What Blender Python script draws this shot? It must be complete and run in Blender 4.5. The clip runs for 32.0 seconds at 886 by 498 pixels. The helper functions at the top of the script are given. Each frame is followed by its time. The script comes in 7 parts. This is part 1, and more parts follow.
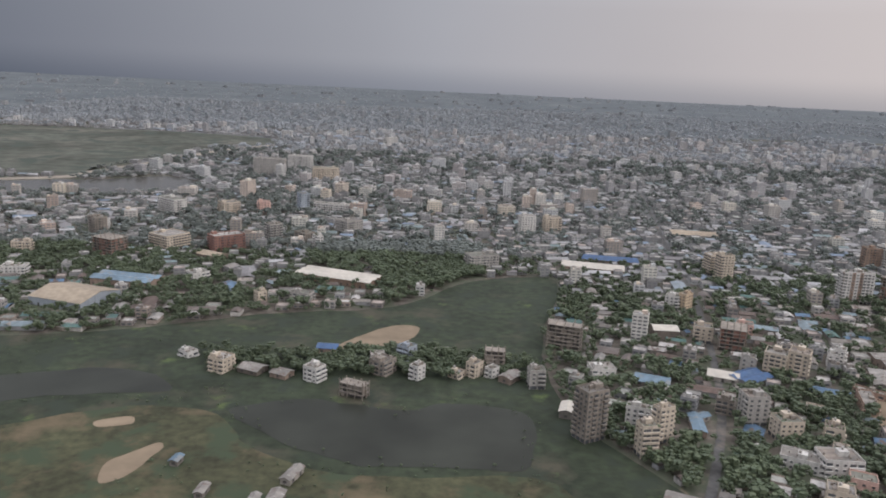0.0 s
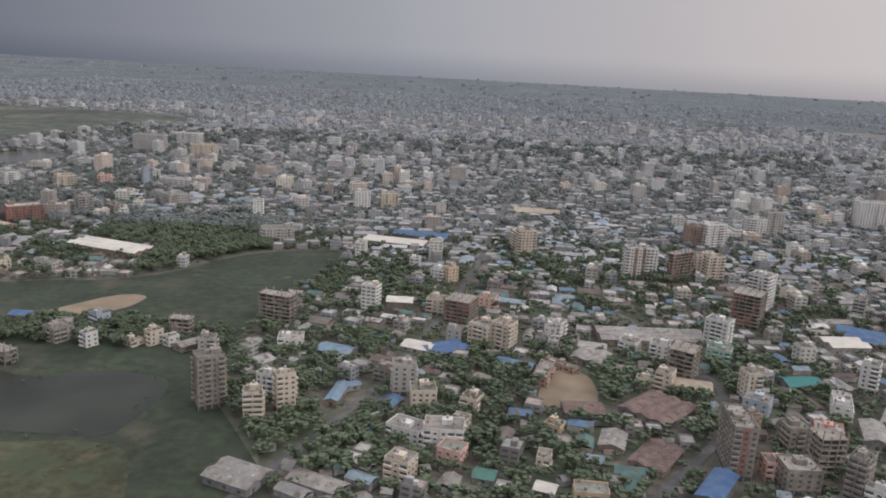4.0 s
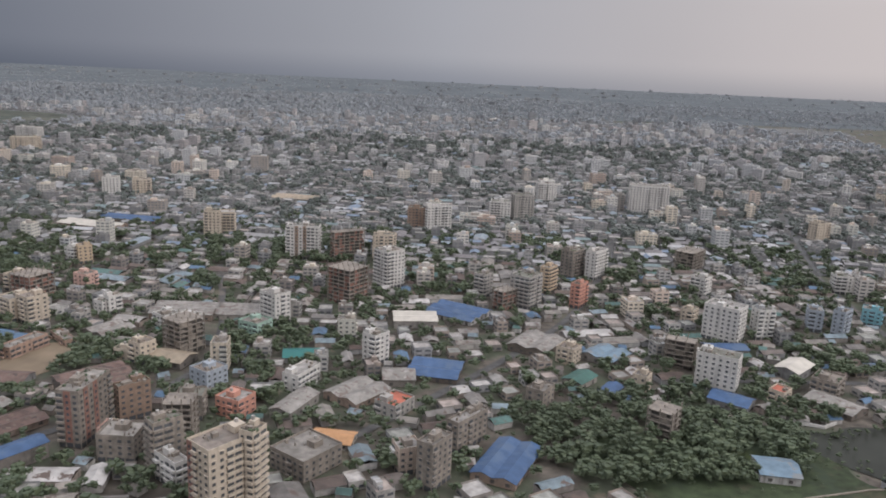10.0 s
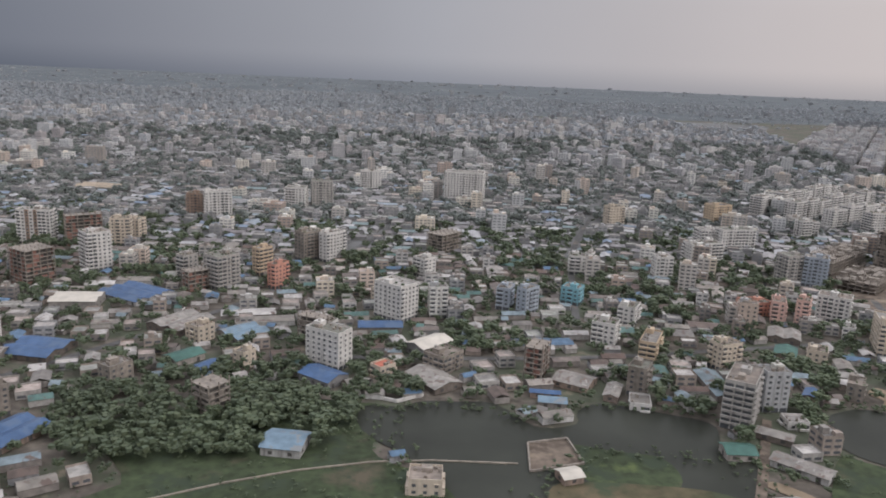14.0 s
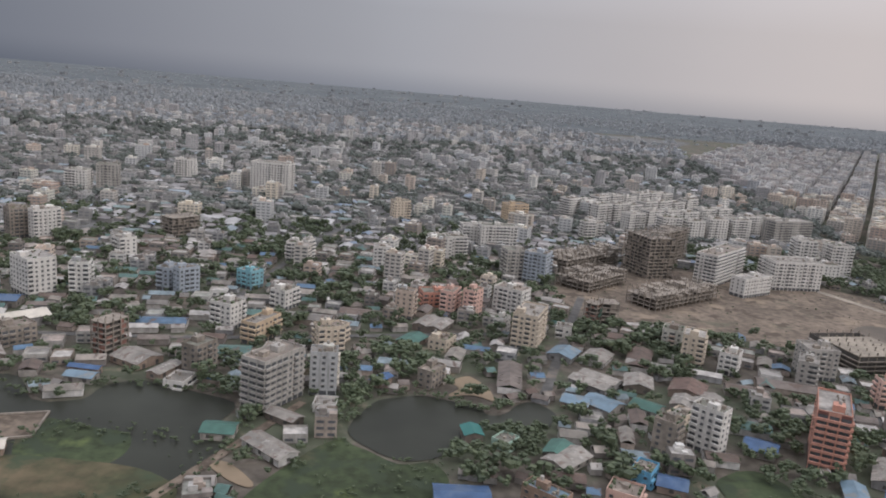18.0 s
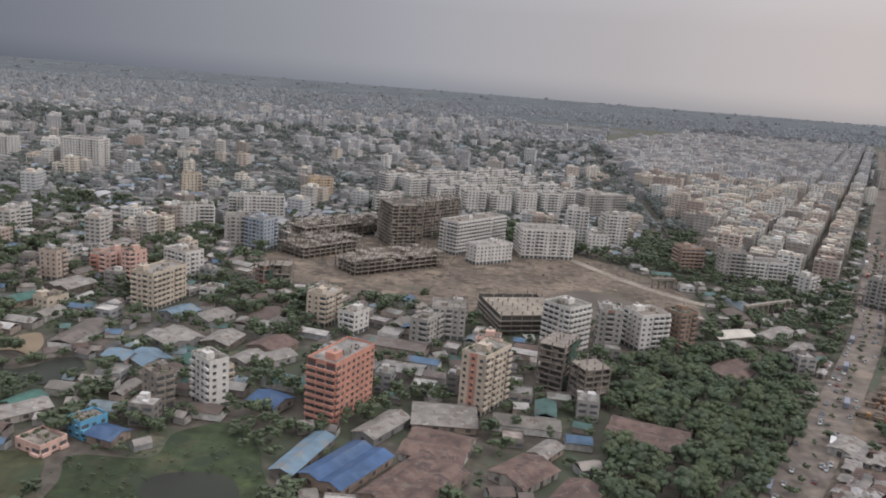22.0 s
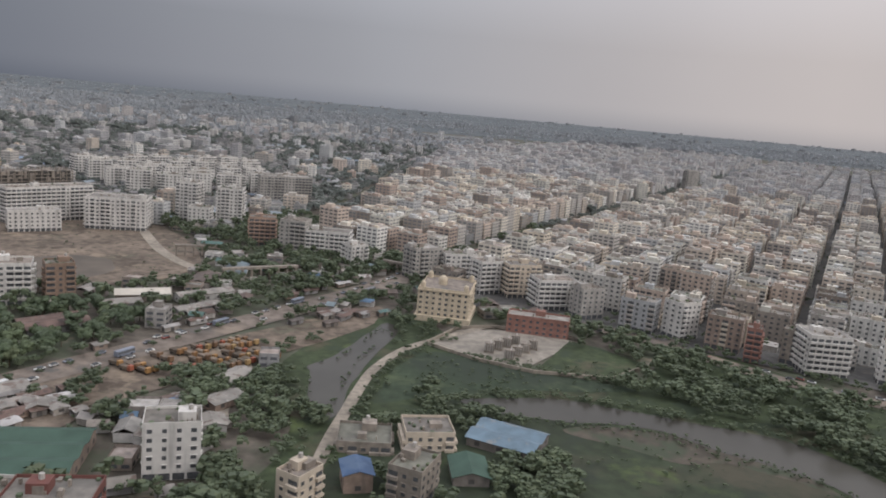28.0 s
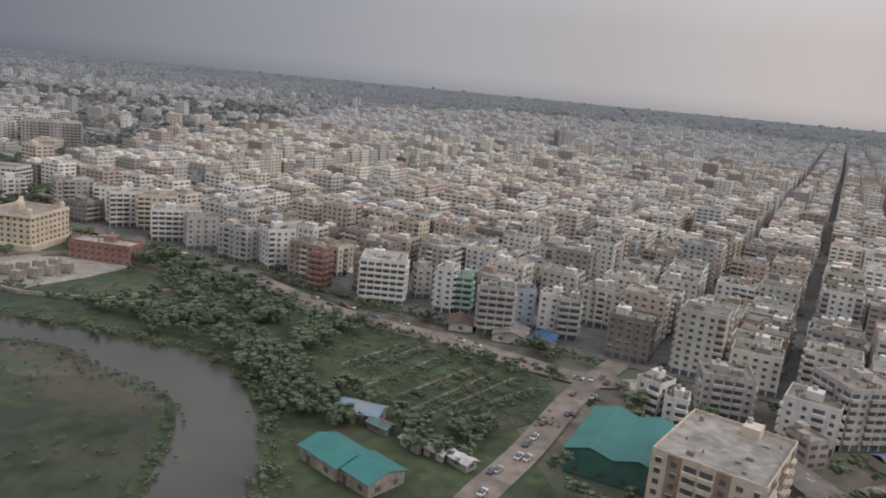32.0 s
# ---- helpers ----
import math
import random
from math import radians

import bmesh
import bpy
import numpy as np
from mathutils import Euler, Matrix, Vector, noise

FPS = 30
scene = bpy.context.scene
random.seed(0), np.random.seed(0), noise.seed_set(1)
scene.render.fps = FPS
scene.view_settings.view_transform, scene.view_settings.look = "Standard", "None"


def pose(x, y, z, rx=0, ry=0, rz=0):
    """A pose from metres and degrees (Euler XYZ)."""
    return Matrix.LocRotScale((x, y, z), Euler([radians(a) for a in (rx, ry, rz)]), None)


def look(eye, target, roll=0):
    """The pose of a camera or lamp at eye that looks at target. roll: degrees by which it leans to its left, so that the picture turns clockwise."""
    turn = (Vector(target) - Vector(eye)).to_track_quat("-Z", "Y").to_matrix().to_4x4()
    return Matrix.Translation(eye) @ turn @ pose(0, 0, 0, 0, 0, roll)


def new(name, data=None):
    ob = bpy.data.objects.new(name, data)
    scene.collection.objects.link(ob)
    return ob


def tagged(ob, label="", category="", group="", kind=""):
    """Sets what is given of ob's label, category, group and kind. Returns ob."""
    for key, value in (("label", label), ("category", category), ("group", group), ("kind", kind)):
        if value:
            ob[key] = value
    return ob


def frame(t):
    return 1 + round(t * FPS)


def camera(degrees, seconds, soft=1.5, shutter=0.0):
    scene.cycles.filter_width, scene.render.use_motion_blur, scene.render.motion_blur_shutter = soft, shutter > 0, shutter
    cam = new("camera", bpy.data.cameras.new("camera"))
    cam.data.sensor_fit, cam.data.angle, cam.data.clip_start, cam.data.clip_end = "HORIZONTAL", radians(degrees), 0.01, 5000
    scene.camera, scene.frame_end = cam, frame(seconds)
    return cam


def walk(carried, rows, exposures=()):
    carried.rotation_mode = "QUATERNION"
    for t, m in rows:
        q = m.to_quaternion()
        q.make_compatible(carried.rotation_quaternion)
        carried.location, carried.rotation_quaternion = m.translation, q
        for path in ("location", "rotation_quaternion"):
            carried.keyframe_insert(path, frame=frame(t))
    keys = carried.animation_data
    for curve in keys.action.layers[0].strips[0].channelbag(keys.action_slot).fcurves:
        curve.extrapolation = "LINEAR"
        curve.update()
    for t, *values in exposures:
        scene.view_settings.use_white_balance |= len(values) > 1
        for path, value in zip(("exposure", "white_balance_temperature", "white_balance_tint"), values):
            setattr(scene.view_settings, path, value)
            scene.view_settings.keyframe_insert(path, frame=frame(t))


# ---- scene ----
cam = camera(60.0, 32.0, soft=1.9)
# seconds, eye x, y, z, then the turn of the camera in degrees
PATH = [
    (0, 0.0, 0.0, 138.8, 76.86, -2.56, -0.75),
    (0.5, 18.2, 0.9, 138.1, 76.60, -2.54, -0.75),
    (1, 36.5, 1.8, 137.4, 76.46, -2.51, -0.70),
    (1.5, 54.8, 2.6, 136.7, 76.40, -2.44, -0.73),
    (2, 73.1, 3.5, 136.0, 76.32, -2.46, -0.70),
    (2.5, 91.4, 4.4, 135.3, 76.28, -2.54, -0.81),
    (3, 109.8, 5.3, 134.6, 76.18, -2.80, -0.87),
    (3.5, 128.2, 6.2, 133.9, 76.05, -2.94, -0.77),
    (5.5, 201.9, 9.6, 130.8, 75.87, -3.12, 0.08),
    (6, 220.4, 10.5, 130.0, 75.97, -3.09, 0.17),
    (6.5, 238.9, 11.3, 129.3, 76.03, -3.04, 0.28),
    (7, 257.5, 12.2, 128.4, 76.13, -2.84, 0.36),
    (7.5, 276.0, 13.0, 127.6, 76.19, -2.81, 0.41),
    (8, 294.6, 13.9, 126.8, 76.20, -2.71, 0.43),
    (8.5, 313.2, 14.7, 126.0, 76.23, -2.47, 0.32),
    (9, 331.9, 15.6, 125.1, 76.31, -2.44, 0.24),
    (9.5, 350.5, 16.4, 124.3, 76.36, -2.50, 0.20),
    (10, 369.2, 17.3, 123.4, 76.37, -2.51, 0.10),
    (10.5, 387.9, 18.1, 122.5, 76.53, -2.41, -0.00),
    (11, 406.6, 18.9, 121.6, 76.54, -2.49, -0.13),
    (11.5, 425.4, 19.8, 120.7, 76.57, -2.54, -0.26),
    (12, 444.1, 20.6, 119.8, 76.56, -2.49, -0.37),
    (12.5, 462.9, 21.4, 118.9, 76.47, -2.38, -0.56),
    (13, 481.8, 22.3, 118.0, 76.42, -2.26, -0.71),
    (13.5, 500.6, 23.1, 117.0, 76.51, -2.10, -0.93),
    (14, 519.5, 23.9, 116.1, 76.49, -2.34, -1.18),
    (14.5, 538.3, 24.7, 115.1, 76.52, -2.50, -1.22),
    (16.5, 614.1, 28.0, 111.2, 76.23, -4.43, -0.92),
    (17, 633.1, 28.8, 110.2, 76.67, -4.44, -1.38),
    (17.5, 652.2, 29.6, 109.2, 77.11, -4.77, -1.88),
    (18, 671.2, 30.4, 108.1, 77.41, -4.64, -2.18),
    (18.5, 690.3, 31.2, 107.1, 77.51, -4.48, -2.27),
    (19, 709.4, 32.0, 106.0, 77.54, -4.21, -2.33),
    (19.5, 728.5, 32.8, 105.0, 77.63, -4.08, -2.35),
    (20, 747.6, 33.6, 103.9, 77.54, -4.22, -2.32),
    (20.5, 766.8, 34.4, 102.8, 77.57, -4.37, -2.29),
    (21, 786.0, 35.2, 101.7, 77.39, -4.41, -2.27),
    (21.5, 805.2, 35.9, 100.6, 77.22, -4.39, -2.25),
    (22, 824.4, 36.7, 99.5, 77.24, -4.48, -2.34),
    (22.5, 843.7, 37.5, 98.4, 77.20, -4.63, -2.34),
    (23, 863.0, 38.3, 97.2, 77.13, -4.69, -2.30),
    (23.5, 882.3, 39.1, 96.1, 77.06, -4.72, -2.16),
    (24, 901.6, 39.8, 94.9, 77.04, -4.80, -2.16),
    (24.5, 921.0, 40.6, 93.8, 77.09, -4.93, -2.23),
    (25, 940.3, 41.4, 92.6, 77.33, -4.93, -2.17),
    (25.5, 959.7, 42.1, 91.4, 77.52, -5.02, -2.29),
    (27.5, 1037.6, 45.2, 86.6, 78.67, -5.03, -3.19),
    (28, 1057.1, 45.9, 85.3, 78.98, -5.09, -3.46),
    (28.5, 1076.6, 46.7, 84.1, 79.17, -5.13, -3.68),
    (29, 1096.2, 47.4, 82.8, 79.29, -5.13, -3.96),
    (29.5, 1115.7, 48.2, 81.6, 79.30, -5.23, -4.16),
    (30, 1135.3, 48.9, 80.3, 79.05, -5.20, -4.43),
    (30.5, 1155.0, 49.7, 79.0, 78.94, -5.25, -4.60),
    (31, 1174.6, 50.4, 77.7, 78.61, -5.25, -4.68),
    (31.5, 1194.3, 51.2, 76.4, 78.23, -5.19, -4.55),
    (32, 1214.0, 51.9, 75.1, 77.44, -5.38, -4.10),
]
K = 0.78  # metres in the world for one unit of the plan below
walk(cam, [(t, pose(x, y, z, rx, ry, rz)) for t, x, y, z, rx, ry, rz in PATH], [(0, 0.1, 6180, 13), (16, 0.08, 6200, 13), (26, 0.0, 6260, 12), (32, 0.0, 6260, 12)])

# ---- light: a hazy, overcast late afternoon, brighter towards +x ----
SUN_TURN, SUN_UP = 118.0, 36.0
world = bpy.data.worlds.new("hazy_sky")
scene.world = world
world.use_nodes = True
wn, wl = world.node_tree.nodes, world.node_tree.links
wn.clear()


def wnode(kind, **put):
    n = wn.new(kind)
    for key, value in put.items():
        n.inputs[key].default_value = value
    return n


sky = wn.new("ShaderNodeTexSky")
sky.sky_type, sky.sun_disc = "NISHITA", False
sky.sun_elevation, sky.sun_rotation = radians(SUN_UP), radians(SUN_TURN)
sky.dust_density, sky.air_density = 6.0, 1.0
coord = wn.new("ShaderNodeTexCoord")
split = wn.new("ShaderNodeSeparateXYZ")
wl.new(coord.outputs["Generated"], split.inputs[0])
# cloud cover: heavy blue-grey towards -x, thin and warm towards +x
side = wn.new("ShaderNodeMapRange")
side.inputs["From Min"].default_value, side.inputs["From Max"].default_value = -0.5, 0.5
wl.new(split.outputs["X"], side.inputs["Value"])
cloud = wn.new("ShaderNodeValToRGB")
cloud.color_ramp.elements[0].color = (0.178, 0.192, 0.222, 1)
cloud.color_ramp.elements[1].color = (0.62, 0.56, 0.525, 1)
e = cloud.color_ramp.elements.new(0.5)
e.color = (0.405, 0.405, 0.42, 1)
wl.new(side.outputs["Result"], cloud.inputs["Fac"])
rise = wn.new("ShaderNodeMapRange")
rise.inputs["From Min"].default_value, rise.inputs["From Max"].default_value = 0.08, 0.8
rise.inputs["To Min"].default_value, rise.inputs["To Max"].default_value = 0.0, 1.0
wl.new(split.outputs["Z"], rise.inputs["Value"])
high = wn.new("ShaderNodeMixRGB")
high.inputs["Color2"].default_value = (1.48, 1.49, 1.56, 1)
wl.new(rise.outputs["Result"], high.inputs["Fac"])
wl.new(cloud.outputs["Color"], high.inputs["Color1"])
puff = wn.new("ShaderNodeTexNoise")
puff.inputs["Scale"].default_value, puff.inputs["Detail"].default_value = 3.0, 3.0
wl.new(coord.outputs["Generated"], puff.inputs["Vector"])
puffy = wn.new("ShaderNodeMapRange")
puffy.inputs["To Min"].default_value, puffy.inputs["To Max"].default_value = 0.93, 1.07
wl.new(puff.outputs["Fac"], puffy.inputs["Value"])
mottled = wn.new("ShaderNodeVectorMath")
mottled.operation = "SCALE"
wl.new(high.outputs["Color"], mottled.inputs[0])
wl.new(puffy.outputs["Result"], mottled.inputs["Scale"])
# the land past the edge of the modelled ground: distant plain under the horizon
land = wn.new("ShaderNodeMapRange")
land.inputs["From Min"].default_value, land.inputs["From Max"].default_value = -0.03, 0.014
land.interpolation_type = "SMOOTHSTEP"
wl.new(split.outputs["Z"], land.inputs["Value"])
plain = wn.new("ShaderNodeMixRGB")
plain.blend_type = "MULTIPLY"
plain.inputs["Fac"].default_value = 1.0
plain.inputs["Color2"].default_value = (0.68, 0.71, 0.75, 1)
wl.new(cloud.outputs["Color"], plain.inputs["Color1"])
horizon = wn.new("ShaderNodeMixRGB")
wl.new(land.outputs["Result"], horizon.inputs["Fac"])
wl.new(plain.outputs["Color"], horizon.inputs["Color1"])
wl.new(mottled.outputs["Vector"], horizon.inputs["Color2"])
bg_cloud, bg_sky = wnode("ShaderNodeBackground", Strength=1.0), wnode("ShaderNodeBackground", Strength=0.05)
wl.new(horizon.outputs["Color"], bg_cloud.inputs["Color"])
wl.new(sky.outputs["Color"], bg_sky.inputs["Color"])
both = wnode("ShaderNodeMixShader", Fac=0.12)
wl.new(bg_cloud.outputs[0], both.inputs[1])
wl.new(bg_sky.outputs[0], both.inputs[2])
wl.new(both.outputs[0], wn.new("ShaderNodeOutputWorld").inputs["Surface"])

sun = new("sun", bpy.data.lights.new("sun", "SUN"))
sun.data.energy, sun.data.angle, sun.data.color = 0.9, radians(24), (1.0, 0.97, 0.93)
su, st = radians(SUN_UP), radians(SUN_TURN)
sun.matrix_world = look((0, 0, 900), (-math.sin(st) * math.cos(su), -math.cos(st) * math.cos(su), 900 - math.sin(su)))


# ---- materials ----
def material(name, colours, rough=0.85, grain=0.25, scale=0.6, bump=0.0, by="object", metal=0.0, stain=0.0, gloss=0.3, patches=()):
    """A weathered surface. colours: one, or several of which each object (or each island of a joined mesh) takes one."""
    m = bpy.data.materials.new(name)
    m.use_nodes = True
    n, l = m.node_tree.nodes, m.node_tree.links
    b = n["Principled BSDF"]
    b.inputs["Roughness"].default_value, b.inputs["Metallic"].default_value = rough, metal
    b.inputs["Specular IOR Level"].default_value = gloss
    geo = n.new("ShaderNodeNewGeometry")
    if len(colours) == 1:
        rgb = n.new("ShaderNodeRGB")
        rgb.outputs[0].default_value = (*colours[0], 1)
        base = rgb.outputs[0]
    else:
        ramp = n.new("ShaderNodeValToRGB")
        ramp.color_ramp.interpolation = "CONSTANT"
        for i, c in enumerate(colours):
            el = ramp.color_ramp.elements[i] if i < 2 else ramp.color_ramp.elements.new(i / len(colours))
            el.position = i / len(colours)
            el.color = (*c, 1)
        if by == "object":
            l.new(n.new("ShaderNodeObjectInfo").outputs["Random"], ramp.inputs["Fac"])
        else:
            l.new(geo.outputs["Random Per Island"], ramp.inputs["Fac"])
        base = ramp.outputs["Color"]
    for size, amount in ((scale, grain), (scale * 0.13, grain * 0.9)):
        tex = n.new("ShaderNodeTexNoise")
        tex.inputs["Scale"].default_value, tex.inputs["Detail"].default_value = size, 4.0
        l.new(geo.outputs["Position"], tex.inputs["Vector"])
        span = n.new("ShaderNodeMapRange")
        span.inputs["From Min"].default_value, span.inputs["From Max"].default_value = 0.3, 0.7
        span.inputs["To Min"].default_value, span.inputs["To Max"].default_value = 1 - amount, 1 + amount * 0.6
        l.new(tex.outputs["Fac"], span.inputs["Value"])
        mul = n.new("ShaderNodeVectorMath")
        mul.operation = "SCALE"
        l.new(base, mul.inputs[0])
        l.new(span.outputs["Result"], mul.inputs["Scale"])
        base = mul.outputs["Vector"]
    for colour, size, lo, hi in patches:
        # spots of another growth or soil
        tex = n.new("ShaderNodeTexNoise")
        tex.inputs["Scale"].default_value, tex.inputs["Detail"].default_value = size, 6.0
        tex.inputs["Roughness"].default_value = 0.6
        l.new(geo.outputs["Position"], tex.inputs["Vector"])
        span = n.new("ShaderNodeMapRange")
        span.inputs["From Min"].default_value, span.inputs["From Max"].default_value = lo, hi
        l.new(tex.outputs["Fac"], span.inputs["Value"])
        mix = n.new("ShaderNodeMixRGB")
        mix.inputs["Color2"].default_value = (*colour, 1)
        l.new(span.outputs["Result"], mix.inputs["Fac"])
        l.new(base, mix.inputs["Color1"])
        base = mix.outputs["Color"]
    if stain:
        # streaks of black mould that run down the walls
        tex = n.new("ShaderNodeTexNoise")
        tex.inputs["Scale"].default_value, tex.inputs["Detail"].default_value = 1.0, 5.0
        mapping = n.new("ShaderNodeMapping")
        mapping.inputs["Scale"].default_value = (0.7, 0.7, 0.06)
        l.new(geo.outputs["Position"], mapping.inputs["Vector"])
        l.new(mapping.outputs["Vector"], tex.inputs["Vector"])
        span = n.new("ShaderNodeMapRange")
        span.inputs["From Min"].default_value, span.inputs["From Max"].default_value = 0.52, 0.72
        span.inputs["To Max"].default_value = stain
        l.new(tex.outputs["Fac"], span.inputs["Value"])
        mix = n.new("ShaderNodeMixRGB")
        mix.inputs["Color2"].default_value = (0.10, 0.095, 0.085, 1)
        l.new(span.outputs["Result"], mix.inputs["Fac"])
        l.new(base, mix.inputs["Color1"])
        base = mix.outputs["Color"]
    l.new(base, b.inputs["Base Color"])
    if bump:
        tex = n.new("ShaderNodeTexNoise")
        tex.inputs["Scale"].default_value = scale * 3
        l.new(geo.outputs["Position"], tex.inputs["Vector"])
        bn = n.new("ShaderNodeBump")
        bn.inputs["Strength"].default_value, bn.inputs["Distance"].default_value = bump, 0.3
        l.new(tex.outputs["Fac"], bn.inputs["Height"])
        l.new(bn.outputs["Normal"], b.inputs["Normal"])
    return m


def one(name, r, g, b, **more):
    return material(name, [(r, g, b)], **more)


WHITE = one("white_paint", 0.58, 0.55, 0.505, grain=0.10, stain=0.4)
CREAM = one("cream_paint", 0.52, 0.44, 0.345, grain=0.10, stain=0.35)
YELLOW = one("yellow_paint", 0.50, 0.385, 0.265, grain=0.10, stain=0.25)
GREY = one("grey_plaster", 0.37, 0.345, 0.31, grain=0.15, stain=0.5)
CONCRETE = one("bare_concrete", 0.27, 0.232, 0.192, grain=0.3, stain=0.5)
BROWN = one("brown_render", 0.27, 0.19, 0.14, grain=0.2, stain=0.3)
SALMON = one("salmon_paint", 0.52, 0.265, 0.195, grain=0.12, stain=0.3)
MAROON = one("maroon_paint", 0.17, 0.075, 0.062, grain=0.15)
BRICK = one("red_brick", 0.27, 0.145, 0.115, grain=0.25)
TERRACOTTA = one("terracotta_render", 0.36, 0.25, 0.19, grain=0.15, stain=0.35)
HALL_CREAM = one("hall_cream_paint", 0.56, 0.47, 0.345, grain=0.12, stain=0.3)
PINK = one("pink_paint", 0.60, 0.40, 0.33, grain=0.12, stain=0.3)
CYAN = one("sky_blue_paint", 0.13, 0.33, 0.48, grain=0.12, stain=0.25)
TURQ = one("turquoise_paint", 0.20, 0.38, 0.42, grain=0.12, stain=0.25)
MINT = one("mint_paint", 0.32, 0.43, 0.35, grain=0.12, stain=0.25)
SKYBLUE = one("pale_blue_paint", 0.34, 0.37, 0.40, grain=0.12, stain=0.3)
GLASS = one("window_glass", 0.105, 0.108, 0.112, rough=0.15, grain=0.3)
# shade inside openings and frames is put into this colour; basement walls share it
DARK = one("painted_dark", 0.095, 0.088, 0.08, rough=0.9, grain=0.2)
MIXED = [(0.62, 0.59, 0.53), (0.44, 0.405, 0.36), (0.60, 0.52, 0.40), (0.30, 0.26, 0.22), (0.68, 0.66, 0.61), (0.50, 0.42, 0.335), (0.36, 0.325, 0.285),
         (0.54, 0.43, 0.345), (0.45, 0.455, 0.45), (0.24, 0.195, 0.16), (0.54, 0.52, 0.45), (0.38, 0.285, 0.225), (0.66, 0.60, 0.50)]
MIXED = [tuple(0.9 * c + 0.1 * sum(rgb) / 3 for c in rgb) for rgb in MIXED]
WALLS = material("mixed_house_walls", [(r * 0.88, g * 0.87, b * 0.86) for r, g, b in MIXED], grain=0.15, stain=0.5)
WALLS_LOW = material("old_house_walls", [(0.276, 0.253, 0.225), (0.202, 0.179, 0.156), (0.350, 0.317, 0.276), (0.166, 0.138, 0.115), (0.414, 0.396, 0.368), (0.267, 0.207, 0.166), (0.230, 0.221, 0.212), (0.313, 0.235, 0.184)], grain=0.25, stain=0.6)
# city walls: MIXED lifted towards pale grey, haze put into the colour
HAZE_LIFTED_WALLS = material("haze_lifted_city_walls", [(r * 1.0 + 0.065, g * 0.99 + 0.06, b * 0.97 + 0.056) for r, g, b in MIXED], by="island", grain=0.15, stain=0.3)
HAZE_WALLS = material("hazed_city_walls", [(r * 0.5 + 0.25, g * 0.5 + 0.25, b * 0.5 + 0.256) for r, g, b in MIXED], by="island", grain=0.2, stain=0.2)
OLD_WALLS = material("old_city_walls", [(0.353, 0.331, 0.302), (0.285, 0.257, 0.228), (0.433, 0.405, 0.365), (0.239, 0.211, 0.188), (0.524, 0.502, 0.467), (0.342, 0.285, 0.239), (0.308, 0.302, 0.296)], by="island", grain=0.25, stain=0.45)
# far houses: low-contrast greys with the haze put into the colour
HAZE_HOUSES = material("hazed_house_walls", [(0.29, 0.28, 0.265), (0.26, 0.25, 0.24), (0.33, 0.32, 0.305), (0.23, 0.225, 0.215), (0.37, 0.36, 0.345)], by="island", grain=0.15, stain=0.2)
ROOFTOP = material("concrete_rooftop", [(0.27, 0.245, 0.215), (0.21, 0.19, 0.165), (0.33, 0.305, 0.275), (0.25, 0.21, 0.175), (0.19, 0.185, 0.15)], grain=0.35, scale=0.4, patches=[((0.14, 0.13, 0.115), 0.12, 0.54, 0.66)])
# both roof sets below are paled in place of haze
HAZE_LIFTED_ROOFS = material("city_rooftops", [(0.37, 0.34, 0.31), (0.31, 0.29, 0.26), (0.44, 0.41, 0.375), (0.36, 0.30, 0.26), (0.29, 0.285, 0.25)], by="island", grain=0.35, scale=0.4, patches=[((0.16, 0.15, 0.135), 0.12, 0.54, 0.66)])
HAZE_ROOFS = material("distant_rooftops", [(0.38, 0.37, 0.355), (0.34, 0.335, 0.325), (0.43, 0.42, 0.40), (0.37, 0.35, 0.33), (0.33, 0.33, 0.32)], by="island", grain=0.25, scale=0.3)
TIN_COLOURS = [(0.20, 0.185, 0.17), (0.13, 0.10, 0.085), (0.29, 0.275, 0.255), (0.23, 0.21, 0.185), (0.10, 0.165, 0.25), (0.16, 0.135, 0.12),
               (0.44, 0.42, 0.40), (0.12, 0.085, 0.07), (0.20, 0.25, 0.275), (0.28, 0.25, 0.22), (0.085, 0.15, 0.135), (0.30, 0.28, 0.26)]
TIN = material("corrugated_tin_roof", TIN_COLOURS, rough=0.6, grain=0.35, scale=0.3, patches=[((0.11, 0.08, 0.065), 0.22, 0.56, 0.60), ((0.30, 0.285, 0.26), 0.3, 0.62, 0.65)])
TIN_ISLAND = material("tin_roofs_joined", [(r * 0.95, g * 0.93, b * 0.9) for r, g, b in TIN_COLOURS], by="island", rough=0.6, grain=0.35, scale=0.3, patches=[((0.11, 0.08, 0.065), 0.22, 0.58, 0.62)])
# far tin: sheet colours greyed and lifted to stand in for haze
HAZE_TIN = material("distant_tin_roofs", [(r * 0.6 + 0.12, g * 0.6 + 0.122, b * 0.6 + 0.126) for r, g, b in TIN_COLOURS], by="island", rough=0.6, grain=0.25, scale=0.3)
BLUE_TIN = one("blue_metal_roof", 0.056, 0.104, 0.20, rough=0.5, grain=0.25, scale=0.3, patches=[((0.075, 0.115, 0.185), 0.15, 0.52, 0.62)])
LIGHT_BLUE = one("pale_blue_metal_roof", 0.15, 0.215, 0.265, rough=0.5, grain=0.25, scale=0.3, patches=[((0.19, 0.2, 0.2), 0.2, 0.55, 0.6)])
WHITE_TIN = one("white_metal_roof", 0.50, 0.455, 0.385, rough=0.6, grain=0.15, scale=0.3)
TAN_TIN = one("tan_metal_roof", 0.33, 0.265, 0.19, rough=0.6, grain=0.25, scale=0.3)
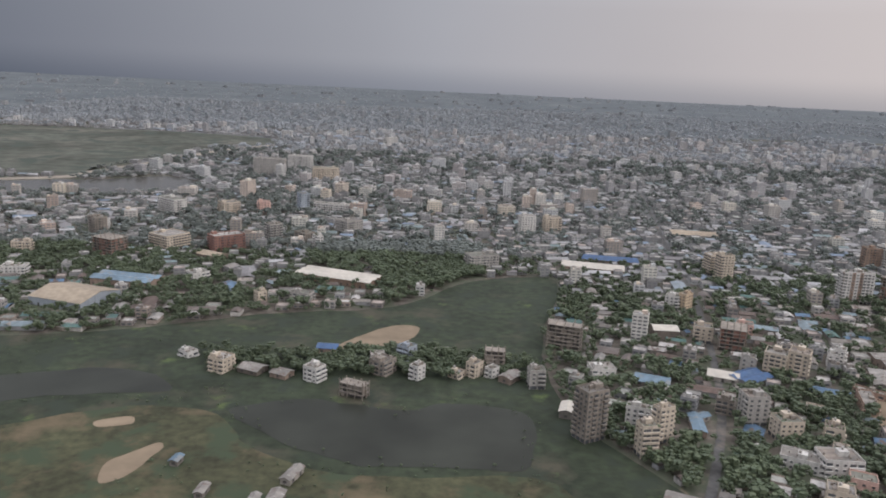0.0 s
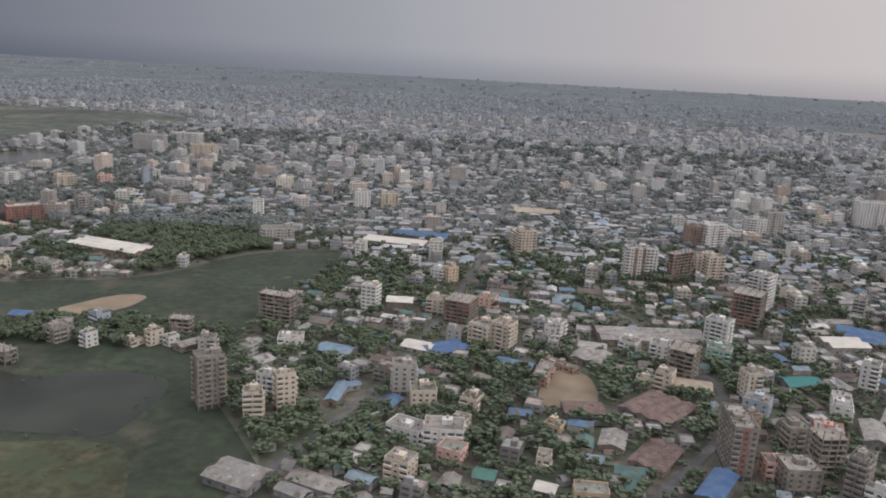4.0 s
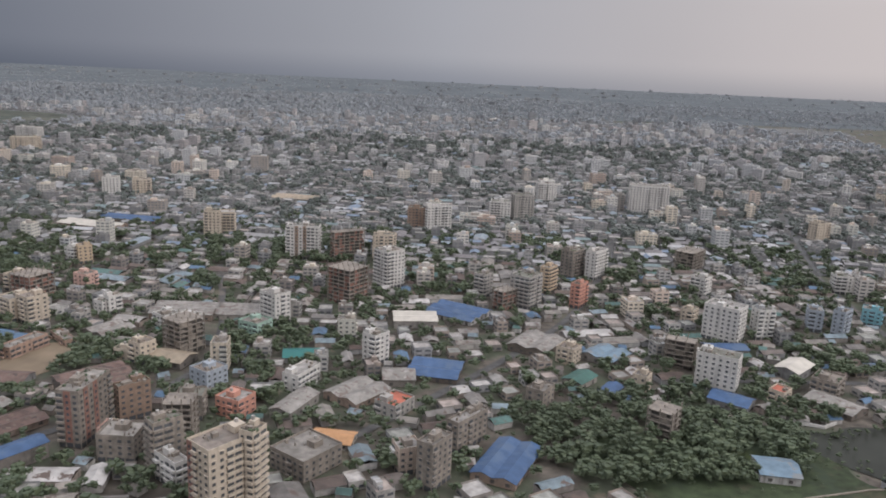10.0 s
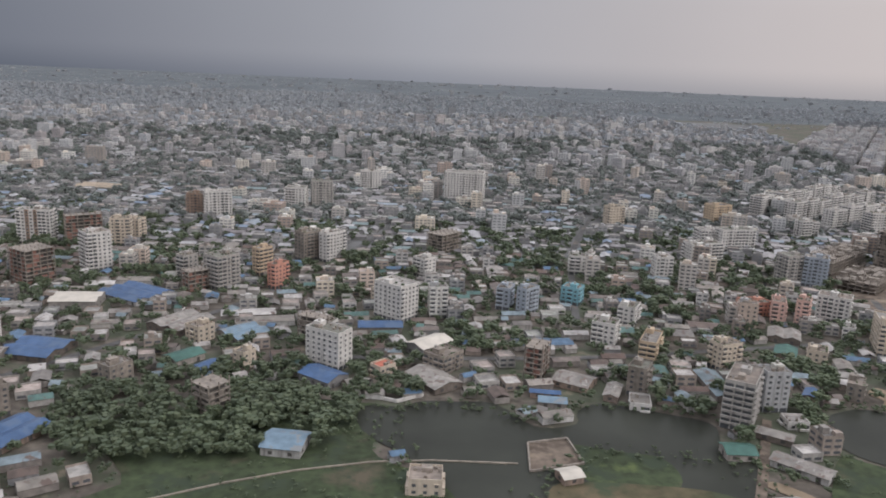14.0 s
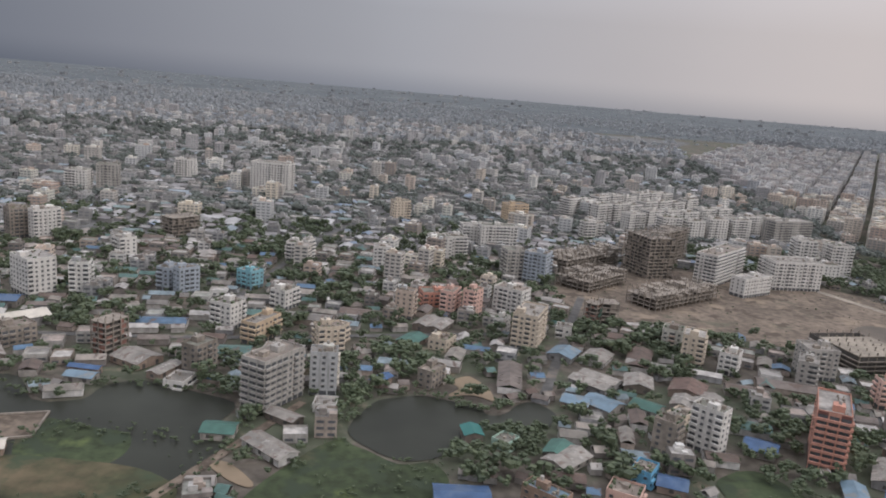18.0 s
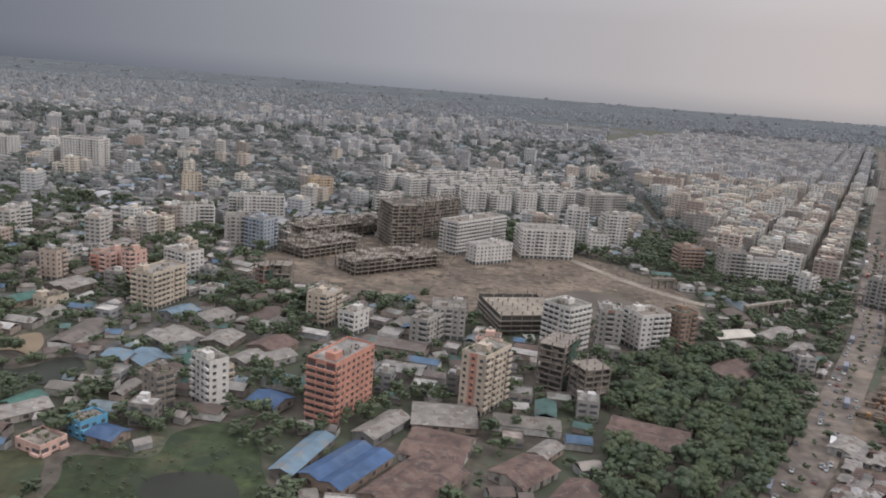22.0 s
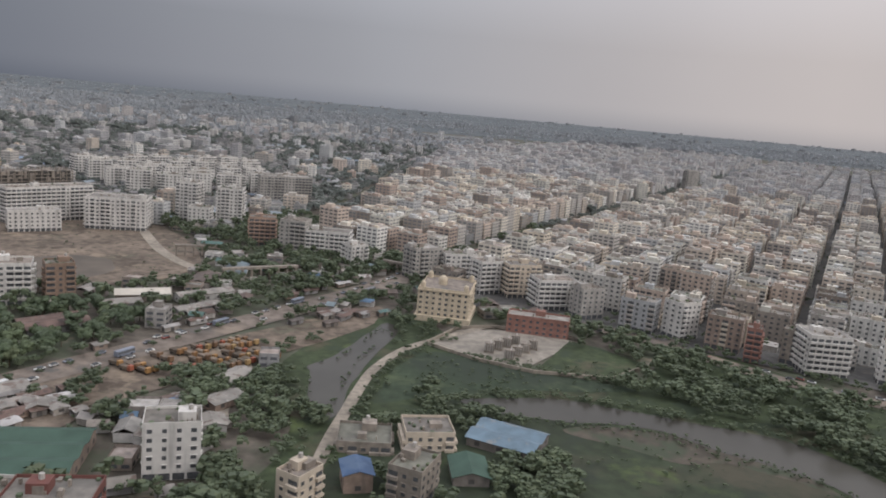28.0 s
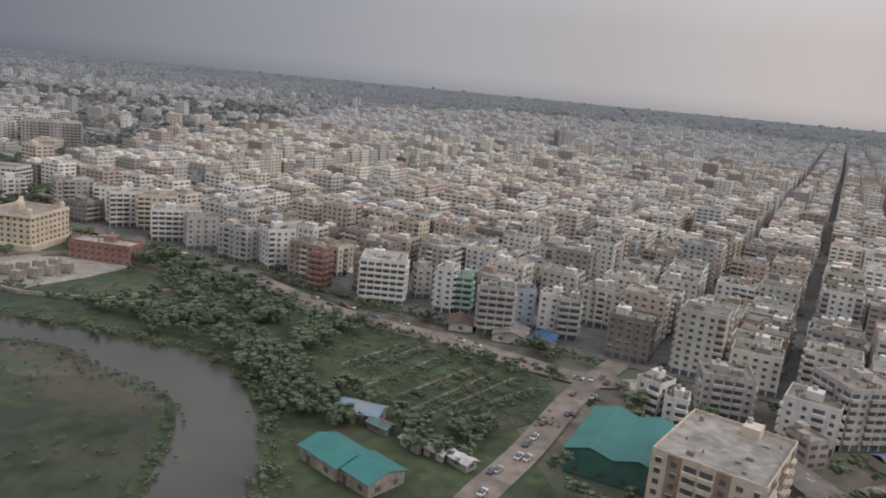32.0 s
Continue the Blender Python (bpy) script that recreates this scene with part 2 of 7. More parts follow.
GREY_TIN = one("grey_sheet_roof", 0.25, 0.228, 0.20, rough=0.6, grain=0.3, scale=0.3, patches=[((0.155, 0.12, 0.10), 0.4, 0.55, 0.60), ((0.33, 0.31, 0.28), 0.5, 0.61, 0.65)])
RUST_TIN = one("rusty_brown_roof", 0.15, 0.098, 0.08, rough=0.7, grain=0.4, scale=0.3, patches=[((0.15, 0.12, 0.095), 0.5, 0.56, 0.62), ((0.08, 0.058, 0.05), 0.35, 0.55, 0.62)])
RED_TIN = one("red_metal_roof", 0.42, 0.13, 0.08, rough=0.6, grain=0.3, scale=0.3)
GREEN_TIN = one("green_metal_roof", 0.06, 0.135, 0.108, rough=0.55, grain=0.25, scale=0.3)
YARD = one("dusty_concrete_yard", 0.27, 0.24, 0.20, rough=0.9, grain=0.3, scale=0.3, patches=[((0.19, 0.17, 0.145), 0.1, 0.54, 0.66)])
TEAL = one("teal_tarpaulin_roof", 0.028, 0.135, 0.12, rough=0.5, grain=0.15, scale=0.2)
GREEN_NET = one("dark_green_net_roof", 0.058, 0.098, 0.074, rough=0.8, grain=0.2, scale=0.2)
ORANGE = one("orange_tarpaulin", 0.46, 0.25, 0.12, rough=0.7, grain=0.15)
LEAF = material("tree_leaves", [(0.084, 0.110, 0.060), (0.097, 0.123, 0.064), (0.079, 0.102, 0.060), (0.110, 0.131, 0.070), (0.088, 0.113, 0.067)], rough=0.7, grain=0.2, scale=0.5)
LEAF_ISLAND = material("woodland_leaves", [(0.079, 0.100, 0.058), (0.088, 0.109, 0.060), (0.074, 0.093, 0.056), (0.097, 0.115, 0.064)], by="island", rough=0.7, grain=0.2, scale=0.1)
# leaf colours lightened and greyed with distance, in place of haze
MID_HAZE_LEAF = material("hazed_city_foliage", [(0.138, 0.152, 0.136), (0.146, 0.160, 0.140), (0.132, 0.146, 0.134), (0.152, 0.164, 0.144)], by="island", rough=0.8, grain=0.15, scale=0.1)
HAZE_LEAF = material("hazed_far_foliage", [(0.275, 0.288, 0.296), (0.285, 0.297, 0.302), (0.268, 0.280, 0.290), (0.295, 0.304, 0.305)], by="island", rough=0.8, grain=0.15, scale=0.05)
# pane colours lifted with distance, the way haze would lift them
HAZE_GLASS = one("hazed_far_glass", 0.19, 0.194, 0.20, rough=0.4, grain=0.2)
MID_HAZE_GLASS = one("hazed_city_glass", 0.115, 0.118, 0.125, rough=0.2, grain=0.2)
# haze blue-grey and the tone of shaded trees are put into this field
HAZE_FIELD = one("distant_farmland", 0.098, 0.110, 0.114, rough=0.8, grain=0.2, scale=0.02, gloss=0.2, patches=[((0.13, 0.14, 0.138), 0.004, 0.5, 0.6), ((0.085, 0.098, 0.102), 0.008, 0.52, 0.6)])
# villages: the blue-grey of haze is put into walls and roofs alike
VILLAGE = material("hazed_village_walls", [(0.26, 0.265, 0.265), (0.23, 0.235, 0.24), (0.31, 0.31, 0.305), (0.21, 0.215, 0.22)], by="island", grain=0.2)
FLOOD_PLAIN = one("rough_flood_plain", 0.105, 0.108, 0.088, rough=0.95, grain=0.35, scale=0.05, gloss=0.05, patches=[((0.15, 0.14, 0.115), 0.01, 0.52, 0.62), ((0.075, 0.085, 0.07), 0.02, 0.52, 0.6)])
# pale ground colour stands in for haze in the gaps between far blocks
HAZE_GROUND = one("haze_paled_ground", 0.17, 0.168, 0.162, rough=0.95, grain=0.3, scale=0.05, gloss=0.05)
BARK = one("bark", 0.10, 0.075, 0.05, grain=0.3)
GROUND = material("trodden_earth_and_grass", [(0.128, 0.109, 0.088)], rough=0.95, grain=0.45, scale=0.2, patches=[((0.080, 0.088, 0.058), 0.03, 0.46, 0.56), ((0.20, 0.165, 0.12), 0.06, 0.60, 0.70)])
GRASS = one("marsh_grass", 0.047, 0.062, 0.029, rough=0.9, grain=0.4, scale=0.3, patches=[((0.09, 0.076, 0.05), 0.035, 0.56, 0.68), ((0.085, 0.108, 0.04), 0.05, 0.60, 0.70), ((0.036, 0.048, 0.028), 0.09, 0.52, 0.62)])
MARSH = one("floating_weed_marsh", 0.036, 0.046, 0.025, rough=0.85, grain=0.4, scale=0.2, patches=[((0.066, 0.06, 0.04), 0.022, 0.54, 0.66), ((0.075, 0.10, 0.036), 0.045, 0.62, 0.70), ((0.030, 0.038, 0.025), 0.06, 0.52, 0.64)])
FIELD = one("rough_pasture", 0.064, 0.064, 0.033, rough=0.9, grain=0.4, scale=0.25, patches=[((0.13, 0.10, 0.06), 0.03, 0.52, 0.66), ((0.048, 0.062, 0.034), 0.05, 0.52, 0.62)])
SAND = one("bare_sand", 0.235, 0.180, 0.122, rough=0.95, grain=0.2, scale=0.1)
MUD = one("brown_earth", 0.175, 0.138, 0.106, rough=0.95, grain=0.4, scale=0.3, patches=[((0.115, 0.105, 0.075), 0.05, 0.57, 0.64), ((0.235, 0.185, 0.135), 0.06, 0.57, 0.65), ((0.085, 0.066, 0.05), 0.10, 0.55, 0.62)])
ROAD = one("dusty_asphalt", 0.18, 0.148, 0.122, rough=0.9, grain=0.35, scale=0.25, patches=[((0.25, 0.20, 0.155), 0.05, 0.54, 0.66), ((0.11, 0.10, 0.09), 0.09, 0.56, 0.66)])
LANE = one("narrow_street", 0.105, 0.10, 0.094, rough=0.9, grain=0.3, scale=0.3, patches=[((0.17, 0.145, 0.12), 0.06, 0.55, 0.66)])
PALE_PATH = one("pale_concrete_path", 0.29, 0.25, 0.20, rough=0.9, grain=0.3, scale=0.5)
WATER = one("still_grey_water", 0.042, 0.044, 0.035, rough=0.3, grain=0.3, scale=0.03, gloss=0.05)
RIVER = one("silty_river_water", 0.072, 0.067, 0.057, rough=0.25, grain=0.25, scale=0.03, gloss=0.12)
WET_MUD = one("wet_bank_mud", 0.082, 0.068, 0.05, rough=0.7, grain=0.4, scale=0.3, patches=[((0.05, 0.06, 0.035), 0.08, 0.5, 0.6)])
HYACINTH = one("water_plants", 0.041, 0.057, 0.033, rough=0.9, grain=0.35, scale=0.3, patches=[((0.075, 0.095, 0.05), 0.05, 0.55, 0.66), ((0.032, 0.042, 0.028), 0.03, 0.52, 0.62)])
VEHICLE = material("vehicle_paint", [(0.6, 0.6, 0.58), (0.15, 0.15, 0.16), (0.45, 0.44, 0.42), (0.26, 0.08, 0.065), (0.19, 0.21, 0.25), (0.65, 0.64, 0.6)], rough=0.35, grain=0.08)
TRUCK_YELLOW = material("machine_paint", [(0.34, 0.19, 0.075), (0.27, 0.15, 0.07), (0.36, 0.24, 0.11), (0.20, 0.12, 0.07), (0.30, 0.10, 0.06)], rough=0.6, grain=0.3, scale=1.0)
RUBBER = one("rubber", 0.03, 0.03, 0.03)


# ---- mesh building ----
class Mesh:
    """Collects corners and faces; from_data turns them into one mesh."""

    def __init__(self):
        self.v, self.f = [], []

    def quad(self, a, b, c, d):
        i = len(self.v)
        self.v += [a, b, c, d]
        self.f.append((i, i + 1, i + 2, i + 3))

    def box(self, x0, y0, z0, x1, y1, z1, top=True):
        i = len(self.v)
        self.v += [(x0, y0, z0), (x1, y0, z0), (x1, y1, z0), (x0, y1, z0), (x0, y0, z1), (x1, y0, z1), (x1, y1, z1), (x0, y1, z1)]
        self.f += [(i, i + 1, i + 5, i + 4), (i + 1, i + 2, i + 6, i + 5), (i + 2, i + 3, i + 7, i + 6), (i + 3, i, i + 4, i + 7), (i, i + 3, i + 2, i + 1)]
        if top:
            self.f.append((i + 4, i + 5, i + 6, i + 7))
        return self

    def ring(self, x0, y0, x1, y1, z0, z1, th):
        self.box(x0, y0, z0, x1, y0 + th, z1)
        self.box(x0, y1 - th, z0, x1, y1, z1)
        self.box(x0, y0 + th, z0, x0 + th, y1 - th, z1)
        self.box(x1 - th, y0 + th, z0, x1, y1 - th, z1)
        return self

    def shell(self, x0, y0, x1, y1, roof, top, th):
        """Four walls in one piece that rise past the roof as a parapet with thickness."""
        i = len(self.v)
        for a, z in ((0, 0), (0, top), (th, top), (th, roof - 0.1)):
            self.v += [(x0 + a, y0 + a, z), (x1 - a, y0 + a, z), (x1 - a, y1 - a, z), (x0 + a, y1 - a, z)]
        for k in range(3):
            for j in range(4):
                self.f.append((i + 4 * k + j, i + 4 * k + (j + 1) % 4, i + 4 * k + 4 + (j + 1) % 4, i + 4 * k + 4 + j))
        return self

    def tube(self, x, y, z0, z1, r0, r1, sides=8):
        i = len(self.v)
        for z, r in ((z0, r0), (z1, r1)):
            self.v += [(x + r * math.cos(2 * math.pi * k / sides), y + r * math.sin(2 * math.pi * k / sides), z) for k in range(sides)]
        self.f += [(i + k, i + (k + 1) % sides, i + sides + (k + 1) % sides, i + sides + k) for k in range(sides)]
        self.f += [tuple(i + sides + k for k in range(sides)), tuple(i + sides - 1 - k for k in range(sides))]
        return self

    def data(self, name, mat):
        me = bpy.data.meshes.new(name)
        me.from_pydata(self.v, [], self.f)
        me.materials.append(mat)
        me.update()
        return me


def part(name, mesh, mat, parent, label=""):
    ob = new(name, mesh.data(name, mat))
    ob.parent = parent
    if label:
        ob["label"] = label
    return ob


def thing(name, label, category, group="", kind=""):
    return tagged(new(name), label, category, group, kind)


def sheet(name, mat, points, z, label, category, rough=6.0, cell=5, block=True, curved=True):
    """A flat patch of ground: the outline runs through a few corners, smoothed and made uneven."""
    pts = [Vector((*p, 0)) for p in points]
    out = []
    for k in range(len(pts)):
        a, b, c, d = (pts[(k + j) % len(pts)] for j in (-1, 0, 1, 2))
        for s in range(cell):
            u = s / cell
            p = 0.5 * ((2 * b) + (c - a) * u + (2 * a - 5 * b + 4 * c - d) * u * u + (3 * b - a - 3 * c + d) * u ** 3) if curved else b.lerp(c, u)
            w = noise.noise_vector(Vector((p.x * 0.06, p.y * 0.06, z * 9))) * rough * 0.5
            out.append((p.x + w.x, p.y + w.y, 0))
    bm = bmesh.new()
    bm.faces.new([bm.verts.new((x, y, z)) for x, y, _ in out])
    bmesh.ops.triangulate(bm, faces=bm.faces[:])
    bm.normal_update()
    bmesh.ops.reverse_faces(bm, faces=[f for f in bm.faces if f.normal.z < 0])
    me = bpy.data.meshes.new(name)
    bm.to_mesh(me)
    bm.free()
    me.materials.append(mat)
    ob = tagged(new(name, me), label, category, kind="structure")
    if block:
        block_poly([(x, y) for x, y, _ in out], mat in (WATER, RIVER))
    return ob


def ribbon(name, mat, points, width, z, label, category, cell=6, block=True):
    """A road or path of one width along a few corners."""
    pts = [Vector(p) for p in points]
    line = []
    for k in range(len(pts) - 1):
        a, b, c, d = pts[max(k - 1, 0)], pts[k], pts[k + 1], pts[min(k + 2, len(pts) - 1)]
        for s in range(cell + (k == len(pts) - 2)):
            u = s / cell
            line.append(0.5 * ((2 * b) + (c - a) * u + (2 * a - 5 * b + 4 * c - d) * u * u + (3 * b - a - 3 * c + d) * u ** 3))
    m = Mesh()
    sides = []
    for k, p in enumerate(line):
        way = (line[min(k + 1, len(line) - 1)] - line[max(k - 1, 0)]).normalized()
        off = Vector((-way.y, way.x)) * width / 2
        sides.append(((p + off), (p - off)))
    for (a, b), (c, d) in zip(sides, sides[1:]):
        m.quad((b.x, b.y, z), (d.x, d.y, z), (c.x, c.y, z), (a.x, a.y, z))
        if block:
            block_poly([(q.x, q.y) for q in (a, b, d, c)])
    return tagged(new(name, m.data(name, mat)), label, category, kind="structure")


# ---- what is taken up, in cells of 3 m, so that nothing is built into anything else ----
CELL, GX, GY, GW, GH = 3.0, -1400.0, 180.0, 1900, 1200
taken = np.zeros((GW, GH), bool)
solid_ground = np.ones((GW, GH), bool)  # False under buildings, roads and water


def cells(x, y):
    return int((x - GX) / CELL), int((y - GY) / CELL)


def block_poly(poly, hard=True):
    px, py = np.array([p[0] for p in poly]), np.array([p[1] for p in poly])
    i0, j0 = cells(px.min(), py.min())
    i1, j1 = cells(px.max(), py.max())
    i0, j0, i1, j1 = max(i0, 0), max(j0, 0), min(i1 + 1, GW - 1), min(j1 + 1, GH - 1)
    if i1 <= i0 or j1 <= j0:
        return
    xs, ys = np.meshgrid(GX + (np.arange(i0, i1) + 0.5) * CELL, GY + (np.arange(j0, j1) + 0.5) * CELL, indexing="ij")
    inside = np.zeros(xs.shape, bool)
    for k in range(len(px)):
        xa, ya, xb, yb = px[k], py[k], px[k - 1], py[k - 1]
        cross = ((ya > ys) != (yb > ys)) & (xs < (xb - xa) * (ys - ya) / (yb - ya + 1e-9) + xa)
        inside ^= cross
    taken[i0:i1, j0:j1] |= inside
    if hard:
        solid_ground[i0:i1, j0:j1] &= ~inside


def corners(x, y, rot, w, d):
    c, s = math.cos(radians(rot)), math.sin(radians(rot))
    return [(x + c * a - s * b, y + s * a + c * b) for a, b in ((-w / 2, -d / 2), (w / 2, -d / 2), (w / 2, d / 2), (-w / 2, d / 2))]


def free(x, y, rot, w, d):
    for a in (-0.5, 0, 0.5):
        for b in (-0.5, 0, 0.5):
            c, s = math.cos(radians(rot)), math.sin(radians(rot))
            i, j = cells(x + c * a * w - s * b * d, y + s * a * w + c * b * d)
            if not (0 <= i < GW and 0 <= j < GH) or taken[i, j]:
                return False
    return True


def in_view(x, y):
    """Whether a place lies within the strip of land along the flight that can be seen."""
    near = 262 - 0.036 * x
    reach = 0.66 * y + 40
    return y > near - 45 and -reach < x < 1560 + reach


# ---- kinds of building ----
STOREY = 2.75
MANY = {"roof_plants", "slab_bays", "windows", "sunshades", "balconies", "roof_clutter", "columns", "floor_slabs", "infill_walls", "safety_net", "openings", "wheels", "facade_panels"}

class Facade:
    """One face of a box: s runs along it, o out of it."""

    def __init__(self, w, d, side):
        self.side, self.w, self.d = side, w, d
        self.length = w if side in (0, 2) else d

    def at(self, s, o, z):
        if self.side == 0:
            return (-self.w / 2 + s, -self.d / 2 - o, z)
        if self.side == 1:
            return (self.w / 2 + o, -self.d / 2 + s, z)
        if self.side == 2:
            return (self.w / 2 - s, self.d / 2 + o, z)
        return (-self.w / 2 - o, self.d / 2 - s, z)

    def pane(self, m, s0, s1, z0, z1, o=0.05):
        m.quad(self.at(s0, o, z0), self.at(s1, o, z0), self.at(s1, o, z1), self.at(s0, o, z1))

    def slab(self, m, s0, s1, z0, z1, o):
        p = [self.at(*q) for q in ((s0, 0, z0), (s1, 0, z0), (s1, o, z0), (s0, o, z0), (s0, 0, z1), (s1, 0, z1), (s1, o, z1), (s0, o, z1))]
        i = len(m.v)
        m.v += p
        m.f += [(i + 3, i + 2, i + 6, i + 7), (i, i + 3, i + 7, i + 4), (i + 2, i + 1, i + 5, i + 6), (i + 7, i + 6, i + 5, i + 4), (i, i + 1, i + 2, i + 3)]


def building_parts(w, d, floors, rng, wall, accent=None, balcony=0.35, roof=None, tanks=1, glass=None, storey=None, open_base=True, stripes=None, clutter=True, shade=0.5, accent_sides=(3,)):
    """The pieces of a framed and plastered block: a list of name, mesh, material."""
    storey = storey or STOREY
    h = floors * storey + 0.4
    walls, panes, shades, balconies, accents, roofs, tank = Mesh(), Mesh(), Mesh(), Mesh(), Mesh(), Mesh(), Mesh()
    walls.shell(-w / 2, -d / 2, w / 2, d / 2, h, h + 0.95, 0.2)
    roofs.box(-w / 2 + 0.2, -d / 2 + 0.2, h - 0.2, w / 2 - 0.2, d / 2 - 0.2, h + 0.05)
    for side in range(4):
        fc = Facade(w, d, side)
        n = max(2, int(fc.length / 3.3))
        pitch = fc.length / n
        cols = ["b" if rng.random() < balcony and side in (0, 1, 3) else "w" for _ in range(n)]
        if side == 2:
            cols = ["w"] * n
        if accent is not None and side in accent_sides:
            for k in (stripes if stripes is not None else [n // 2]):
                if k < n:
                    fc.slab(accents, pitch * (k + 0.06), pitch * (k + 0.94), storey * 0.9, h + 0.5, 0.18)
        for k, kind in enumerate(cols):
            s = pitch * (k + 0.5)
            ww = min(0.7, pitch * 0.27) * rng.uniform(0.85, 1.15)
            for fl in range(floors):
                z = fl * storey
                # dark panes stand in for the shade of open ground floors and balconies
                if fl == 0 and floors > 3 and open_base:
                    fc.pane(panes, pitch * k + 0.35, pitch * (k + 1) - 0.35, 0.1, storey - 0.55)
                elif kind == "b":
                    fc.pane(panes, pitch * k + 0.35, pitch * (k + 1) - 0.35, z + 0.35, z + storey - 0.35, 0.22 if accent is not None else 0.05)
                    fc.slab(balconies, pitch * k + 0.1, pitch * (k + 1) - 0.1, z - 0.1, z + 0.95, 1.05)
                else:
                    fc.pane(panes, s - ww, s + ww, z + 0.85, z + 2.1, 0.24 if accent is not None else 0.05)
                    if rng.random() < shade:
                        fc.slab(shades, s - ww - 0.2, s + ww + 0.2, z + 2.14, z + 2.24, 0.4)
    out = [("wall", walls, wall), ("roof_slab", roofs, roof or ROOFTOP), ("windows", panes, glass or GLASS)]
    if shades.v:
        out.append(("sunshades", shades, wall))
    if balconies.v:
        out.append(("balconies", balconies, wall))
    if accents.v:
        out.append(("facade_panels", accents, accent))
    if floors > 2 or rng.random() < 0.4:
        sw, sd = min(5.0, w * 0.4), min(4.5, d * 0.4)
        sx, sy = rng.uniform(-0.5, 0.5) * (w - sw - 1), rng.uniform(-0.2, 0.5) * (d - sd - 1)
        room = Mesh().box(sx - sw / 2, sy - sd / 2, h, sx + sw / 2, sy + sd / 2, h + 2.7)
        out.append(("stair_house", room, wall))
        for _ in range(tanks):
            tx, ty = sx + rng.uniform(-0.3, 0.3) * sw, sy + rng.uniform(-0.3, 0.3) * sd
            tank.tube(tx, ty, h + 2.7, h + 4.1, 0.75, 0.7, 8)
        if tanks:
            out.append(("water_tank", tank, GREY))
    if clutter:
        # starter columns and low sheds left on the roof
        bits = Mesh()
        for _ in range(rng.randint(4, 11)):
            bx, by, q = rng.uniform(-0.42, 0.42) * w, rng.uniform(-0.42, 0.42) * d, rng.choice((0.2, 0.2, 0.35, 0.6))
            bits.box(bx - q, by - q, h + 0.05, bx + q, by + q * rng.uniform(0.6, 2.0), h + rng.uniform(0.5, 1.7))
        if rng.random() < 0.5:
            bx, by, bw = rng.uniform(-0.25, 0.25) * w, rng.uniform(-0.25, 0.25) * d, rng.uniform(1.2, 2.2)
            bits.box(bx - bw, by - bw * 0.7, h + 0.05, bx + bw, by + bw * 0.7, h + rng.uniform(1.2, 2.2))
        out.append(("roof_clutter", bits, CONCRETE))
        if rng.random() < 0.45:
            pots = Mesh()
            for _ in range(rng.randint(5, 14)):
                bx, by, q = rng.uniform(-0.45, 0.45) * w, rng.choice((-0.42, 0.42, rng.uniform(-0.4, 0.4))) * d, rng.uniform(0.3, 0.75)
                pots.box(bx - q, by - q, h + 0.05, bx + q, by + q, h + q * 1.5)
            out.append(("roof_plants", pots, LEAF))
    return out


def frame_parts(w, d, floors, rng, storey=2.75, core=True, net=None, mat=None):
    """The pieces of a block under construction: bare slabs and columns."""
    dark, out = Mesh(), []
    h = floors * storey
    big = w * d > 800
    nx, ny = max(2, min(14 if big else 6, round(w / 5))), max(2, min(7 if big else 4, round(d / 5)))
    for fl in range(1, floors + 1):
        slab = Mesh()
        if big and fl > floors - 2:
            # the newest floors are only partly cast
            for i in range(nx):
                for j in range(ny):
                    if rng.random() < (0.45 if fl == floors else 0.8):
                        slab.box((-0.5 + i / nx) * w, (-0.5 + j / ny) * d, fl * storey - 0.45, (-0.5 + (i + 1) / nx) * w, (-0.5 + (j + 1) / ny) * d, fl * storey + rng.uniform(-0.04, 0.04))
        else:
            slab.box(-w / 2, -d / 2, fl * storey - 0.45, w / 2, d / 2, fl * storey)
        out.append(("slab_bays" if big and fl > floors - 2 else "floor_slab", slab, mat or CONCRETE))
    posts = Mesh()
    for i in range(nx + 1):
        for j in range(ny + 1):
            x, y = (-0.5 + i / nx) * (w - 0.6), (-0.5 + j / ny) * (d - 0.6)
            top = h + (1.3 if rng.random() < 0.8 else 2.6)
            if big:
                posts.box(x - 0.25, y - 0.25, 0, x + 0.25, y + 0.25, top)
            else:
                out.append(("column", Mesh().box(x - 0.25, y - 0.25, 0, x + 0.25, y + 0.25, top), mat or CONCRETE))
    if big:
        out.append(("columns", posts, mat or CONCRETE))
    if core:
        infill = Mesh()
        for fl in range(floors):
            for side in range(4):
                fc = Facade(w - 1.6, d - 1.6, side)
                n = max(2, int(fc.length / 4))
                for k in range(n):
                    if rng.random() < 0.62:
                        fc.slab(infill, fc.length * (k + 0.08) / n, fc.length * (k + (0.55 if rng.random() < 0.6 else 0.92)) / n, fl * storey, fl * storey + (2.6 if rng.random() < 0.6 else 1.1), 0.25)
        # dark box: the shade between open floors is put into its colour
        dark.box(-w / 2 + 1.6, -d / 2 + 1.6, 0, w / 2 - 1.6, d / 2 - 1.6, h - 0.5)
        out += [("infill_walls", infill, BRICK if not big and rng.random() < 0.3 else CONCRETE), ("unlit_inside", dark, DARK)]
    if net is not None:
        cloth = Mesh()
        for side in (0, 1):
            fc = Facade(w, d, side)
            for fl in range(1, floors):
                if rng.random() < 0.75:
                    a = rng.uniform(0, 0.4)
                    fc.pane(cloth, fc.length * a, fc.length * min(1, a + rng.uniform(0.3, 0.7)), fl * storey, (fl + 1) * storey - 0.3, 0.9)
        out.append(("safety_net", cloth, net))
    return out


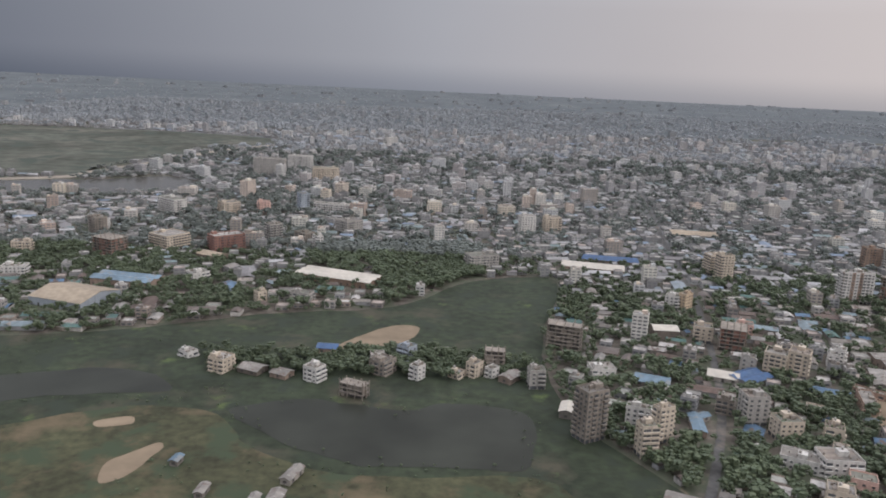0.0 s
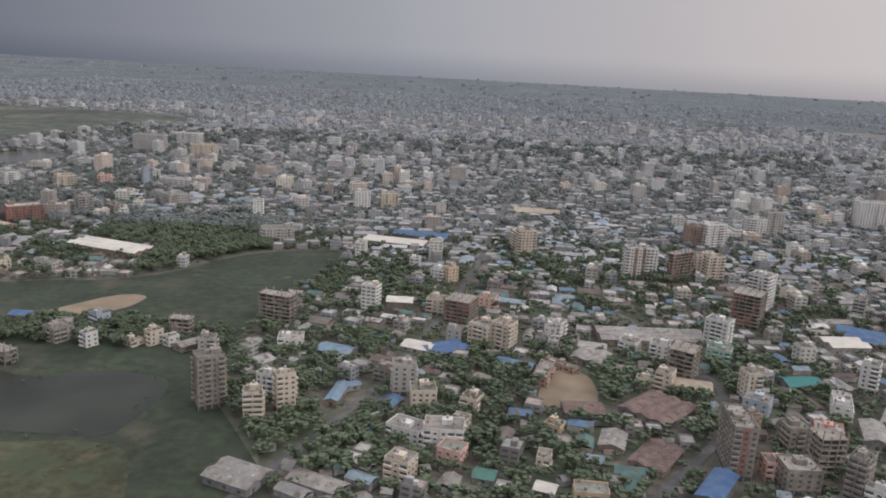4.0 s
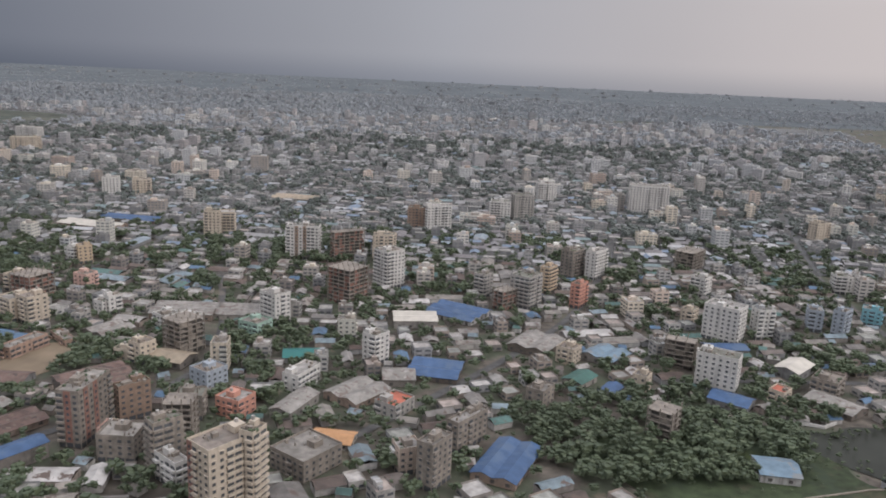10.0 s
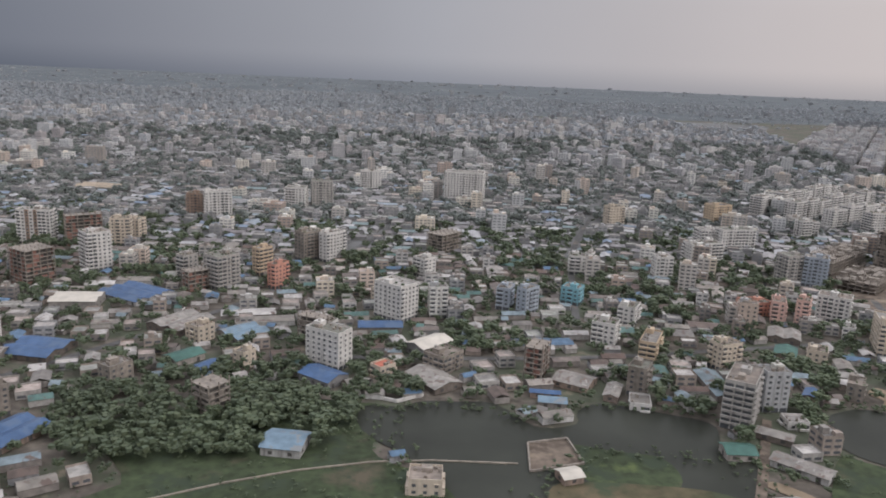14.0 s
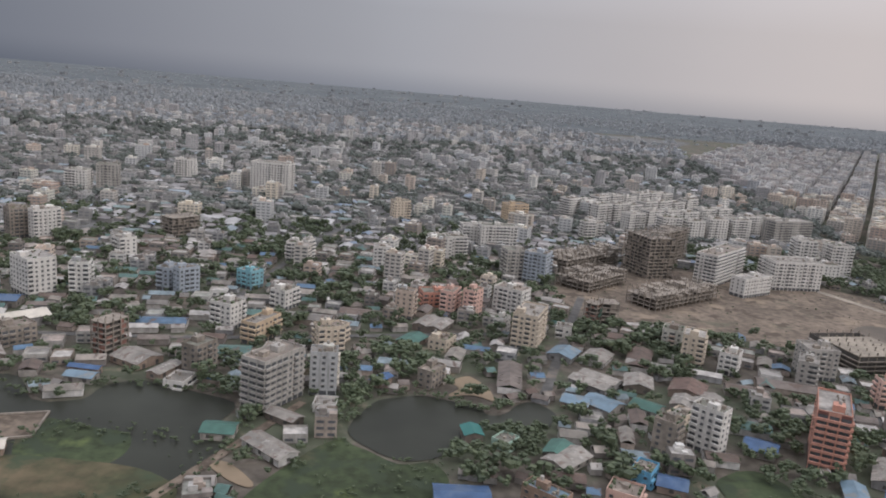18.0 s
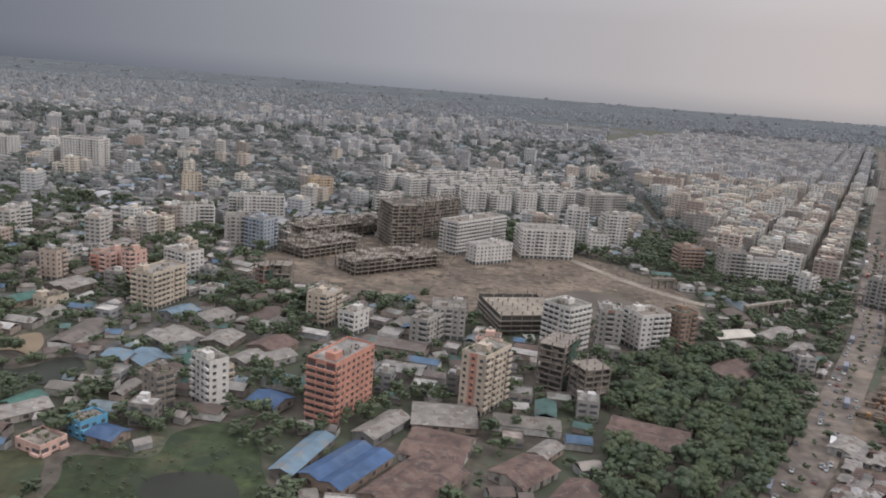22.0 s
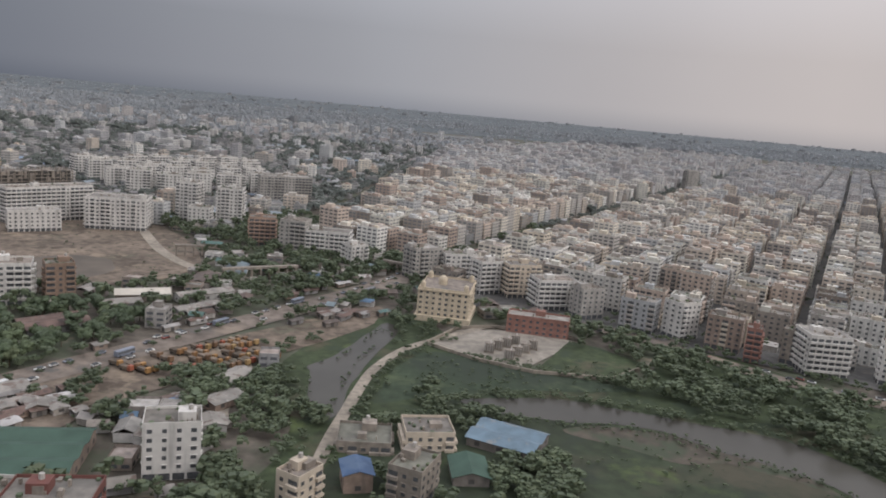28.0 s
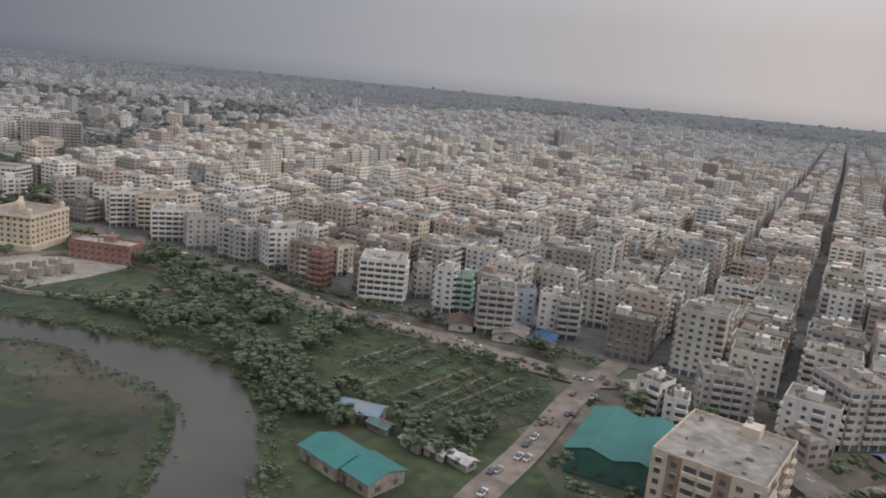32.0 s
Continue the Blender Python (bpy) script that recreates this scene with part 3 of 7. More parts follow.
def shed_parts(w, d, h, roof, rng, wall=None, rise=None, doors=True):
    """A long hall: low walls and a pitched sheet roof with eaves; the ridge runs along the longer side."""
    walls, sheets, openings = Mesh(), Mesh(), Mesh()
    walls.box(-w / 2, -d / 2, 0, w / 2, d / 2, h, top=False)
    rise = rise if rise is not None else 0.11 * min(w, d) + 0.4
    e, t = 0.6, 0.12
    # wide halls have several ridges side by side
    span, reach = min(w, d), max(w, d)
    bays = max(1, round(span / 11)) if span > 16 and rise < 4 else 1
    rise = rise if bays == 1 else min(rise, 0.13 * span / bays + 0.3)
    prof = [(-span / 2 - e, h - 0.15)]
    for k in range(bays):
        prof += [((k + 0.5) / bays * span - span / 2, h + rise), ((k + 1) / bays * span - span / 2, h + 0.2)]
    prof[-1] = (span / 2 + e, h - 0.15)
    put = (lambda s, p, z: (s, p, z)) if w >= d else (lambda s, p, z: (p, s, z))
    ends = (-reach / 2 - e, reach / 2 + e)
    for s in (-reach / 2, reach / 2):
        for k in range(bays):
            i = len(walls.v)
            walls.v += [put(s, k / bays * span - span / 2, h), put(s, (k + 1) / bays * span - span / 2, h), put(s, (k + 0.5) / bays * span - span / 2, h + rise - 0.1)]
            walls.f.append((i, i + 1, i + 2))
    n, m = max(2, int((ends[1] - ends[0]) / 4)), len(prof)
    for k in range(n + 1):
        # the sheets sag a little between the trusses
        s, j = ends[0] + (ends[1] - ends[0]) * k / n, rng.uniform(-0.07, 0.07)
        sheets.v += [put(s, p, z + j) for p, z in prof] + [put(s, p, z + j - t) for p, z in prof]
    for k in range(n):
        i, o = k * 2 * m, (k + 1) * 2 * m
        for q in range(m - 1):
            sheets.f += [(i + q, o + q, o + q + 1, i + q + 1), (i + m + q + 1, o + m + q + 1, o + m + q, i + m + q)]
        sheets.f += [(i + m, o + m, o, i), (i + m - 1, o + m - 1, o + 2 * m - 1, i + 2 * m - 1)]
    for i in (0, n * 2 * m):
        sheets.f += [(i + q, i + q + 1, i + m + q + 1, i + m + q) for q in range(m - 1)]
    out = [("wall", walls, wall or WALLS_LOW), ("roof", sheets, roof)]
    # doors and windows are flat panes with the inner shade painted dark
    if doors:
        for side in (0, 1, 3):
            fc = Facade(w, d, side)
            n = max(1, int(fc.length / 6))
            for k in range(n):
                s = fc.length * (k + 0.5) / n
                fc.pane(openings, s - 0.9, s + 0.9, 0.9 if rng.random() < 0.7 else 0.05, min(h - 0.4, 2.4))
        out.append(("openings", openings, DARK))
    return out


def place(name, pieces, x, y, rot, label, category, group="", footprint=None, z=0.0):
    root, made_parts = thing(name, label, category, group), {}
    for pname, m, mat in pieces:
        # a water tank stands on the stair house
        ob = part(pname, m, mat, made_parts.get("stair_house", root) if pname == "water_tank" else root)
        made_parts[pname] = ob
        if pname in MANY:
            ob["kind"] = "stuff"
    root.matrix_basis = pose(x, y, z, 0, 0, rot)
    if footprint:
        block_poly(corners(x, y, rot, footprint[0] + 3, footprint[1] + 3))
    return root


serial = random.Random(11)
SINGLE = {"windows": ("window", 4, 1), "balconies": ("balcony", 8, 5), "sunshades": ("sunshade", 8, 5)}


def singly(pieces):
    """Takes joined windows, balconies and sunshades apart, each into a part of its own."""
    out = []
    for pname, m, mat in pieces:
        if pname not in SINGLE:
            out.append((pname, m, mat))
            continue
        one_name, corners_each, faces_each = SINGLE[pname]
        for k in range(len(m.v) // corners_each):
            piece = Mesh()
            piece.v = m.v[k * corners_each:(k + 1) * corners_each]
            piece.f = [tuple(i - k * corners_each for i in face) for face in m.f[k * faces_each:(k + 1) * faces_each]]
            out.append((one_name, piece, mat))
    return out




def apartment(x, y, rot, w, d, floors, wall, label, category="apartment block", single=False, **more):
    if single:
        return place("apartment_building", singly(building_parts(w, d, floors, serial, wall, **more)), x, y, rot, label, category, footprint=(w, d))
    return place("apartment_building", building_parts(w, d, floors, serial, wall, **more), x, y, rot, label, category, footprint=(w, d))


def unfinished(x, y, rot, w, d, floors, label, **more):
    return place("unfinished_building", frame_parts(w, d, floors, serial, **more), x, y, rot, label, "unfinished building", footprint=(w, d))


def hall(x, y, rot, w, d, h, roof, label, wall=None, rise=None, category="shed"):
    return place("shed", shed_parts(w, d, h, roof, serial, wall, rise), x, y, rot, label, category, footprint=(w, d))


# ---- trees ----
def crown_arrays(rng, r, h, n, size=1.0, fine=1, lobed=5, lobe=0.56):
    """A crown: uneven leafy lobes, and small tilted clumps of leaves strewn over them."""
    lobes = [(rng.uniform(-0.6, 0.6) * r, rng.uniform(-0.6, 0.6) * r, h * rng.uniform(0.44, 0.76), r * lobe * rng.uniform(0.8, 1.2)) for _ in range(lobed)]
    v, f = [], []
    for lx, ly, lz, lr in lobes:
        for axis in range(3):
            for sign in (-1, 1):
                for iu in range(fine):
                    for iv in range(fine):
                        i = len(v)
                        for du, dv in ((0, 0), (1, 0), (1, 1), (0, 1)):
                            c = [0.0, 0.0, 0.0]
                            c[axis], c[(axis + 1) % 3], c[(axis + 2) % 3] = sign, (iu + du) * 2 / fine - 1, (iv + dv) * 2 / fine - 1
                            q = Vector(c).normalized()
                            q *= lr * (0.82 + 0.35 * noise.noise(q * 2.3 + Vector((lx, ly, lz))))
                            v.append((lx + q.x, ly + q.y, lz + q.z * 0.72))
                        f.append((i, i + 1, i + 2, i + 3) if sign > 0 else (i + 3, i + 2, i + 1, i))
    for _ in range(n):
        lx, ly, lz, lr = rng.choice(lobes)
        d = Vector((rng.gauss(0, 1), rng.gauss(0, 1), rng.gauss(0.3, 0.8))).normalized()
        p = Vector((lx, ly, lz)) + Vector((d.x * lr, d.y * lr, d.z * lr * 0.75)) * rng.uniform(0.86, 1.05)
        nrm = (d + Vector((rng.uniform(-0.45, 0.45), rng.uniform(-0.45, 0.45), rng.uniform(0.0, 0.7)))).normalized()
        a = nrm.orthogonal().normalized()
        b = nrm.cross(a)
        turn = rng.uniform(0, 6.3)
        a, b = a * math.cos(turn) + b * math.sin(turn), b * math.cos(turn) - a * math.sin(turn)
        s = r * rng.uniform(0.08, 0.17) * size
        i = len(v)
        v += [tuple(p - a * s), tuple(p + b * s * 0.8), tuple(p + a * s), tuple(p - b * s * 0.8)]
        f.append((i, i + 1, i + 2, i + 3))
    return v, f


tree_rng = random.Random(5)
tree_forms = []
for k in range(8):
    r, h = tree_rng.uniform(3.2, 5.2), tree_rng.uniform(7, 11)
    crown = Mesh()
    crown.v, crown.f = crown_arrays(tree_rng, r, h, 900, 0.58, 2, lobed=15, lobe=0.34)
    trunk = Mesh().tube(0, 0, 0, h * 0.55, 0.32, 0.16, 6)
    for _ in range(4):
        a, q = tree_rng.uniform(0, 6.3), tree_rng.uniform(0.3, 0.5) * h
        ex, ey, ez = math.cos(a) * r * 0.5, math.sin(a) * r * 0.5, h * 0.62
        trunk.quad((0.1, 0, q), (ex + 0.07, ey, ez), (ex - 0.07, ey, ez), (-0.1, 0, q))
        trunk.quad((0, 0.1, q), (ex, ey + 0.07, ez), (ex, ey - 0.07, ez), (0, -0.1, q))
    tree_forms.append((trunk.data("trunk", BARK), crown.data("crown", LEAF), np.array(crown.v), np.array(crown.f)))
small_forms = []
for k in range(6):
    v, f = crown_arrays(tree_rng, tree_rng.uniform(3.6, 5.2), tree_rng.uniform(6.5, 10), 62, 0.8, 1, lobed=9, lobe=0.36)
    small_forms.append((np.array(v), np.array(f)))
tiny_forms = []
for k in range(6):
    v, f = crown_arrays(tree_rng, tree_rng.uniform(4.5, 6.5), tree_rng.uniform(7, 10), 7, 1.5, lobed=4, lobe=0.5)
    tiny_forms.append((np.array(v), np.array(f)))
dot_forms = []
for k in range(6):
    v, f = crown_arrays(tree_rng, tree_rng.uniform(5.5, 8.0), tree_rng.uniform(6, 9), 0, lobed=2)
    dot_forms.append((np.array(v), np.array(f)))
wood_sites, tree_count = {"near": [], "bush": [], "mid": [], "far": []}, 0


def tree(x, y, scale=1.0):
    global tree_count
    if y < 620 and tree_count < 300 and in_view(x, y):
        tree_count += 1
        root = thing("tree", "broad leafy green tree among the houses", "tree", "trees")
        trunk, crown = tree_forms[tree_count % 8][:2]
        for nm, data in (("trunk", trunk), ("crown", crown)):
            ob = new(nm, data)
            ob.parent = root
        root.matrix_basis = pose(x, y, 0, 0, 0, tree_rng.uniform(0, 360)) @ Matrix.Scale(scale, 4)
    else:
        wood_sites["near" if y < 760 else ("mid" if y < 1700 else "far")].append((x, y, scale))


def joined(name, forms, sites, mat, label, category, rng):
    """Many of a kind in one mesh."""
    vs, fs, base = [], [], 0
    for x, y, s in sites:
        v, f = forms[rng.randrange(len(forms))]
        a = rng.uniform(0, 6.3)
        c, n = math.cos(a) * s, math.sin(a) * s
        vs.append(np.stack([x + v[:, 0] * c - v[:, 1] * n, y + v[:, 0] * n + v[:, 1] * c, v[:, 2] * s], 1))
        fs.append(f + base)
        base += len(v)
    quads_mesh(name, np.concatenate(vs), np.concatenate(fs), mat, label, category)


def quads_mesh(name, v, f, mat, label, category):
    me = bpy.data.meshes.new(name)
    me.vertices.add(len(v))
    me.vertices.foreach_set("co", v.astype(np.float32).ravel())
    me.loops.add(len(f) * 4)
    me.loops.foreach_set("vertex_index", f.astype(np.int32).ravel())
    me.polygons.add(len(f))
    me.polygons.foreach_set("loop_start", np.arange(0, len(f) * 4, 4, dtype=np.int32))
    me.materials.append(mat)
    me.update(calc_edges=True)
    me.shade_flat()
    return tagged(new(name, me), label, category, kind="stuff")


# ---- the ground, waters and roads ----
def ground_sheet():
    """One sheet of land to the horizon, gently uneven."""
    m = Mesh()
    xs, ys = [-9000, -3000] + list(range(-1600, 4401, 200)) + [6000, 12000], [-3000, -500] + list(range(0, 5201, 200)) + [7000, 12000]
    for x in xs:
        for y in ys:
            m.v.append((x, y, -0.3 + 0.15 * noise.noise(Vector((x * 0.003, y * 0.003, 0)))))
    k = len(ys)
    m.f = [(i * k + j, (i + 1) * k + j, (i + 1) * k + j + 1, i * k + j + 1) for i in range(len(xs) - 1) for j in range(k - 1)]
    return tagged(new("ground", m.data("ground", GROUND)), "dusty brown and green ground under the city", "ground", kind="structure")


ground_sheet()
U, V = Vector((0.847, -0.531)), Vector((0.531, 0.847))


def uv(u, v):
    p = U * u + V * v
    return p.x, p.y


sheet("marsh", MARSH, [(-900, 150), (-330, 120), (60, 150), (130, 260), (70, 400), (66, 520), (97, 690), (19, 680), (-46, 595), (-152, 562), (-310, 495), (-700, 470), (-1200, 420)], 0.0, "low green marsh with mats of water plants", "marsh")
sheet("meadow", FIELD, [(-400, 180), (-120, 200), (60, 220), (52, 325), (-24, 326), (-60, 330), (-100, 350), (-128, 385), (-180, 392), (-260, 350), (-380, 330)], 0.06, "rough olive and brown pasture beside the pond", "field")
sheet("pond", WATER, [(-123, 392), (-90, 410), (-63, 407), (-24, 400), (-1, 412), (28, 409), (48, 392), (40, 341), (17, 337), (-24, 336), (-53, 340), (-91, 361)], 0.12, "dark still pond with a weedy bank", "pond")
sheet("backwater", WATER, [(-330, 395), (-240, 440), (-190, 440), (-165, 415), (-230, 400), (-300, 370)], 0.10, "shallow dark backwater in the marsh", "pond")
sheet("sand_patch", SAND, [(-159, 311), (-162, 329), (-149, 350), (-143, 346), (-145, 336), (-150, 316)], 0.14, "pale bare sand in the pasture", "sand")
sheet("sand_patch", SAND, [(-188, 372), (-172, 378), (-168, 370), (-184, 366)], 0.14, "pale bare sand in the pasture", "sand", rough=3)
sheet("bare_plot", SAND, [(-80, 498), (-47, 545), (-23, 543), (-34, 512), (-62, 497)], 0.12, "pale filled building plot by the channel", "sand", rough=3)
sheet("river", RIVER, [(-700, 1010), (-562, 1078), (-491, 1078), (-417, 1150), (-431, 1250), (-493, 1279), (-555, 1223), (-640, 1180), (-760, 1120)], 0.1, "pale silty river beyond the houses", "river", rough=20)
ribbon("river_bank", PALE_PATH, [(-760, 1150), (-626, 1216), (-597, 1302), (-559, 1434), (-498, 1694), (-394, 1910)], 26, 0.12, "pale silt bank beside the river", "bank")
sheet("flood_plain", FLOOD_PLAIN, [(-1500, 1200), (-660, 1235), (-620, 1330), (-580, 1460), (-520, 1720), (-430, 2000), (-900, 2100), (-1600, 1900)], 0.08, "dull green flood plain past the river", "field", rough=30)
sheet("school_field", SAND, [(244, 392), (254, 436), (276, 434), (273, 393)], 0.12, "bare tan playground of a school", "field", rough=2)
sheet("green_field", GRASS, [(500, 250), (560, 290), (532, 337), (604, 364), (640, 366), (656, 352), (648, 320), (680, 300), (760, 270), (700, 225), (560, 220)], 0.05, "green field with paths beside the lake", "field")
sheet("lake", WATER, [(642, 338), (642, 362), (656, 362), (669, 369), (685, 369), (701, 367), (717, 345), (735, 348), (738, 362), (751, 371), (775, 362), (795, 353), (794, 338), (790, 327), (791, 318), (802, 313), (786, 284), (760, 268), (720, 262), (692, 262), (671, 305)], 0.10, "grey lake edged by houses", "lake", rough=2, cell=3)
sheet("mud_flat", MUD, [(711, 329), (728, 334), (731, 313), (709, 306)], 0.16, "bare filled plot in the lake", "mud", rough=1, curved=False)
sheet("islet", GRASS, [(726, 328), (745, 324), (764, 320), (764, 297), (743, 296), (730, 300)], 0.15, "weedy islet in the lake", "field", rough=3)
sheet("islet", FIELD, [(716, 296), (743, 299), (780, 292), (792, 276), (780, 240), (700, 236), (712, 268)], 0.16, "rough green spit between the waters", "field", rough=3)
sheet("bare_sand", SAND, [(798, 299), (804, 302), (815, 289), (813, 286)], 0.17, "bare sand beside a track", "sand", rough=4)
ribbon("earth_track", MUD, [(782, 268), (787, 280), (804, 316), (823, 357)], 4, 0.2, "earth track along the lake", "path")
sheet("bare_sand", SAND, [(887, 392), (897, 399), (904, 386), (906, 372), (898, 376), (888, 374), (891, 383)], 0.13, "bare earth at the pond", "sand", rough=5)
sheet("green_patch", GRASS, [(841, 325), (848, 320), (865, 308), (878, 311), (880, 287), (850, 262), (814, 270), (824, 300)], 0.12, "weedy green plot by the pond", "field", rough=3)
sheet("brown_field", FIELD, [(929, 284), (936, 292), (948, 289), (953, 274), (950, 262), (934, 262)], 0.12, "bare brown plot", "field", rough=2)
sheet("green_patch", GRASS, [(958, 278), (957, 292), (981, 293), (984, 312), (1003, 321), (1014, 304), (1016, 294), (1022, 272), (990, 258), (963, 258)], 0.11, "overgrown green plot between sheds", "field", rough=3)
sheet("pond", WATER, [(985, 281), (999, 286), (1010, 283), (1013, 271), (988, 268)], 0.15, "small dark pond in a green plot", "pond", rough=2)
sheet("lake", WATER, [(845, 338), (856, 366), (881, 372), (896, 364), (903, 357), (923, 372), (932, 361), (925, 344), (915, 346), (894, 339), (878, 315), (858, 314), (846, 328)], 0.10, "dark backwater between the houses", "lake", rough=7)

sheet("building_site", MUD, [(965, 555), (1000, 640), (1090, 660), (1190, 640), (1245, 520), (1180, 455), (1120, 470), (1060, 490), (1010, 500)], 0.06, "wide brown building site of bare earth", "building site")
sheet("pit", one("wet_pit_mud", 0.10, 0.08, 0.06, rough=0.6, grain=0.3, scale=0.08), [(1150, 496), (1160, 530), (1186, 536), (1204, 514), (1198, 488), (1170, 478)], 0.12, "dark excavated pit", "pit")
sheet("riverside_grass", GRASS, [(1300, 200), (1330, 300), (1318, 380), (1345, 440), (1375, 452), (1400, 408), (1462, 376), (1500, 440), (1560, 376), (1600, 300), (1590, 180), (1440, 150)], -0.02, "green river meadow with weeds", "meadow")
# sheet added to lift the dark gaps as haze would
sheet("city_ground", HAZE_GROUND, [(-520, 1330), (0, 1080), (180, 720), (560, 660), (940, 680), (1000, 900), (1250, 1000), (1380, 1400), (1560, 2100), (1700, 2500), (800, 2450), (0, 2350), (-900, 2250)], 0.02, "ground of the dense city, paled for haze in the gaps", "ground", rough=40, block=False)
sheet("town_ground", LANE, [uv(905, 1152), uv(1000, 1166), uv(1400, 1176), uv(2600, 1176), uv(2600, 3300), uv(900, 3300)], 0.03, "grey dusty ground of the planned town", "ground", rough=0.5, block=False, curved=False)
sheet("channel", RIVER, [(1358, 441), (1363, 428), (1354, 392), (1347, 360), (1343, 328), (1335, 332), (1331, 349), (1330, 369), (1328, 376), (1338, 392), (1347, 416)], 0.12, "pale grey backwater between weedy banks", "river", rough=3)
sheet("reed_marsh", HYACINTH, [(1377, 402), (1362, 376), (1358, 346), (1372, 349), (1400, 362), (1440, 366), (1462, 372), (1425, 386), (1396, 400)], 0.08, "green reed bed under the substation wall", "marsh", rough=3)
sheet("reed_marsh", MARSH, [(1400, 338), (1450, 332), (1480, 312), (1500, 290), (1506, 250), (1490, 190), (1380, 200), (1330, 250), (1350, 300)], 0.06, "green floating mat of water plants", "marsh")
sheet("river", RIVER, [(1388, 351), (1425, 356), (1455, 348), (1497, 333), (1512, 322), (1526, 297), (1533, 268), (1536, 215), (1512, 200), (1511, 243), (1508, 286), (1498, 303), (1478, 316), (1455, 334), (1423, 336), (1404, 339)], 0.12, "grey bend of the slow river", "river", rough=3)
sheet("bare_yard", YARD, [(1378, 411), (1393, 438), (1413, 442), (1440, 440), (1450, 430), (1421, 392), (1420, 387), (1398, 396)], 0.12, "pale paved yard of a substation", "yard", rough=1, curved=False)
sheet("lawn", GRASS, [(1423, 388), (1447, 432), (1460, 424), (1476, 404), (1454, 384), (1438, 385)], 0.16, "mown green lawn in the yard", "lawn", rough=1, curved=False)
sheet("mud_bank", WET_MUD, [(1423, 328), (1435, 333), (1459, 330), (1487, 317), (1499, 301), (1511, 275), (1503, 290), (1475, 309), (1459, 307), (1436, 320)], 0.11, "dark mud bank of the river", "mud", rough=5)
sheet("tree_nursery", GRASS, [(1555, 372), (1618, 330), (1600, 290), (1560, 296), (1532, 330)], 0.07, "rows of young plants in a tree nursery", "nursery", rough=3)
sheet("market_ground", MUD, [(1190, 250), (1215, 318), (1262, 372), (1322, 440), (1352, 470), (1352, 440), (1325, 400), (1300, 370), (1270, 330), (1240, 270)], 0.05, "trodden bare ground of a truck park", "yard")
HIGHWAY = [uv(842, 760), uv(856, 895), uv(861, 955), uv(865, 1005), uv(869, 1060), uv(872, 1120), uv(872, 1240), uv(872, 1500), uv(872, 2200), uv(872, 3400)]
sheet("distant_farmland", HAZE_FIELD, [(-5000, 2500), (-1500, 2350), (0, 2450), (1500, 2600), (3000, 2750), (7000, 2800), (7500, 9000), (-5500, 9000)], 0.05, "flat farmland beyond the city, toned blue-grey for haze", "farmland", rough=60, block=False)


def highway_u(v):
    """Where the middle of the highway runs, across the street grid."""
    return float(np.interp(v, (760, 895, 955, 1005, 1060, 1120), (842, 856, 861, 865, 869, 872)))


ribbon("road", ROAD, HIGHWAY, 17, 0.2, "wide dusty highway with trees in its median", "road")
ribbon("front_road", ROAD, [(1470, 455), (1496, 435), (1542, 389), (1589, 361), (1629, 333), (1645, 332)], 12, 0.22, "dusty road along the edge of the planned blocks", "road")
ribbon("side_road", ROAD, [(1560, 205), (1584, 249), (1603, 278), (1628, 321), (1650, 350)], 9, 0.21, "dusty road with parked vehicles", "road")
ribbon("foot_path", PALE_PATH, [(1341, 294), (1343, 312), (1346, 331), (1350, 356), (1355, 378), (1367, 404), (1386, 425), (1408, 447)], 4.4, 0.25, "pale path on a bank between the waters", "path")
CANAL = [(1290, 620), (1276, 651), (1298, 769), (1335, 1000), (1362, 1250), (1450, 1765), (1600, 2249)]
ribbon("canal", RIVER, CANAL, 9, 0.14, "pale narrow canal between trees", "canal")
ribbon("mud_track", PALE_PATH, [(1288, 392), (1301, 378), (1306, 366), (1308, 350), (1305, 329), (1309, 318)], 4.5, 0.14, "pale wet mud track between groves", "track")
ribbon("site_road", PALE_PATH, [(1180, 628), (1215, 560), (1250, 520), (1290, 505)], 7, 0.2, "pale earth road round the building site", "road")
for a, b, c in (((90, 250), (160, 420), (215, 640)), ((215, 640), (260, 900), (340, 1300)), ((280, 300), (350, 420), (300, 620)), ((430, 330), (560, 520), (640, 760)),
                ((610, 420), (760, 430), (930, 470)), ((760, 480), (800, 700), (900, 1000)), ((930, 380), (960, 480), (985, 560)), ((-300, 640), (-80, 720), (120, 760))):
    ribbon("lane", LANE, [a, b, c], 5, 0.1, "narrow lane between houses", "road", cell=10)


# ---- buildings that stand out ----
apartment(325, 334, 83.0, 24.7, 10.3, 9, CONCRETE, "tall grey-brown tower with brick-red balcony strips", accent=BRICK, accent_sides=(0, 3), stripes=[1, 3], balcony=0.3)
apartment(338, 352, 44.0, 14.6, 6.0, 6, BROWN, "bare brown slab block with an orange roof tarpaulin", balcony=0.0)
apartment(368, 308, 44.0, 12.5, 7.7, 8, CONCRETE, "narrow weathered tower with dark balconies", balcony=0.6)
apartment(374, 298, 50.0, 6.0, 14.9, 4, WHITE, "white block with dark balcony bays", balcony=0.5)
apartment(382, 361, 65.0, 12.6, 13.4, 3, SALMON, "red block with a white roof terrace")
unfinished(333, 437, 56.0, 17.1, 15.6, 7, "bare concrete tower frame with plastered end")
apartment(373, 490, 50.0, 12.1, 15.6, 7, WHITE, "white tower block with small windows")
apartment(366, 467, 62.0, 13.8, 14.8, 3, MINT, "pale green house with verandas")
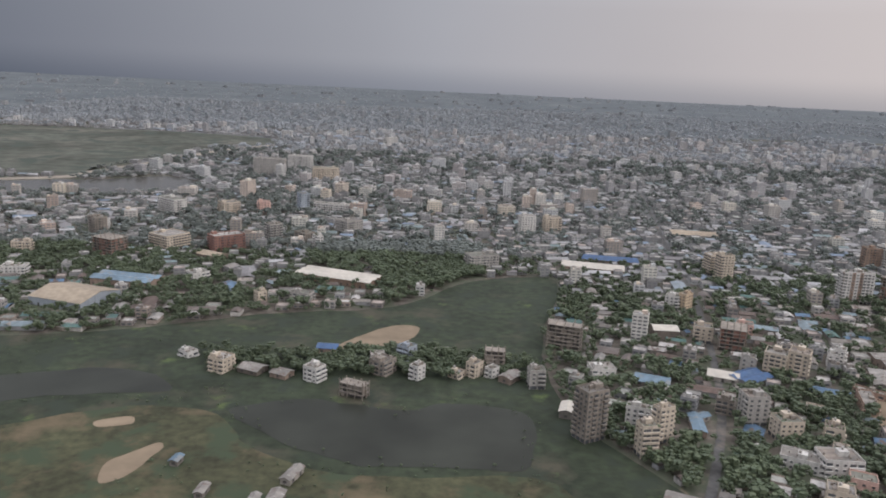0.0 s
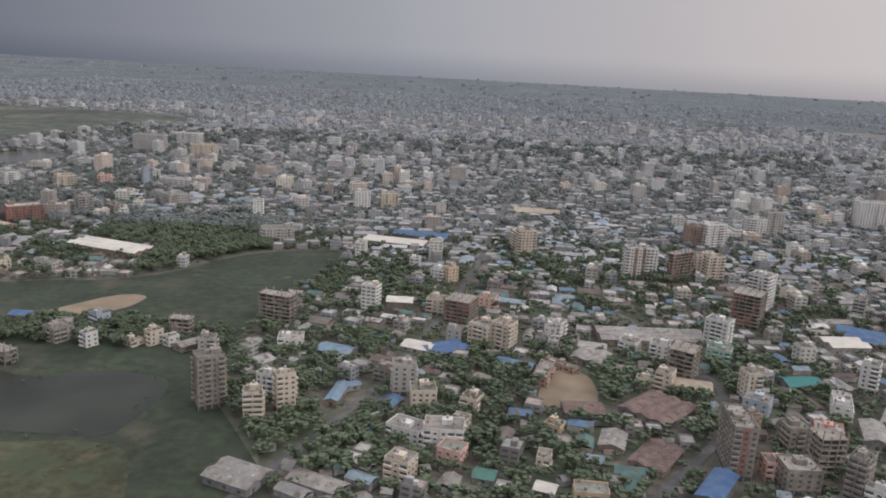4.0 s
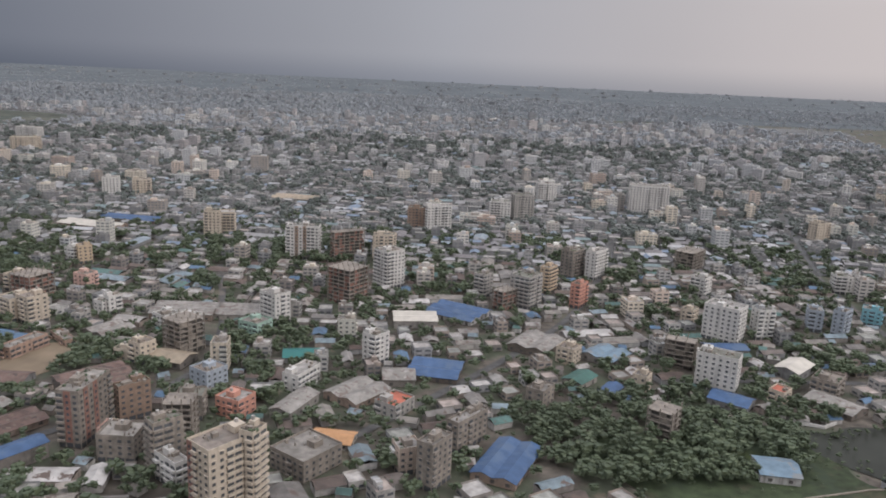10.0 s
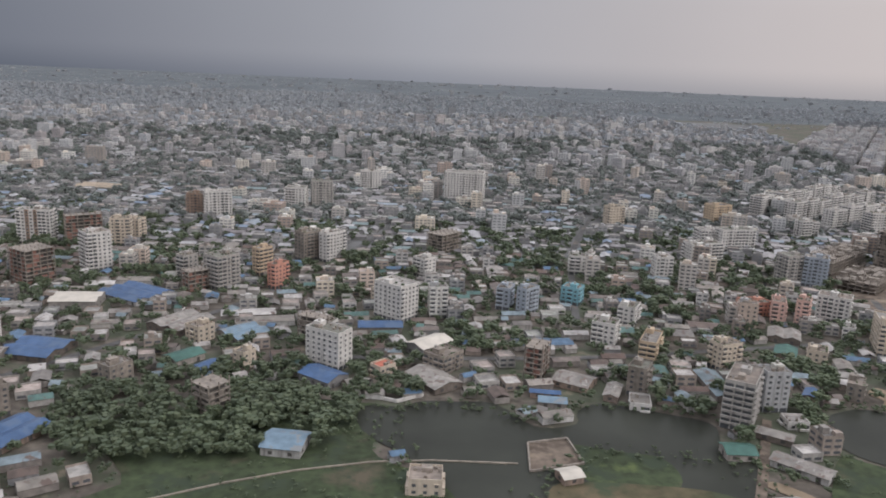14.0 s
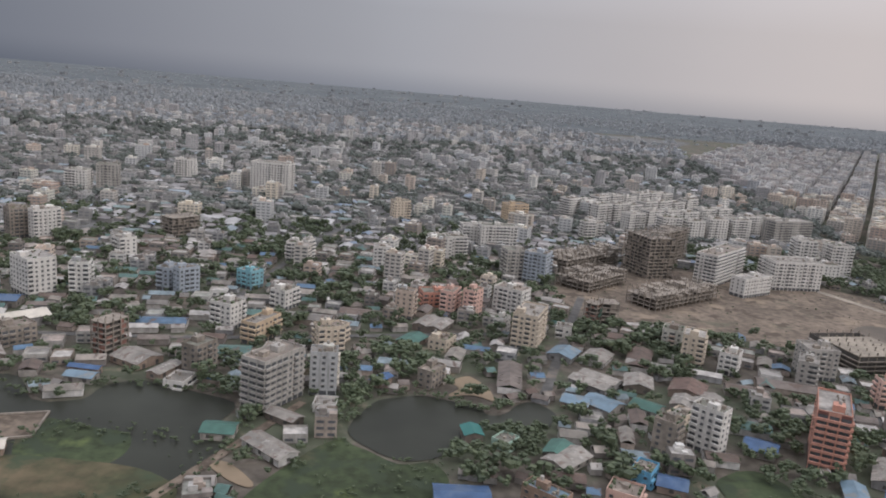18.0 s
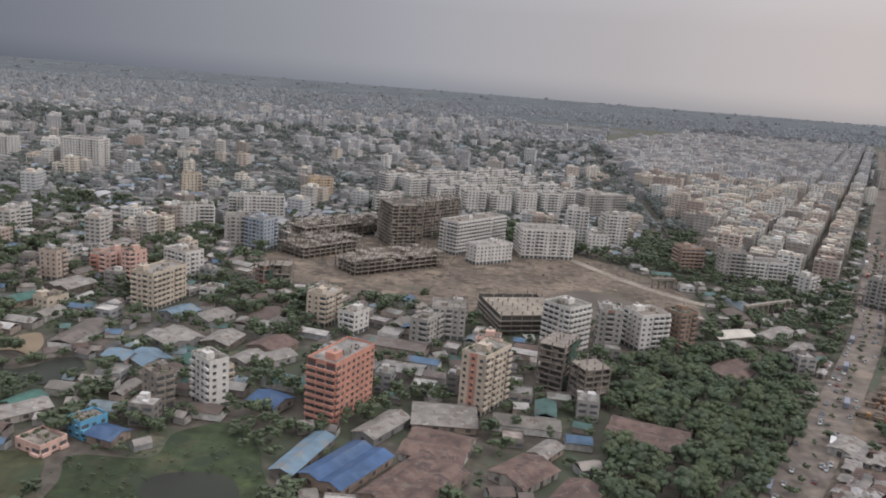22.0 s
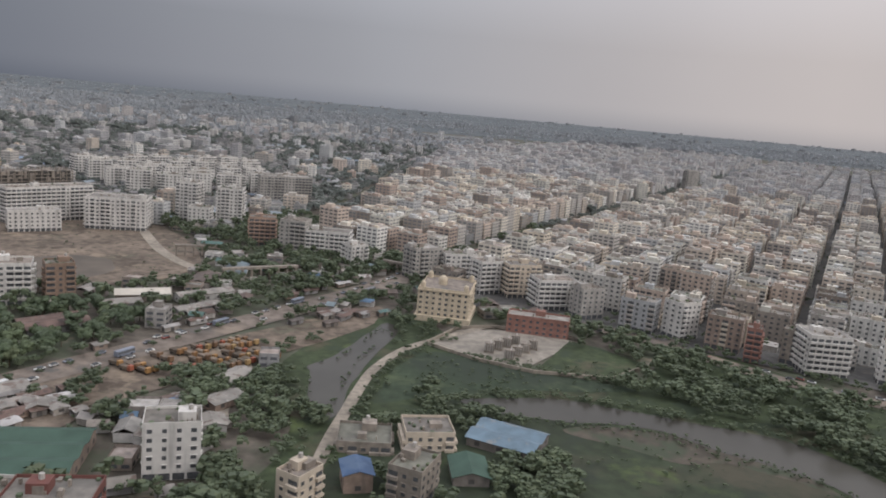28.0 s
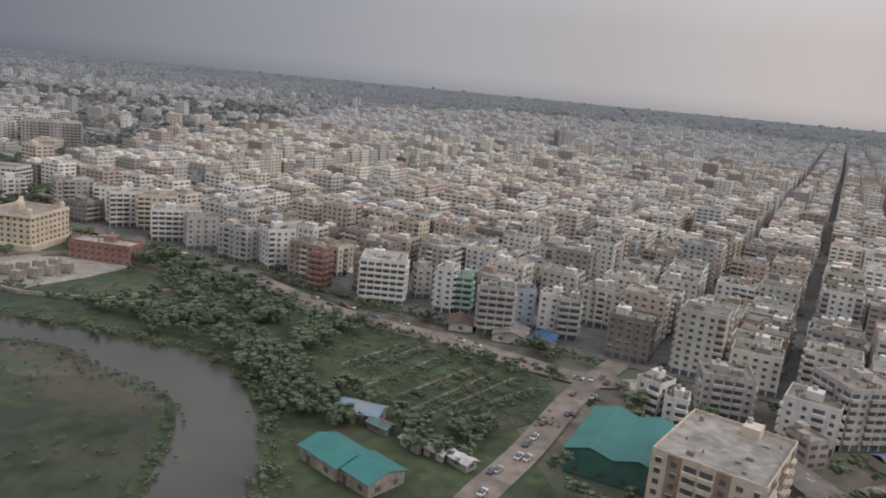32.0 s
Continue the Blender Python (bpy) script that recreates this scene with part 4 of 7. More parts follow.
unfinished(412, 540, 56.0, 20.5, 20.4, 9, "tall weathered concrete frame with balconies")
apartment(437, 579, 44.0, 16.7, 15.5, 10, WHITE, "tall white tower with rows of windows")
apartment(440, 430, 53.0, 11.9, 9.4, 6, WHITE, "slim white tower among low roofs", balcony=0.6)
hall(408, 366, 68.0, 25.7, 11.0, 4.9, GREY_TIN, "long pale shed with a tin roof")
hall(435, 383, 53.0, 25.2, 22.0, 3.8, GREY_TIN, "wide grey shed roof beside a field")
apartment(454, 369, 56.0, 15.3, 12.7, 2, GREY, "grey house with a red roof", roof=RED_TIN)
apartment(422, 315, 53.0, 21.6, 19.8, 3, CONCRETE, "half-built low brick houses in a row", balcony=0.1)
apartment(216, 479, 59.0, 15.1, 14.1, 5, CREAM, "cream block with open balconies", balcony=0.5)
apartment(224, 554, 71.0, 11.0, 11.8, 3, PINK, "pale pink house with verandas")
apartment(360, 393, 56.0, 13.5, 13.1, 3, SKYBLUE, "faded blue house with a flat roof")
apartment(263, 495, 65.0, 10.0, 7.6, 3, WHITE, "small white house with dark windows")
apartment(309, 420, 77.0, 6.0, 15.1, 2, CREAM, "cream house with a low parapet")
apartment(651, 490, 50.0, 16.6, 22.1, 8, WHITE, "broad white slab with a grid of windows", balcony=0.05)
apartment(620, 411, 59.0, 11.9, 21.2, 7, WHITE, "white tower with brown trim and many windows", balcony=0.05, single=True)
apartment(614, 447, 65.0, 7.6, 11.8, 4, WHITE, "white side wing with small windows")
unfinished(576, 354, 53.0, 11.8, 12.3, 5, "half-built concrete house in the trees")
apartment(648, 398, 44.0, 10.2, 8.0, 2, CREAM, "cream house with a red roof edge", roof=RED_TIN)
apartment(547, 442, 56.0, 11.4, 10.8, 3, CREAM, "cream house with a flat pale roof")
apartment(570, 547, 56.0, 13.6, 7.3, 6, SALMON, "narrow orange tower block")
apartment(668, 587, 47.0, 13.0, 11.3, 5, WHITE, "white block with two rows of windows")
apartment(640, 523, 50.0, 10.8, 8.1, 3, CREAM, "small cream house among roofs")
apartment(505, 563, 53.0, 12.4, 8.3, 6, GREY, "grey block with dark windows")
apartment(533, 545, 53.0, 18.3, 15.6, 8, GREY, "tall grey tower with balconies", balcony=0.5)
apartment(553, 579, 53.0, 12.6, 7.5, 7, YELLOW, "yellow tower with dark balconies", balcony=0.5)
unfinished(518, 536, 44.0, 15.2, 9.9, 5, "low grey concrete frame")
apartment(597, 626, 50.0, 20.6, 8.6, 8, WHITE, "pale tower beside a dark frame")
apartment(578, 626, 47.0, 16.5, 11.7, 8, CONCRETE, "dark concrete tower among low houses")
unfinished(684, 666, 50.0, 26.0, 17.0, 6, "brown concrete tower frame")
apartment(733, 506, 44.0, 13.5, 7.7, 6, SKYBLUE, "pale blue tower with white bands")
apartment(524, 384, 56.0, 12.7, 9.6, 3, CONCRETE, "rough brick house in the trees")
apartment(579, 405, 56.0, 8.6, 7.7, 3, CREAM, "tan house with a stair tower")
apartment(678, 410, 50.0, 16.7, 13.3, 3, CONCRETE, "weathered two-storey house by the lake")
hall(671, 434, 44.0, 22.7, 13.9, 5.4, WHITE_TIN, "wide pale shed with a white roof")
hall(673, 390, 35.0, 16.4, 25.3, 3.2, GREY_TIN, "long pale shed beside the lake")
hall(548, 410, 50.0, 16.9, 11.6, 3.8, GREEN_TIN, "green-roofed shed under trees")
hall(562, 398, 56.0, 13.1, 8.3, 3.2, BLUE_TIN, "small blue-roofed shed between houses")
hall(620, 389, 53.0, 14.2, 19.7, 4.1, BLUE_TIN, "blue roof at the foot of a white tower")
hall(531, 461, 59.0, 28.5, 24.6, 4.1, GREY_TIN, "broad grey shed roof")
hall(569, 447, 47.0, 21.1, 20.5, 3.9, LIGHT_BLUE, "pale blue shed roof")
apartment(1038, 337, 62.0, 28.1, 12.8, 9, SALMON, "tall orange tower with maroon end bays", accent=MAROON, stripes=[0, 2], balcony=0.4, single=True)
apartment(989, 337, 44.0, 8.3, 13.6, 7, WHITE, "slim white tower with grey windows", single=True)
apartment(971, 333, 47.0, 7.7, 9.8, 5, CONCRETE, "narrow grey tower with balconies", balcony=0.4)
apartment(933, 455, 68.0, 26.6, 14.0, 7, CREAM, "cream tower with long open balconies", balcony=0.7)
apartment(892, 505, 68.0, 16.0, 8.5, 5, PINK, "pink tower with stacked balconies", balcony=0.5)
apartment(1020, 442, 65.0, 16.7, 11.6, 6, CREAM, "cream tower with pink balconies", balcony=0.5)
apartment(1036, 431, 56.0, 12.8, 9.9, 4, WHITE, "white block with a small dome")
apartment(1072, 421, 62.0, 18.5, 9.6, 5, GREY, "grey tower with a roof dish")
unfinished(979, 501, 53.0, 10.0, 8.9, 5, "narrow frame in green netting", net=GREEN_NET)
apartment(956, 472, 74.0, 10.5, 9.0, 2, WHITE, "white low house with verandas")
apartment(955, 308, 56.0, 10.5, 7.8, 2, CYAN, "bright sky-blue house with a patched roof")
hall(964, 303, 68.0, 9.4, 10.6, 3.2, BLUE_TIN, "bright blue tin roof beside a blue house")
apartment(945, 296, 62.0, 10.4, 12.1, 1, PINK, "low pale house with open rooms")
hall(1012, 338, 59.0, 12.6, 13.0, 3.3, BLUE_TIN, "dark blue shed roof")
hall(1045, 291, 56.0, 28.5, 17.0, 3.7, BLUE_TIN, "large dark blue hall with a long ridge")
hall(1030, 298, 68.0, 29.8, 8.2, 3.2, LIGHT_BLUE, "long narrow pale-blue shed roof")
hall(1055, 322, 56.0, 23.6, 9.7, 3.5, GREY_TIN, "long grey shed beside another")
hall(1067, 282, 56.0, 32.8, 20.7, 3.9, RUST_TIN, "wide rust-brown factory roof")
hall(926, 324, 62.0, 12.7, 8.9, 3.2, GREEN_TIN, "mossy green shed roof")
hall(943, 373, 68.0, 10.7, 12.2, 3.2, LIGHT_BLUE, "pale blue shed roof by the water")
hall(949, 435, 59.0, 15.5, 13.6, 3.4, LIGHT_BLUE, "blue-grey shed roof below a cream tower")
hall(966, 433, 59.0, 18.9, 13.2, 3.2, GREY_TIN, "broad grey shed roof")
hall(994, 380, 62.0, 14.1, 9.6, 3.2, GREY_TIN, "grey-green shed roof between houses")
hall(979, 400, 74.0, 16.6, 13.7, 3.5, GREY_TIN, "weathered factory roof between houses")
hall(1002, 396, 62.0, 17.5, 16.4, 3.7, RUST_TIN, "brown weathered factory roof")
apartment(1094, 351, 53.0, 20.4, 11.3, 9, CREAM, "cream tower with salmon strips", accent=SALMON, stripes=[1, 3], balcony=0.4, single=True)
unfinished(1128, 377, 59.0, 19.7, 12.4, 8, "tall frame in torn green netting", net=GREEN_NET)
hall(1217, 402, 44.0, 26.5, 17.5, 3.7, RUST_TIN, "rusty low roofs with white walls")
hall(1154, 327, 65.0, 21.4, 29.6, 3.8, RUST_TIN, "long rusty shed roof among the trees")
hall(1103, 295, 44.0, 19.5, 15.3, 3.2, RUST_TIN, "old rusty shed roof beside the grove")
hall(1113, 311, 50.0, 13.0, 7.4, 3.2, GREY_TIN, "small dark shed under trees")
apartment(1088, 449, 59.0, 14.3, 7.0, 4, CONCRETE, "weathered grey block at the estate edge")
unfinished(79, 507, 71.0, 10.0, 24.1, 7, "brown concrete frame beside the marsh")
apartment(187, 617, 62.0, 12.4, 11.1, 4, WHITE, "white tower with small windows")
apartment(186, 537, 74.0, 12.8, 12.9, 4, CREAM, "cream-pink block with verandas", balcony=0.5)
unfinished(203, 523, 68.0, 20.0, 18.7, 6, "grey concrete frame behind trees")
apartment(229, 474, 56.0, 13.0, 12.8, 6, CREAM, "cream block with rows of windows")
apartment(199, 483, 68.0, 9.8, 9.7, 3, GREY, "grey three-storey house among low houses")
apartment(268, 496, 53.0, 8.8, 6.6, 4, WHITE, "narrow white house with balconies", balcony=0.5)
apartment(175, 351, 62.0, 12.4, 18.4, 2, WHITE, "white two-storey house with verandas")
apartment(174, 310, 65.0, 10.3, 11.4, 4, CREAM, "cream four-storey block with sunshades")
apartment(160, 415, 65.0, 13.5, 9.9, 3, CONCRETE, "unplastered house with open floors")
apartment(206, 380, 65.0, 10.4, 9.5, 3, CREAM, "tan house with a stepped roof")
apartment(200, 360, 65.0, 10.0, 7.7, 2, CREAM, "low tan house with a flat roof")
apartment(213, 416, 62.0, 8.9, 9.8, 1, CREAM, "cream low house among trees")
apartment(237, 327, 74.0, 9.3, 6.2, 2, CREAM, "narrow cream house with a roof terrace")
apartment(247, 364, 59.0, 7.9, 8.8, 1, YELLOW, "small yellow house under trees")
hall(235, 304, 68.0, 7.7, 8.7, 3.3, WHITE_TIN, "pale pitched roof of a small hall")
apartment(253, 300, 83.0, 9.6, 14.4, 2, YELLOW, "long yellow house with a bare roof")
apartment(102, 385, 68.0, 6.0, 13.2, 5, WHITE, "white tower at the marsh edge")
hall(290, 336, 53.0, 27.2, 16.7, 3.2, RUST_TIN, "dark rusty factory roof")
hall(305, 388, 44.0, 33.2, 28.0, 3.2, RUST_TIN, "wide rust-red market roof")
hall(273, 350, 71.0, 17.1, 11.9, 3.2, GREY_TIN, "tan-grey workshop roof between houses")
apartment(262, 443, 47.0, 6.0, 21.6, 1, TERRACOTTA, "long school wing beside a playground", balcony=0.6)
apartment(249, 426, 71.0, 25.8, 8.4, 2, TERRACOTTA, "low school wing with a veranda", balcony=0.6)
hall(136, 390, 80.0, 23.2, 6.5, 3.7, LIGHT_BLUE, "blue-grey roof of a long shed")
hall(127, 452, 71.0, 14.1, 21.2, 3.3, LIGHT_BLUE, "pale blue roof of a workshop")
hall(176, 464, 68.0, 14.0, 18.8, 3.2, WHITE_TIN, "cream roof of a workshop")
apartment(310, 473, 56.0, 10.8, 11.3, 3, WHITE, "white low block with verandas")
apartment(317, 418, 59.0, 10.5, 9.3, 4, CREAM, "cream two-storey house among low houses")
hall(210, 313, 74.0, 9.1, 9.3, 3.2, GREEN_TIN, "teal-green shed roof between houses")
apartment(196, 331, 65.0, 9.9, 11.9, 2, PINK, "pale pink low house")
hall(282, 457, 59.0, 21.1, 20.0, 3.8, GREY_TIN, "grey roof of a low hall")
unfinished(609, 440, 65.0, 8.7, 17.2, 6, "rough concrete frame beside a white wall")
unfinished(725, 405, 65.0, 14.9, 9.8, 6, "concrete frame at the lake shore")
hall(725, 376, 83.0, 4.0, 14.0, 3.2, BLUE_TIN, "blue pier roof over the lake")
hall(727, 367, 83.0, 7.0, 12.7, 3.2, LIGHT_BLUE, "pale pier roof over the lake")
hall(742, 392, 59.0, 15.4, 18.2, 3.4, GREY_TIN, "grey-brown shed on the shore")
hall(758, 380, 68.0, 16.4, 6.7, 3.2, GREY_TIN, "grey shed near the lake")
apartment(772, 386, 62.0, 13.6, 9.2, 5, CONCRETE, "grey unplastered tower on the shore")
apartment(768, 369, 77.0, 12.2, 9.6, 1, WHITE, "low white house on the shore")
apartment(770, 451, 65.0, 13.2, 13.6, 5, WHITE, "white block with grey windows")
apartment(766, 530, 59.0, 11.7, 12.4, 4, TURQ, "turquoise block with white bands")
apartment(791, 434, 65.0, 22.8, 9.2, 4, YELLOW, "pale orange block with balconies", balcony=0.4)
apartment(794, 492, 62.0, 14.6, 10.9, 4, WHITE, "white four-storey block among low houses")
apartment(829, 436, 62.0, 16.2, 7.4, 3, CREAM, "cream house behind a tower")
apartment(720, 516, 71.0, 14.4, 9.0, 5, SKYBLUE, "pale blue tower with white bands")
hall(817, 311, 47.0, 9.2, 22.5, 3.2, GREY_TIN, "long pale tin roof beside a track")
apartment(930, 510, 56.0, 13.5, 20.0, 6, WHITE, "white block with a grid of windows")
apartment(905, 499, 56.0, 11.7, 7.8, 6, PINK, "narrow orange-pink tower among low houses")
apartment(920, 472, 59.0, 10.4, 6.6, 3, WHITE, "small white house with verandas")
hall(928, 317, 44.0, 18.0, 11.4, 3.2, GREY_TIN, "tan patched shed roof")
hall(958, 399, 47.0, 18.8, 20.1, 3.4, GREY_TIN, "long pale shed with broken roof")
hall(955, 372, 44.0, 14.0, 15.2, 3.2, LIGHT_BLUE, "blue-grey shed at the water")
hall(975, 372, 50.0, 10.5, 12.9, 3.2, GREEN_TIN, "green-grey shed at the water")
apartment(986, 360, 44.0, 11.4, 8.2, 2, CREAM, "low tan house beside sheds")
hall(1005, 382, 44.0, 17.7, 10.8, 3.5, GREY_TIN, "pale grey shed roof")
apartment(906, 329, 50.0, 9.1, 7.7, 1, MINT, "pale green hut under trees")
apartment(878, 386, 59.0, 13.2, 7.9, 3, CONCRETE, "grey two-storey house at the pond")
hall(855, 383, 56.0, 10.7, 5.6, 3.2, BLUE_TIN, "blue roof of a pond house")
apartment(885, 438, 62.0, 12.7, 10.6, 2, CREAM, "low cream house with verandas")
hall(869, 441, 62.0, 16.4, 11.2, 3.2, GREEN_TIN, "teal roof of a workshop")
hall(881, 470, 65.0, 19.6, 17.9, 3.5, GREY_TIN, "grey-green workshop roof between houses")
apartment(74, 375, 29.0, 13.9, 10.9, 10, CONCRETE, "tall grey tower at the edge of the marsh")
apartment(100, 358, 11.0, 9.4, 8.3, 6, CREAM, "cream tower with dark stair strip")
apartment(112, 374, 26.0, 10.0, 6.0, 7, CREAM, "taller cream wing behind")
apartment(362, 651, -1.0, 27.0, 10.6, 10, WHITE, "white tower with brown bay strips", accent=BROWN, accent_sides=(0, 3), stripes=[2, 4], balcony=0.3)
unfinished(398, 653, 32.0, 28.2, 8.7, 9, "dark concrete frame beside a tower")
apartment(266, 714, 11.0, 13.6, 10.2, 9, CREAM, "peach tower with balconies", balcony=0.5)
apartment(196, 612, 38.0, 10.5, 6.8, 5, YELLOW, "slim yellow house among low houses")
hall(140, 400, 29.0, 13.0, 5.6, 3.2, LIGHT_BLUE, "blue-grey roof of a small shed")
hall(192, 462, 32.0, 25.6, 17.6, 3.5, BLUE_TIN, "long blue-roofed shed between houses")
apartment(-368, 961, 50.0, 18.1, 36.8, 7, WHITE, "white twin block near the river")
apartment(-296, 962, 38.0, 21.9, 18.8, 6, CREAM, "cream block near the river")
apartment(-203, 819, 41.0, 14.9, 12.7, 7, GREY, "grey tower with small windows")
apartment(-302, 778, 56.0, 29.2, 28.7, 5, CREAM, "cream block with long balconies", balcony=0.8)
unfinished(-343, 732, 62.0, 20.6, 27.6, 7, "bare frame near the warehouse")
apartment(-398, 826, 44.0, 13.7, 20.1, 7, CONCRETE, "weathered tower near the river")
apartment(-240, 770, 38.0, 33.1, 18.6, 6, BRICK, "red-brick block with dark windows")
apartment(-148, 791, 29.0, 7.3, 11.9, 5, WHITE, "narrow white house among low houses")
apartment(-208, 998, 32.0, 11.3, 15.9, 9, SKYBLUE, "banded pale tower among low houses")
apartment(-128, 881, 47.0, 24.3, 21.1, 5, GREY, "grey slab among roofs")
apartment(-168, 818, 50.0, 14.9, 17.5, 4, CONCRETE, "unplastered long house among low houses")
apartment(-159, 597, 41.0, 8.0, 7.7, 3, CREAM, "narrow cream house by the marsh")
apartment(-229, 650, 44.0, 15.7, 15.3, 3, WHITE, "white low house with verandas")
apartment(-174, 472, 53.0, 8.2, 9.8, 1, WHITE, "small white house at the marsh")
apartment(-145, 450, 65.0, 11.8, 11.6, 3, CREAM, "tan house with open verandas by the marsh")
hall(-125, 449, 65.0, 11.9, 15.0, 3.2, GREY_TIN, "low grey shed by the marsh")
hall(-105, 443, 65.0, 9.8, 11.4, 3.2, GREY_TIN, "low pale shed by the marsh")
apartment(-84, 440, 59.0, 9.6, 10.3, 3, WHITE, "white cube-shaped house by the pond")
unfinished(-56, 418, 65.0, 8.4, 16.0, 3, "half-built concrete house at the pond")
apartment(-43, 456, 56.0, 13.0, 11.9, 3, CONCRETE, "unplastered house among trees")
apartment(-29, 482, 53.0, 9.3, 9.6, 3, SKYBLUE, "grey-blue house by the sand")
apartment(-20, 448, 53.0, 7.8, 6.9, 3, WHITE, "narrow white house by the pond")
apartment(5, 453, 53.0, 8.9, 7.7, 1, CREAM, "low cream house by the pond")
apartment(16, 456, 50.0, 9.2, 7.0, 3, CREAM, "tan house by the pond")
apartment(27, 455, 47.0, 7.4, 6.0, 2, WHITE, "low white house by the pond")
hall(38, 450, 53.0, 14.1, 9.0, 3.8, GREY_TIN, "pale shed at the pond")
hall(-72, 322, 71.0, 13.8, 5.0, 3.2, GREY_TIN, "pale tin hut in the pasture")
hall(-84, 299, 83.0, 7.1, 4.0, 3.2, GREY_TIN, "small tin hut in the pasture")
hall(-75, 301, 83.0, 11.2, 6.2, 3.2, GREY_TIN, "open tin shelter in the pasture")
hall(-109, 305, 83.0, 8.6, 4.0, 3.2, GREY_TIN, "small pale hut in the pasture")
hall(-130, 331, 80.0, 6.6, 4.0, 3.2, LIGHT_BLUE, "small blue-roofed hut in the pasture")
apartment(959, 595, 62.0, 15.8, 16.9, 8, SKYBLUE, "bluish-grey apartment tower with dark windows")
apartment(810, 357, 59.0, 25.7, 12.9, 8, GREY, "tall grey lakeside tower with open balconies", balcony=0.6, single=True)
apartment(1643, 248, 50.0, 31.2, 26.1, 7, CREAM, "large cream block with dark balcony bays and a cluttered roof", accent=BROWN, accent_sides=(0, 3), stripes=[1, 4, 7], balcony=0.3)
apartment(399, 279, 50.0, 20.6, 13.4, 11, CREAM, "cream tower with brick-red end bays and white balconies", accent=BRICK, stripes=[0], balcony=0.45)
apartment(409, 281, 68.0, 8.4, 6.0, 12, CREAM, "taller cream wing with stacked balconies", balcony=0.8)
apartment(473, 305, 56.0, 13.8, 7.7, 7, CONCRETE, "weathered five-storey block by the blue hall")
apartment(487, 338, 50.0, 21.2, 6.0, 5, CONCRETE, "weathered grey block beside the blue hall")
hall(503, 320, 65.0, 34.0, 19.6, 3.2, BLUE_TIN, "large bright blue metal-roofed hall")
apartment(406, 395, 65.0, 19.8, 9.6, 3, WHITE, "white three-storey house with verandas")
hall(1117, 278, 56.0, 17.3, 12.2, 5.3, RUST_TIN, "patched rusty tin shed")
apartment(914, 282, 50.0, 6.9, 16.3, 3, BROWN, "brown house with a pale blue roof deck", roof=LIGHT_BLUE)
apartment(1338, 275, 56.0, 10.5, 8.2, 3, CREAM, "cream four-storey house with a roof ledge")
apartment(1369, 278, 65.0, 14.3, 10.5, 4, CONCRETE, "weathered concrete house with a roof terrace")
hall(1401, 315, 62.0, 18.5, 23.4, 3.4, LIGHT_BLUE, "long pale-blue hall with a white end")
hall(107, 304, 65.0, 17.5, 23.2, 4.0, GREY_TIN, "pale arched workshop roof")
hall(818, 338, -34.4, 15.1, 7.0, 3.2, GREY_TIN, "low grey lakeside shed")
apartment(833, 352, -1.3, 9.8, 9.0, 1, WHITE, "small white lakeside house")
hall(796, 323, -1.0, 12.4, 10.0, 3.4, GREEN_TIN, "teal tin-roofed hut at the water")
hall(723, 301, 18.5, 8.3, 8.0, 3.2, WHITE_TIN, "white tin hut on the islet")
hall(893, 333, 7.9, 7.4, 9.0, 4.0, TEAL, "small teal-roofed house in trees")
hall(67, 403, -16.5, 7.9, 14.0, 4.4, WHITE_TIN, "white low shed beside a tower")
apartment(268, 738, 11.5, 22.5, 14.0, 7, CREAM, "tan block with long balconies", balcony=0.9)
apartment(427, 654, 9.8, 15.3, 10.0, 8, CREAM, "cream slender block among low houses")
apartment(536, 838, -2.5, 21.2, 16.0, 8, WHITE, "white tower block among low houses")
apartment(470, 782, 22.1, 25.9, 14.0, 9, WHITE, "white tower of two heights")
apartment(451, 782, -4.3, 17.6, 12.0, 8, BROWN, "brown tower among low houses")
apartment(560, 852, 12.2, 22.0, 16.0, 10, GREY, "grey tower among low houses")
apartment(28, 729, 21.1, 29.9, 16.0, 5, GREY, "grey mid-rise by the trees")
apartment(89, 902, 14.5, 18.1, 12.0, 8, WHITE, "slender white block among low houses")
apartment(121, 911, 14.5, 19.7, 12.0, 7, CREAM, "cream block among low houses")
apartment(327, 464, -21.2, 11.6, 10.0, 4, WHITE, "white narrow block among low houses")
apartment(388, 305, -31.3, 13.9, 12.5, 4, WHITE, "white block with blue roof room")
apartment(363, 356, 5.6, 12.4, 11.2, 4, CONCRETE, "unplastered concrete block among low houses")
apartment(347, 318, -1.5, 15.6, 14.0, 4, CONCRETE, "weathered house below a tower")
apartment(340, 326, -4.4, 9.9, 9.0, 3, PINK, "pinkish low block at the foot of a tower")
unfinished(366, 333, 4.1, 12.6, 12.0, 7, "bare concrete frame beside a tower")
hall(430, 335, -8.5, 18.3, 12.0, 3.2, ORANGE, "orange tarpaulin-roofed workshop between houses")
apartment(713, 919, -10.0, 45.0, 22.0, 12, WHITE, "wide white apartment tower of sixteen storeys", balcony=0.3)
apartment(602, 979, 11.5, 24.0, 12.0, 8, WHITE, "white tower among low houses")
apartment(427, 680, -11.7, 17.2, 12.0, 6, CREAM, "cream slender tower among low houses")
hall(401, 431, 9.4, 22.2, 14.0, 3.2, TEAL, "teal-roofed low shed between houses")
hall(486, 517, -30.7, 37.0, 30.0, 3.2, BLUE_TIN, "broad blue factory roof")
hall(459, 496, 6.0, 27.3, 20.0, 5.4, WHITE_TIN, "white arched factory roof")
hall(473, 417, -10.6, 27.1, 26.0, 3.2, BLUE_TIN, "blue factory hall with a lean-to")
